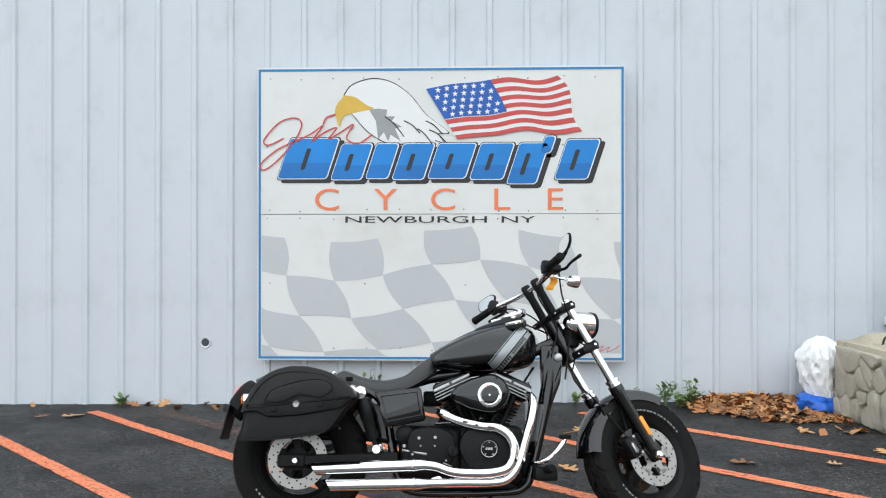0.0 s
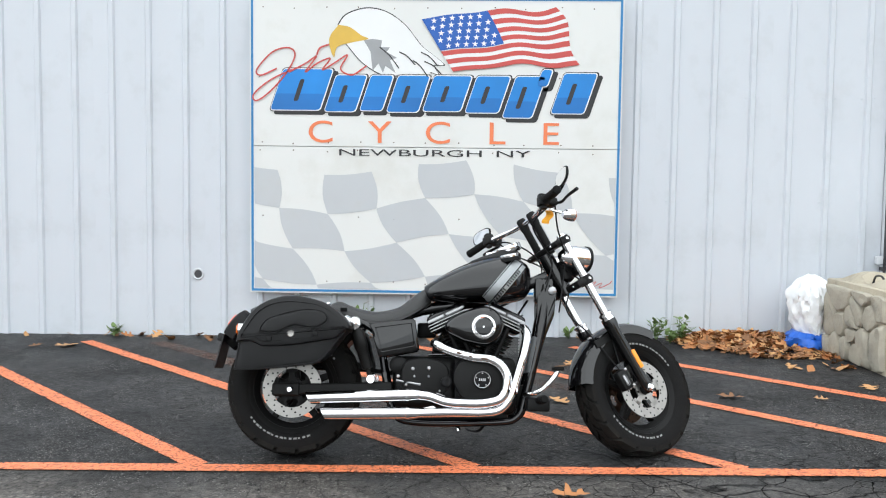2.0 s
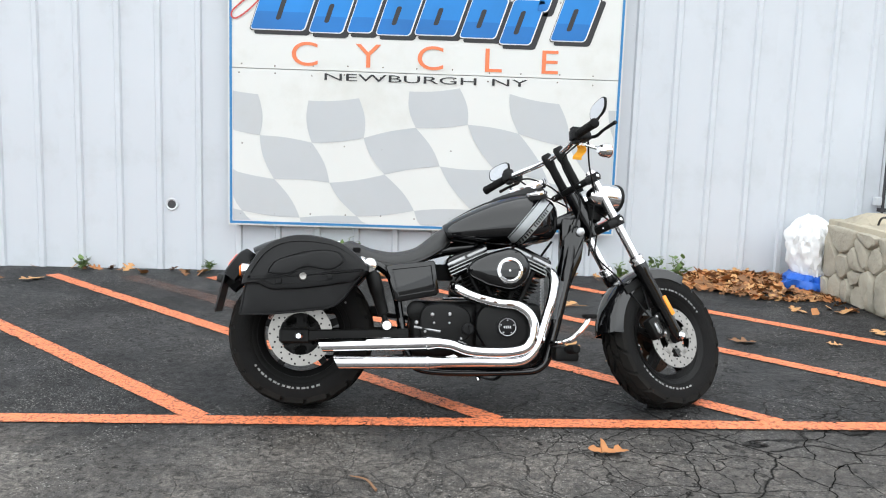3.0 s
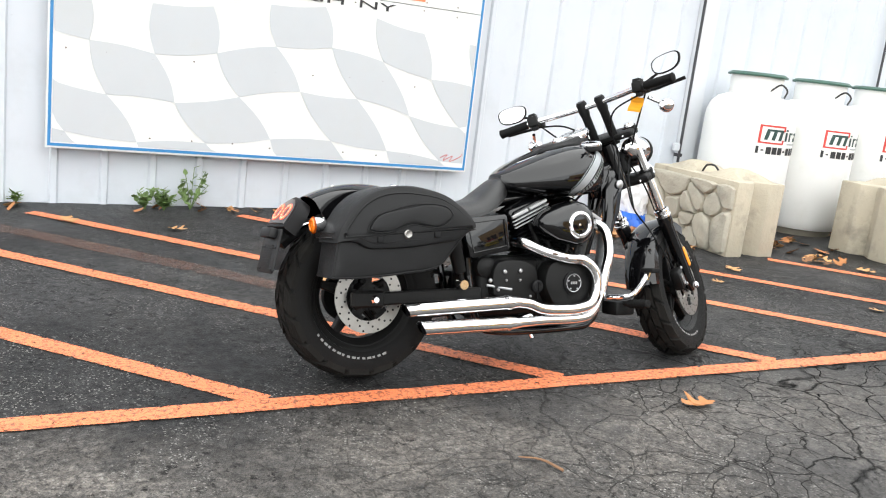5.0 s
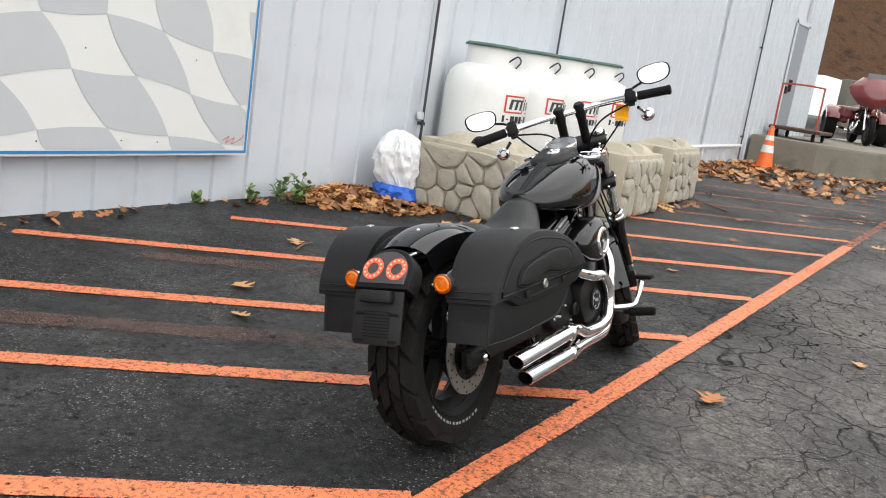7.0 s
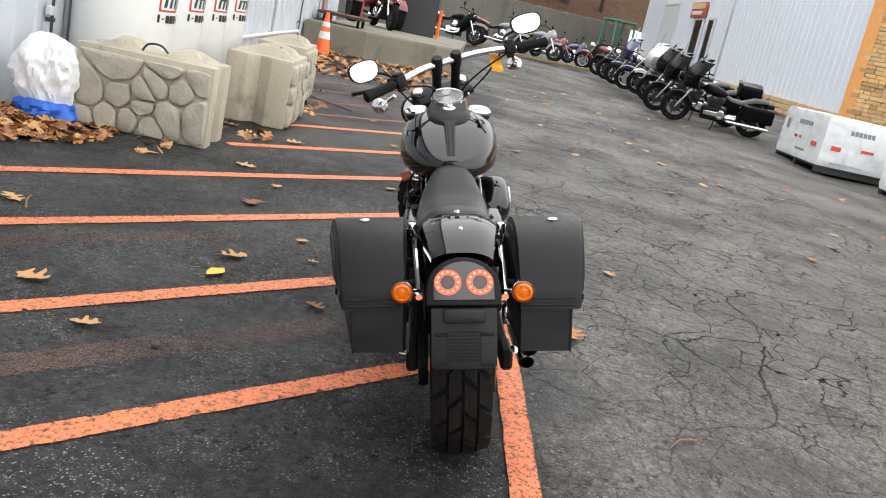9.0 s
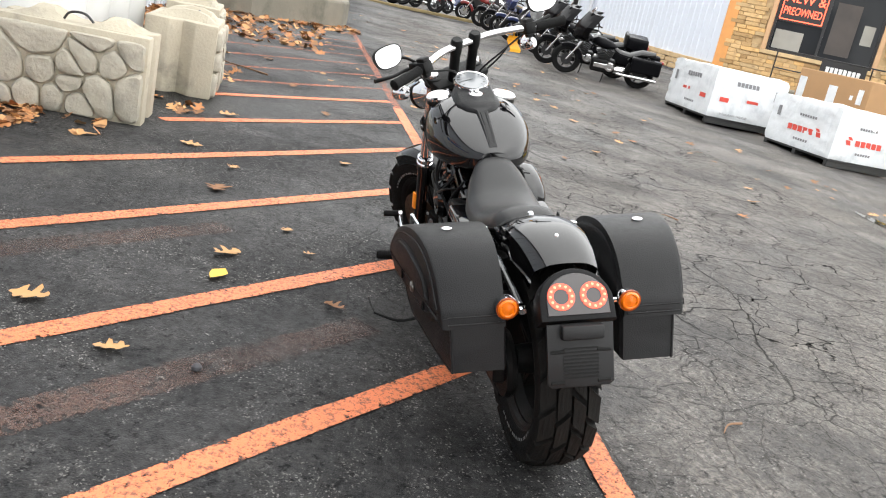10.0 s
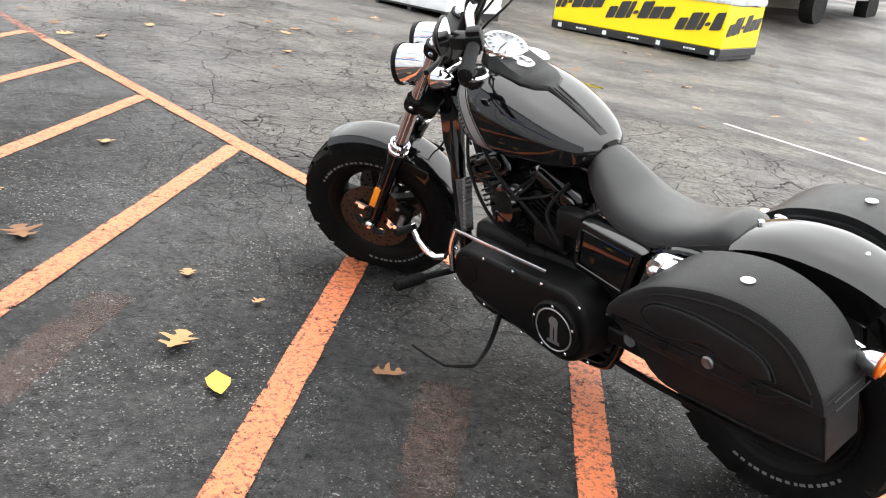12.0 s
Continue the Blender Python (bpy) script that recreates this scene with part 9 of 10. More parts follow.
for z, g in ((0.622, 0.004), (0.645, 0.006), (0.69, 0.004), (0.715, -0.012), (0.712, -0.2)):
    ring = []
    for k in range(120):
        t = k / 120 * 4
        e, f = int(t), t - int(t)
        x, y = ((f * L_, 0), (L_, f * D_), (L_ - f * L_, D_), (0, D_ - f * D_))[e]
        x, y = L_ / 2 + (x - L_ / 2) * (1 + g), D_ / 2 + (y - D_ / 2) * (1 + g * 2)
        ring.append(Vector((x, y, z + 0.022 * noise.noise((k * 0.7, z * 9, 0)))))
    secs.append(ring)
loft(bm, secs)
part("plastic_cover", bm, M_cover, SK, "torn cloudy plastic top cover", True)
# slanted black word shapes on the long face and the near end
GLYPHS = ((0.0, 0.13, 0.0, 0.14), (0.15, 0.3, 0.0, 0.2), (0.32, 0.39, 0.0, 0.2), (0.41, 0.48, 0.05, 0.09), (0.5, 0.66, 0.0, 0.2), (0.68, 0.83, 0.0, 0.14), (0.85, 1.0, 0.0, 0.14))
def word_shapes(u0, wide, far, at, z0):
    for a, b, low, high in GLYPHS:
        a, b = max(u0 + a * wide, 0.02), min(u0 + b * wide, far)
        if b - a < 0.03:
            continue
        bm = bmesh.new()
        r = 0.012
        rise = [z0 + 0.11 * (u - u0) for u in (a, b)]
        q = [(a + r, rise[0] + low), (b - r, rise[1] + low), (b, rise[1] + low + r), (b, rise[1] + high - r), (b - r, rise[1] + high), (a + r, rise[0] + high), (a, rise[0] + high - r), (a, rise[0] + low + r)]
        bm.faces.new([bm.verts.new(at(min(u + 0.4 * (z - rise[0]), far), z)) for u, z in q])
        part("print_shape", bm, M_sblack, SK, "black slanted block")
for u0 in (-0.2, 0.87, 1.94):
    word_shapes(u0, 0.98, L_ - 0.02, lambda u, z: (L_ - u, -0.003, z), 0.27)
word_shapes(0.06, 0.8, D_ - 0.02, lambda u, z: (-0.003, u, z), 0.27)
for x0 in (0.35, 1.2, 2.05):
    bm = bmesh.new()
    for k in range(4):
        box(bm, (x0 + k * 0.045, -0.003, 0.085), (x0 + 0.034 + k * 0.045, -0.0005, 0.105))
    part("base_print", bm, M_wrap, SK)

# side-by-side buggy
M_sxsyellow = mat("yellow_plastic_panel", (0.8, 0.52, 0.0), 0.3, 0, 0.08, 4, coat=0.3)
SXS = empty("utility_buggy", pose(13.5, -8.6, ground_z(13.8, -8.4), 0, 0, 183) @ Matrix.Scale(1.05, 4), "yellow side-by-side off-road buggy with a black roof", "buggy")
for x, y in ((0.0, -0.62), (0.0, 0.62), (-1.95, -0.62), (-1.95, 0.62)):
    bm = bmesh.new()
    lathe(bm, [(0.17, -0.12), (0.3, -0.14), (0.34, -0.09), (0.34, 0.09), (0.3, 0.14), (0.17, 0.12)], Matrix.Translation((x, y, 0.34)) @ UPRIGHT, 28, False)
    for k in range(22):
        for s in (-1, 1):
            box(bm, (0.325, s * 0.01, -0.025), (0.36, s * 0.13, 0.025), Matrix.Translation((x, y, 0.34)) @ Matrix.Rotation(radians(360 / 22 * (k + 0.25 * s)), 4, "Y"))
    w = part("wheel", bm, M_rubber, SXS)
    bm = bmesh.new()
    lathe(bm, [(0.17, -0.1), (0.16, -0.02), (0.05, -0.04), (0.05, 0.04), (0.16, 0.02), (0.17, 0.1)], Matrix.Translation((x, y, 0.34)) @ UPRIGHT, 24)
    part("rim", bm, M_alloy, w)
bm = bmesh.new()
box(bm, (-2.3, -0.5, 0.34), (0.35, 0.5, 0.62), None, 0.06, 2)
part("chassis", bm, M_blackmetal, SXS)
bm = bmesh.new()
secs = []
for x, z0, z1, w in ((-0.55, 0.75, 1.1, 0.66), (-0.2, 0.78, 1.06, 0.68), (0.15, 0.76, 0.98, 0.6), (0.4, 0.7, 0.88, 0.45), (0.5, 0.68, 0.78, 0.25)):
    secs.append([Vector((x, w, z0)), Vector((x, w * 0.95, z1 - 0.06)), Vector((x, w * 0.6, z1)), Vector((x, 0, z1 + 0.02)), Vector((x, -w * 0.6, z1)), Vector((x, -w * 0.95, z1 - 0.06)), Vector((x, -w, z0))])
loft(bm, secs)
part("hood", bm, M_sxsyellow, SXS)
bm = bmesh.new()
loft(bm, [[Vector((0.42, -0.3, 0.8)), Vector((0.42, 0.3, 0.8)), Vector((0.36, 0.3, 0.9)), Vector((0.36, -0.3, 0.9))], [Vector((0.56, -0.16, 0.66)), Vector((0.56, 0.16, 0.66)), Vector((0.54, 0.2, 0.76)), Vector((0.54, -0.2, 0.76))]])
part("nose", bm, M_sxsyellow, SXS)
bm = bmesh.new()
box(bm, (0.3, -0.4, 0.46), (0.5, 0.4, 0.74), None, 0.04, 2)
part("grille", bm, M_blackmetal, SXS)
bm = bmesh.new()
tube(bm, [(0.3, -0.45, 0.5), (0.58, -0.38, 0.55), (0.6, 0, 0.56), (0.58, 0.38, 0.55), (0.3, 0.45, 0.5)], 0.025, 8, 4)
part("bumper", bm, M_blackmetal, SXS)
for s in (-1, 1):
    bm = bmesh.new()
    arch(bm, (0.0, s * 0.62, 0.36), lambda t: 0.46, 20, 150, 0.15, 0.04, 0.03, 12)
    part("front_guard", bm, M_blackmetal, SXS)
    bm = bmesh.new()
    box(bm, (0.3, s * 0.36 - 0.1, 0.8), (0.44, s * 0.36 + 0.1, 0.9), None, 0.02, 2)
    part("headlight", bm, M_darkglass, SXS)
    bm = bmesh.new()
    tube(bm, [(-0.45, s * 0.62, 1.05), (-0.75, s * 0.6, 1.8), (-1.0, s * 0.58, 1.9), (-1.7, s * 0.58, 1.86), (-1.95, s * 0.6, 1.0)], 0.03, 8, 4)
    part("roll_bar", bm, M_blackmetal, SXS)
bm = bmesh.new()
box(bm, (-1.85, -0.66, 1.88), (-0.7, 0.66, 1.96), None, 0.03, 2)
part("roof", bm, M_blackmetal, SXS)
bm = bmesh.new()
loft(bm, [[Vector((-0.5, -0.58, 1.08)), Vector((-0.48, -0.58, 1.08)), Vector((-0.48, 0.58, 1.08)), Vector((-0.5, 0.58, 1.08))], [Vector((-0.8, -0.54, 1.84)), Vector((-0.78, -0.54, 1.84)), Vector((-0.78, 0.54, 1.84)), Vector((-0.8, 0.54, 1.84))]])
part("windscreen", bm, mat("hazy_plastic_screen", (0.05, 0.055, 0.06), 0.25, 0, 0.15, 3), SXS)
bm = bmesh.new()
box(bm, (-2.6, -0.66, 0.75), (-1.7, 0.66, 1.12), None, 0.04, 2)
part("cargo_box", bm, M_sxsyellow, SXS)
for s in (-1, 1):
    bm = bmesh.new()
    box(bm, (-1.5, s * 0.3 - 0.22, 0.7), (-1.0, s * 0.3 + 0.22, 0.85), None, 0.05, 2)
    box(bm, (-1.6, s * 0.3 - 0.22, 0.8), (-1.45, s * 0.3 + 0.22, 1.4), None, 0.05, 2)
    part("seat", bm, M_vinyl, SXS)
bm = bmesh.new()
box(bm, (0.3, -0.35, 0.5), (0.52, 0.35, 0.7), None, 0.04, 2)
part("bumper", bm, M_blackmetal, SXS)

# poster board and red bin on the porch, stone pier
def board(u0, u1, z0, z1, y):
    bm = bmesh.new()
    box(bm, (u0, y, z0), (u1, y + 0.03, z1), FRONT, 0.004)
    ob = tagged(part("poster_board", bm, M_logored), "red and white poster board on the porch", "poster")
    bm = bmesh.new()
    pts = [(0, 0), (1, 0), (1, 0.3), (0.85, 0.35), (0.7, 0.62), (0.6, 0.45), (0.5, 0.78), (0.42, 0.5), (0.3, 0.6), (0.2, 0.38), (0, 0.3)]
    vs = [bm.verts.new(FRONT @ Vector((u0 + 0.02 + (u1 - u0 - 0.04) * a, y - 0.004, z0 + 0.02 + (z1 - z0 - 0.04) * b))) for a, b in pts]
    bm.faces.new(vs)
    part("white_shape", bm, M_whitepaint, ob)
    bm = bmesh.new()
    for a in (0.25, 0.75):
        vs = [bm.verts.new(FRONT @ Vector((u0 + (u1 - u0) * (a + du), y - 0.008, z0 + (z1 - z0) * dz))) for du, dz in ((-0.09, 0.12), (0.09, 0.12), (0.07, 0.26), (-0.06, 0.28))]
        bm.faces.new(vs)
    mparts("dark_shape", bm, M_logored, ob)
board(7.4, 8.95, 0.46, 1.5, -1.75)
bm = bmesh.new()
box(bm, (9.0, -1.2, 0.42), (10.4, -0.3, 1.45), FRONT, 0.03, 2)
RB = tagged(part("red_bin", bm, mat("red_bin_paint", (0.42, 0.03, 0.02), 0.45, 0, 0.12, 4)), "bright red metal bin on the porch", "bin")
bm = bmesh.new()
box(bm, (9.4, -1.22, 0.5), (9.46, -1.2, 1.4), FRONT)
box(bm, (9.9, -1.22, 0.5), (9.96, -1.2, 1.4), FRONT)
part("rib", bm, M_blackmetal, RB)
PIER = empty("stone_pier", Matrix.Identity(4), "short tan stone pier at the porch corner", "pier")
for r in range(5):
    for k in range(3):
        bm = bmesh.new()
        box(bm, (8.9 + 0.35 * k + (0.1 if r % 2 else 0), -2.4, 0.05 + 0.17 * r), (9.22 + 0.35 * k + (0.1 if r % 2 else 0), -1.95, 0.2 + 0.17 * r), FRONT, 0.015)
        part("stone", bm, M_ledge, PIER)
bm = bmesh.new()
rod(bm, (14.4, -16.8, 0.4), (14.4, -16.8, 4.4), 0.035, 10)
tagged(part("pole", bm, M_whitepaint), "thin white metal pole beyond the crate", "pole")


# parked cars in the distance
def car(m, paint, label, length=4.7, tall=1.42, van=False):
    ob = empty("parked_car", m, label, "car", "parked cars")
    w = 0.9
    if van:
        prof = [(-2.3, 0.35, 0.9, 0.9), (-2.25, 0.35, tall, 0.86), (0.7, 0.35, tall, 0.86), (1.4, 0.35, 1.05, 0.88), (2.2, 0.35, 0.9, 0.86), (2.35, 0.4, 0.7, 0.8)]
    else:
        prof = [(-2.35, 0.4, 0.75, 0.8), (-2.2, 0.32, 0.98, 0.88), (-1.5, 0.3, 1.02, 0.9), (-0.3, 0.3, 1.0, 0.9), (1.0, 0.3, 0.98, 0.9), (2.0, 0.3, 0.82, 0.87), (2.35, 0.38, 0.66, 0.75)]
    bm = bmesh.new()
    loft(bm, [[Vector((x, h, z0)), Vector((x, h, z0 + (z1 - z0) * 0.6)), Vector((x, h * 0.9, z1)), Vector((x, -h * 0.9, z1)), Vector((x, -h, z0 + (z1 - z0) * 0.6)), Vector((x, -h, z0))] for x, z0, z1, h in prof])
    part("body", bm, paint, ob)
    if not van:
        bm = bmesh.new()
        loft(bm, [[Vector((x, h, z)), Vector((x, -h, z)), Vector((x, -h, 0.9)), Vector((x, h, 0.9))] for x, z, h in ((-1.9, 0.98, 0.72), (-1.2, tall - 0.04, 0.62), (-0.2, tall, 0.64), (0.5, tall - 0.06, 0.66), (1.2, 1.0, 0.74))])
        part("cabin", bm, M_darkglass, ob)
        bm = bmesh.new()
        box(bm, (-1.15, -0.62, tall - 0.03), (0.45, 0.62, tall + 0.01), None, 0.01)
        part("roof", bm, paint, ob)
    else:
        for x0, x1 in ((-2.0, -0.9), (-0.8, 0.4)):
            bm = bmesh.new()
            box(bm, (x0, -0.875, 1.0), (x1, 0.875, tall - 0.1), None, 0.01)
            part("window", bm, M_darkglass, ob)
    for x in (-1.4, 1.45):
        for s in (-1, 1):
            bm = bmesh.new()
            lathe(bm, [(0.2, -0.1), (0.32, -0.11), (0.33, 0.0), (0.32, 0.11), (0.2, 0.1)], Matrix.Translation((x, s * 0.82, 0.33)) @ UPRIGHT, 24)
            wh = part("wheel", bm, M_rubber, ob)
            bm = bmesh.new()
            lathe(bm, [(0.2, 0), (0.19, 0.03), (0.03, 0.05)], axis_matrix((x, s * 0.91, 0.33), (x, s * 3, 0.33)), 20)
            part("rim", bm, M_alloy, wh)
    return ob
car(pose(29.9, -37.3, ground_z(29.9, -37.3), 0, 0, 155) @ Matrix.Scale(1.15, 4), mat("charcoal_car_paint", (0.03, 0.032, 0.036), 0.2, 0.3, 0.1, 4, coat=0.5), "charcoal grey sedan parked across the road")
car(pose(38.5, -51.2, ground_z(38.5, -51.2), 0, 0, 150) @ Matrix.Scale(1.15, 4), mat("dark_red_car_paint", (0.2, 0.02, 0.02), 0.25, 0.2, 0.1, 4, coat=0.5), "dark red minivan parked across the road", 4.8, 1.75, True)
# pickup truck with a wide grille
TRUCK = empty("pickup_truck", pose(10.77, -15.05, ground_z(10.77, -15.05), 0, 0, 100) @ Matrix.Scale(1.3, 4), "grey pickup truck with a chrome grille", "truck")
M_truck = mat("grey_truck_paint", (0.13, 0.135, 0.145), 0.3, 0.3, 0.1, 4, coat=0.4)
bm = bmesh.new()
loft(bm, [[Vector((x, h, z0)), Vector((x, h, z1 - 0.12)), Vector((x, h * 0.85, z1)), Vector((x, -h * 0.85, z1)), Vector((x, -h, z1 - 0.12)), Vector((x, -h, z0))] for x, z0, z1, h in ((-4.2, 0.55, 1.25, 0.95), (-1.5, 0.5, 1.25, 0.98), (-0.3, 0.5, 1.22, 0.98), (0.7, 0.5, 1.2, 0.96), (0.95, 0.55, 1.05, 0.9))])
part("body", bm, M_truck, TRUCK)
bm = bmesh.new()
loft(bm, [[Vector((x, h, z)), Vector((x, -h, z)), Vector((x, -h, 1.15)), Vector((x, h, 1.15))] for x, z, h in ((-2.3, 1.2, 0.86), (-2.1, 1.85, 0.76), (-0.9, 1.9, 0.78), (-0.1, 1.25, 0.86))])
part("cab", bm, M_darkglass, TRUCK)
bm = bmesh.new()
box(bm, (0.93, -0.55, 0.72), (1.0, 0.55, 1.05), None, 0.02)
gr = part("grille", bm, M_chrome, TRUCK)
for k in range(5):
    bm = bmesh.new()
    box(bm, (0.99, -0.52, 0.75 + k * 0.058), (1.01, 0.52, 0.785 + k * 0.058))
    part("grille_slot", bm, M_blackmetal, gr)
for s in (-1, 1):
    bm = bmesh.new()
    box(bm, (0.85, s * 0.74 - 0.16, 0.78), (0.98, s * 0.74 + 0.16, 1.02), None, 0.03, 2)
    part("headlight", bm, M_lampglass, TRUCK)
bm = bmesh.new()
box(bm, (0.85, -0.95, 0.48), (1.08, 0.95, 0.68), None, 0.04, 2)
part("bumper", bm, M_chrome, TRUCK)
for x in (0.2, -3.2):
    for s in (-1, 1):
        bm = bmesh.new()
        lathe(bm, [(0.22, -0.12), (0.38, -0.13), (0.39, 0.0), (0.38, 0.13), (0.22, 0.12)], Matrix.Translation((x, s * 0.86, 0.39)) @ UPRIGHT, 24)
        part("wheel", bm, M_rubber, TRUCK)

# ---- fallen leaves, weeds, twigs ----
M_leafs = [mat("tan_dry_leaf", (0.5, 0.27, 0.11), 0.7, 0, 0.25, 30), mat("brown_dry_leaf", (0.22, 0.105, 0.045), 0.75, 0, 0.3, 30), mat("orange_dry_leaf", (0.4, 0.17, 0.06), 0.7, 0, 0.25, 30), mat("yellow_leaf", (0.75, 0.45, 0.05), 0.6, 0, 0.2, 30)]
M_weed = mat("weed_green", (0.13, 0.2, 0.06), 0.6, 0, 0.3, 30)
M_twig = mat("twig_bark", (0.2, 0.11, 0.06), 0.85, 0, 0.3, 30)


def leaf_outline(kind, rnd):
    if kind == "oak":
        half = [(0.0, 0.04), (0.15, 0.1), (0.22, 0.3), (0.32, 0.34), (0.36, 0.14), (0.48, 0.16), (0.56, 0.42), (0.66, 0.4), (0.68, 0.15), (0.78, 0.14), (0.86, 0.24), (0.94, 0.14), (1.0, 0.0)]
    else:
        half = [(0.0, 0.02), (0.15, 0.16), (0.35, 0.28), (0.6, 0.27), (0.8, 0.16), (1.0, 0.0)]
    return half


def add_leaf(bm, m, size, kind, rnd):
    half = [(x, y * rnd.uniform(0.8, 1.15)) for x, y in leaf_outline(kind, rnd)]
    curl, twist = rnd.uniform(0.1, 0.5), rnd.uniform(-0.35, 0.35)
    def at(x, y):
        z = curl * (y * y * 1.6) + curl * 0.5 * (x - 0.5) ** 2 + twist * y * (x - 0.4) + 0.03 * rnd.random()
        return m @ Vector(((x - 0.5) * size, y * size, z * size))
    mid = [bm.verts.new(at(x, 0)) for x, _ in half]
    for s in (-1, 1):
        edge = [bm.verts.new(at(x, s * y)) for x, y in half]
        for i in range(len(half) - 1):
            if s > 0:
                bm.faces.new((mid[i], mid[i + 1], edge[i + 1], edge[i]))
            else:
                bm.faces.new((mid[i], edge[i], edge[i + 1], mid[i + 1]))


# single leaves lying on the asphalt
SINGLE = [(-3.38, 6.98, 0.19, 0), (-3.62, 6.96, 0.1, 1), (0.5, 6.42, 0.13, 0), (1.336, 5.461, 0.16, 1), (1.86, 5.43, 0.09, 0), (0.303, 5.305, 0.14, 0), (-0.429, 5.882, 0.14, 0), (-0.743, 5.549, 0.11, 0), (-0.134, 4.848, 0.1, 1), (3.49, 5.62, 0.15, 0), (0.77, 5.07, 0.08, 0), (0.46, 4.96, 0.06, 0), (0.189, 3.725, 0.15, 2), (1.42, 3.35, 0.1, 0), (5.88, 3.91, 0.14, 0), (-1.31, 6.74, 0.13, 0), (-1.92, 6.97, 0.15, 0), (2.28, 5.73, 0.14, 0), (1.94, 6.8, 0.16, 1), (2.5, 4.75, 0.1, 0), (4.38, 4.88, 0.12, 1), (7.82, 1.59, 0.16, 0), (7.09, 1.01, 0.15, 2), (12.94, 2.67, 0.2, 2), (9.07, 3.11, 0.15, 0), (5.51, 1.99, 0.13, 0), (5.39, 0.26, 0.12, 0), (3.65, 1.19, 0.12, 2), (9.75, -0.12, 0.14, 0), (11.15, 1.67, 0.16, 2), (3.4, -1.71, 0.12, 0), (5.48, -3.51, 0.14, 2), (16.45, 1.93, 0.18, 0), (18.47, 2.98, 0.18, 2), (5.73, 5.21, 0.13, 1), (7.65, 5.57, 0.15, 1), (6.71, 4.82, 0.1, 0)]
for k, (x, y, size, c) in enumerate(SINGLE):
    rnd = random.Random(100 + k)
    bm = bmesh.new()
    add_leaf(bm, Matrix.Translation((x, y, surface_z(x, y) + 0.01)) @ Matrix.Rotation(rnd.uniform(0, 6.28), 4, "Z") @ pose(0, 0, 0, rnd.uniform(-6, 6), rnd.uniform(-6, 6), 0), size, "oak", rnd)
    lab = ("dry tan oak leaf lying on the asphalt", "curled brown oak leaf lying on the asphalt", "orange oak leaf lying on the asphalt")[c]
    tagged(part("oak_leaf", bm, M_leafs[c], None, "", True), lab, "leaf", "fallen oak leaves")
bm = bmesh.new()
add_leaf(bm, Matrix.Translation((0.018, 5.312, surface_z(0.018, 5.312) + 0.01)) @ pose(0, 0, 0, 0, 0, 160), 0.13, "plain", random.Random(4))
tagged(part("yellow_leaf", bm, M_leafs[3], None, "", True), "small bright yellow leaf lying on the asphalt", "leaf", "fallen oak leaves")
bm = bmesh.new()
lathe(bm, [(0.004, 0), (0.02, 0.006), (0.024, 0.02), (0.016, 0.034), (0.004, 0.04)], pose(-0.817, 5.282, surface_z(-0.817, 5.282), 0, 20, 0) @ Matrix.Scale(0.7, 4), 12)
tagged(part("walnut", bm, M_seam, None, "", True), "dark round nut shell lying on the asphalt", "nut")

# drifts: heaps by the block, along the wall and under the dock
def drift(name, spots, material, label, seed):
    rnd = random.Random(seed)
    bm = bmesh.new()
    for x0, x1, y0, y1, n, pile, size in spots:
        for _ in range(n):
            u, v = rnd.random(), rnd.random()
            x, y = x0 + (x1 - x0) * u, y1 - (y1 - y0) * v ** 1.6
            if size == 0.1 and pile > 0.1 and (x - 1.38) * 0.54 + (y - 7.18) * 0.61 < 0:
                continue
            h = 0.7 * pile * max(0, 1 - abs(2 * u - 1) ** 2) * (1 - v) * rnd.random() ** 0.5
            m = Matrix.Translation((x, y, ground_z(x, y) + 0.012 + h)) @ Matrix.Rotation(rnd.uniform(0, 6.28), 4, "Z") @ pose(0, 0, 0, rnd.uniform(-35, 35), rnd.uniform(-35, 35), 0)
            add_leaf(bm, m, size * rnd.uniform(0.7, 1.3), "oak" if rnd.random() < 0.7 else "plain", rnd)
    tagged(part(name, bm, material, None, "", True), label, "leaves", "", "stuff")
SPOTS = [(1.45, 2.5, 6.66, 7.48, 560, 0.11, 0.1), (2.0, 2.5, 6.25, 6.75, 22, 0.02, 0.1), (-6, 1.2, 7.3, 7.52, 60, 0.0, 0.1), (7.0, 14.0, 6.7, 7.45, 400, 0.14, 0.15), (9.5, 15.6, 4.9, 6.9, 420, 0.02, 0.15), (14.3, 16.3, 4.2, 5.4, 190, 0.04, 0.15), (3.1, 3.9, 5.7, 6.6, 24, 0.02, 0.13), (4.1, 7.0, 6.6, 7.4, 60, 0.04, 0.13), (5.2, 6.1, 5.6, 6.1, 16, 0.02, 0.13)]
for c, lab in ((0, "drift of dry tan leaves against the wall"), (1, "drift of brown oak leaves against the wall"), (2, "drift of orange oak leaves against the wall")):
    drift("leaf_drift", [(a, b, y0, y1, n // 3, p, s) for a, b, y0, y1, n, p, s in SPOTS], M_leafs[c], lab, 20 + c)
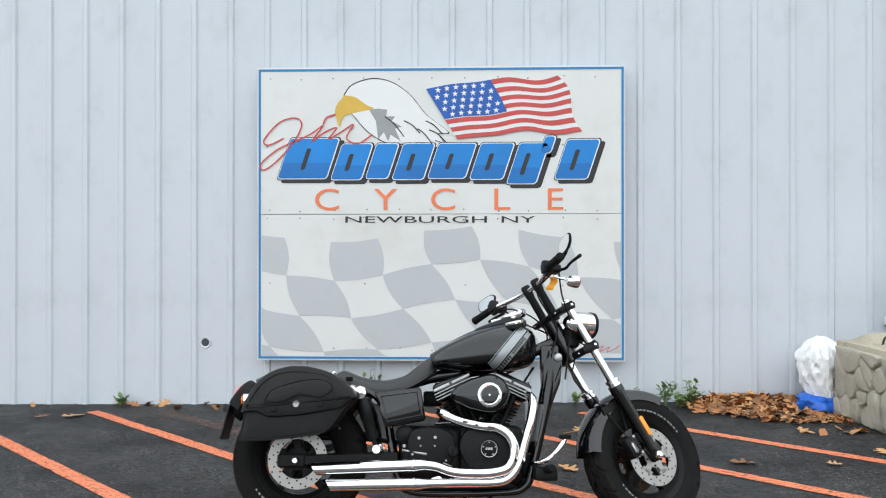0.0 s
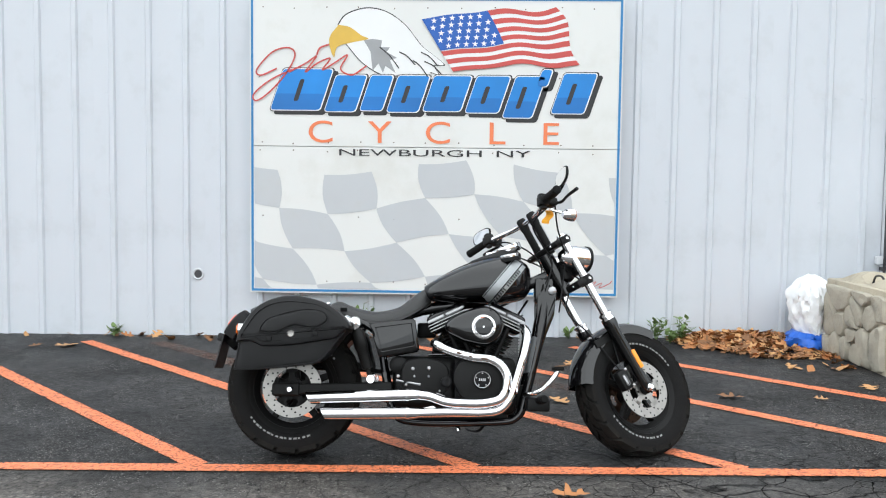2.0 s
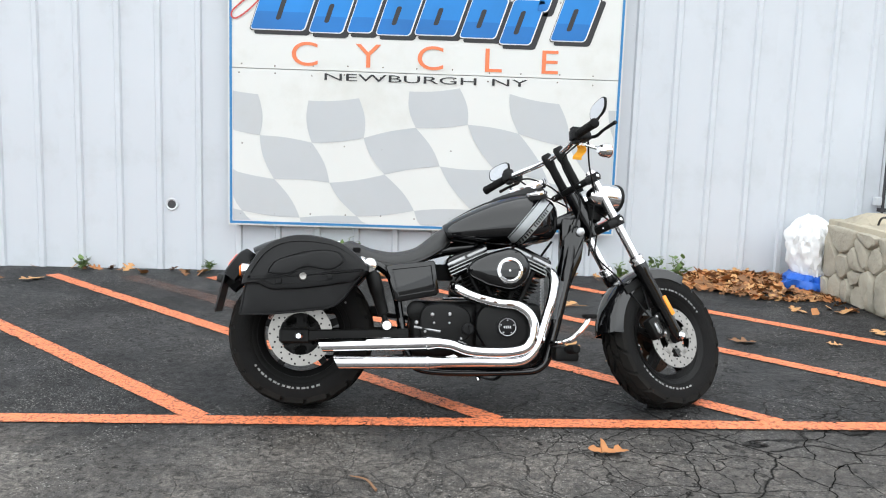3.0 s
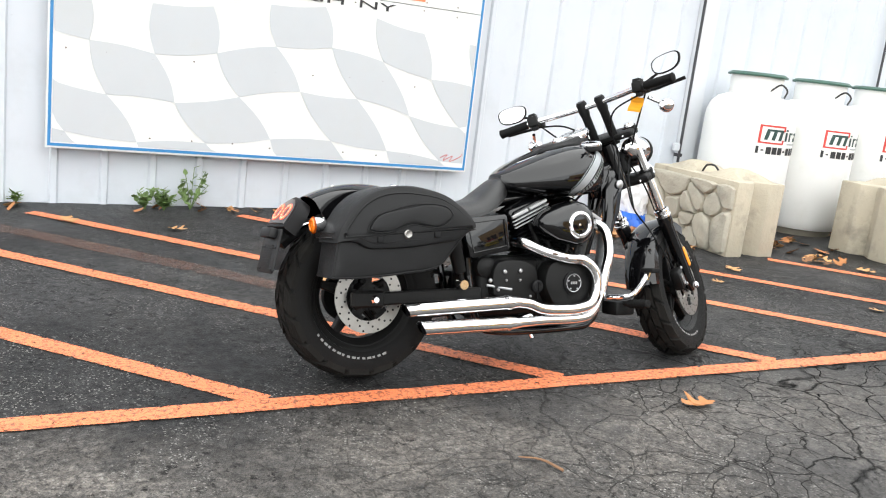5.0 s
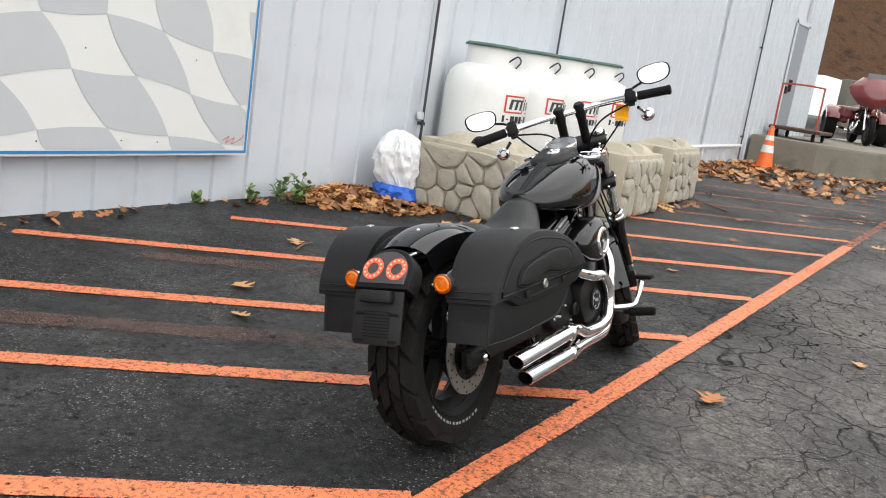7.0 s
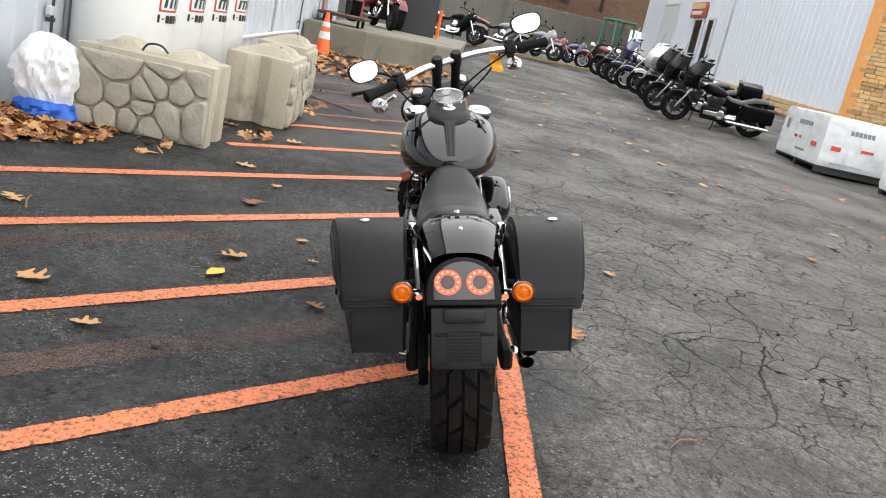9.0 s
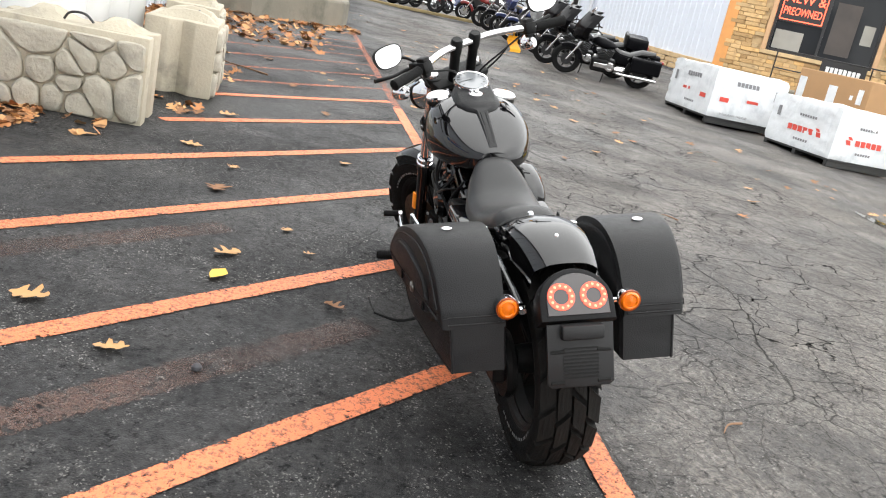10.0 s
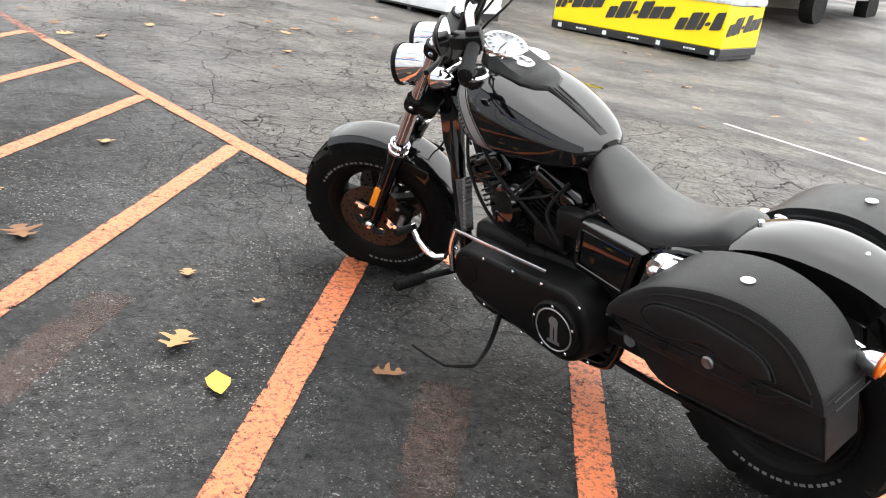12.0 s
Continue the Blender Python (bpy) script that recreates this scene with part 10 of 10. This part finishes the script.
# odd leaves blown over the lot
def litter(name, n, material, label, seed):
    rnd = random.Random(seed)
    bm = bmesh.new()
    for _ in range(n):
        x, y = rnd.uniform(4.5, 24), rnd.uniform(-1.5, 6.2)
        if rnd.random() < 0.35:
            x, y = rnd.uniform(1.0, 9), rnd.uniform(-9, -0.5)
        add_leaf(bm, Matrix.Translation((x, y, surface_z(x, y) + 0.012)) @ Matrix.Rotation(rnd.uniform(0, 6.28), 4, "Z") @ pose(0, 0, 0, rnd.uniform(-12, 12), rnd.uniform(-12, 12), 0), rnd.uniform(0.07, 0.15), "oak", rnd)
    tagged(part(name, bm, material, None, "", True), label, "leaves", "", "stuff")
litter("leaf_scatter", 60, M_leafs[0], "odd tan leaves blown over the lot", 61)
litter("leaf_scatter", 70, M_leafs[1], "odd brown leaves blown over the lot", 62)
# heap under the loose leaves
bm = bmesh.new()
rows = []
for i in range(18):
    row = []
    for j in range(10):
        x, y = 1.5 + 1.05 * i / 17, 7.52 - 0.75 * j / 9 * (0.45 + 0.55 * i / 17)
        h = 0.07 * max(0, math.sin(math.pi * i / 17)) * (1 - j / 9) ** 1.2 + 0.02 * noise.noise((x * 6, y * 6, 0))
        row.append(bm.verts.new((x, y, ground_z(x, y) + max(-0.02, h - 0.005) - (0.02 if j == 9 or i in (0, 17) else 0))))
    rows.append(row)
for a, b in zip(rows, rows[1:]):
    for j in range(9):
        bm.faces.new((a[j], a[j + 1], b[j + 1], b[j]))
bmesh.ops.recalc_face_normals(bm, faces=bm.faces[:])
tagged(part("leaf_heap", bm, M_litter, None, "", True), "heap of rotting brown leaves by the wall", "leaves", "", "stuff")


def weed(x, y, h, n, seed):
    rnd = random.Random(seed)
    ob = empty("weed", pose(x, y, ground_z(x, y)), "small green weed growing at the foot of the wall", "plant", "weeds along the wall")
    for k in range(n):
        a = rnd.uniform(0, 6.28)
        lean = rnd.uniform(0.1, 0.6) * h
        tip = Vector((lean * math.cos(a), min(0.05, lean * math.sin(a)), h * rnd.uniform(0.5, 1.0)))
        bm = bmesh.new()
        tube(bm, [(0, 0, 0), tip * 0.5 + Vector((0, 0, 0.02)), tip], 0.0025, 5, 3)
        st = part("stem", bm, M_weed, ob)
        bm = bmesh.new()
        for q in range(6):
            p = tip * (0.35 + 0.65 * q / 5)
            m = Matrix.Translation(p) @ Matrix.Rotation(rnd.uniform(0, 6.28), 4, "Z") @ pose(0, 0, 0, 0, rnd.uniform(-50, 10), 0) @ Matrix.Translation((0.02, 0, 0))
            add_leaf(bm, m, 0.055 * rnd.uniform(0.7, 1.4), "plain", rnd)
        part("leaves", bm, M_weed, st)
for x, y, h, n, s in ((-1.12, 7.42, 0.3, 9, 1), (-1.3, 7.38, 0.15, 14, 2), (-1.42, 7.4, 0.13, 12, 3), (1.05, 7.42, 0.13, 5, 4), (1.3, 7.38, 0.2, 9, 5), (1.5, 7.4, 0.2, 8, 6), (1.4, 7.3, 0.1, 8, 11), (-3.2, 7.46, 0.1, 5, 7), (-2.2, 7.48, 0.08, 4, 8), (-4.6, 7.48, 0.1, 5, 9), (0.6, 7.47, 0.08, 4, 10)):
    weed(x, y, h, n, s)
for k, (x, y, a, l) in enumerate(((-0.716, 3.425, 130, 0.15), (0.49, 6.34, 20, 0.25), (6.45, 5.78, 50, 0.75), (6.7, 6.0, 30, 0.4), (2.9, 2.2, 40, 0.15))):
    bm = bmesh.new()
    z = surface_z(x, y) + 0.008
    d = Vector((math.cos(radians(a)), math.sin(radians(a)), 0)) * l
    p = Vector((x, y, z))
    tube(bm, [p - d / 2, p + Vector((0.01, 0.015, 0.006)), p + d / 2], [0.004 + 0.008 * l, 0.003 + 0.006 * l, 0.002], 6, 4)
    tagged(part("twig", bm, M_twig), "thin dry brown twig on the asphalt", "twig", "fallen twigs")
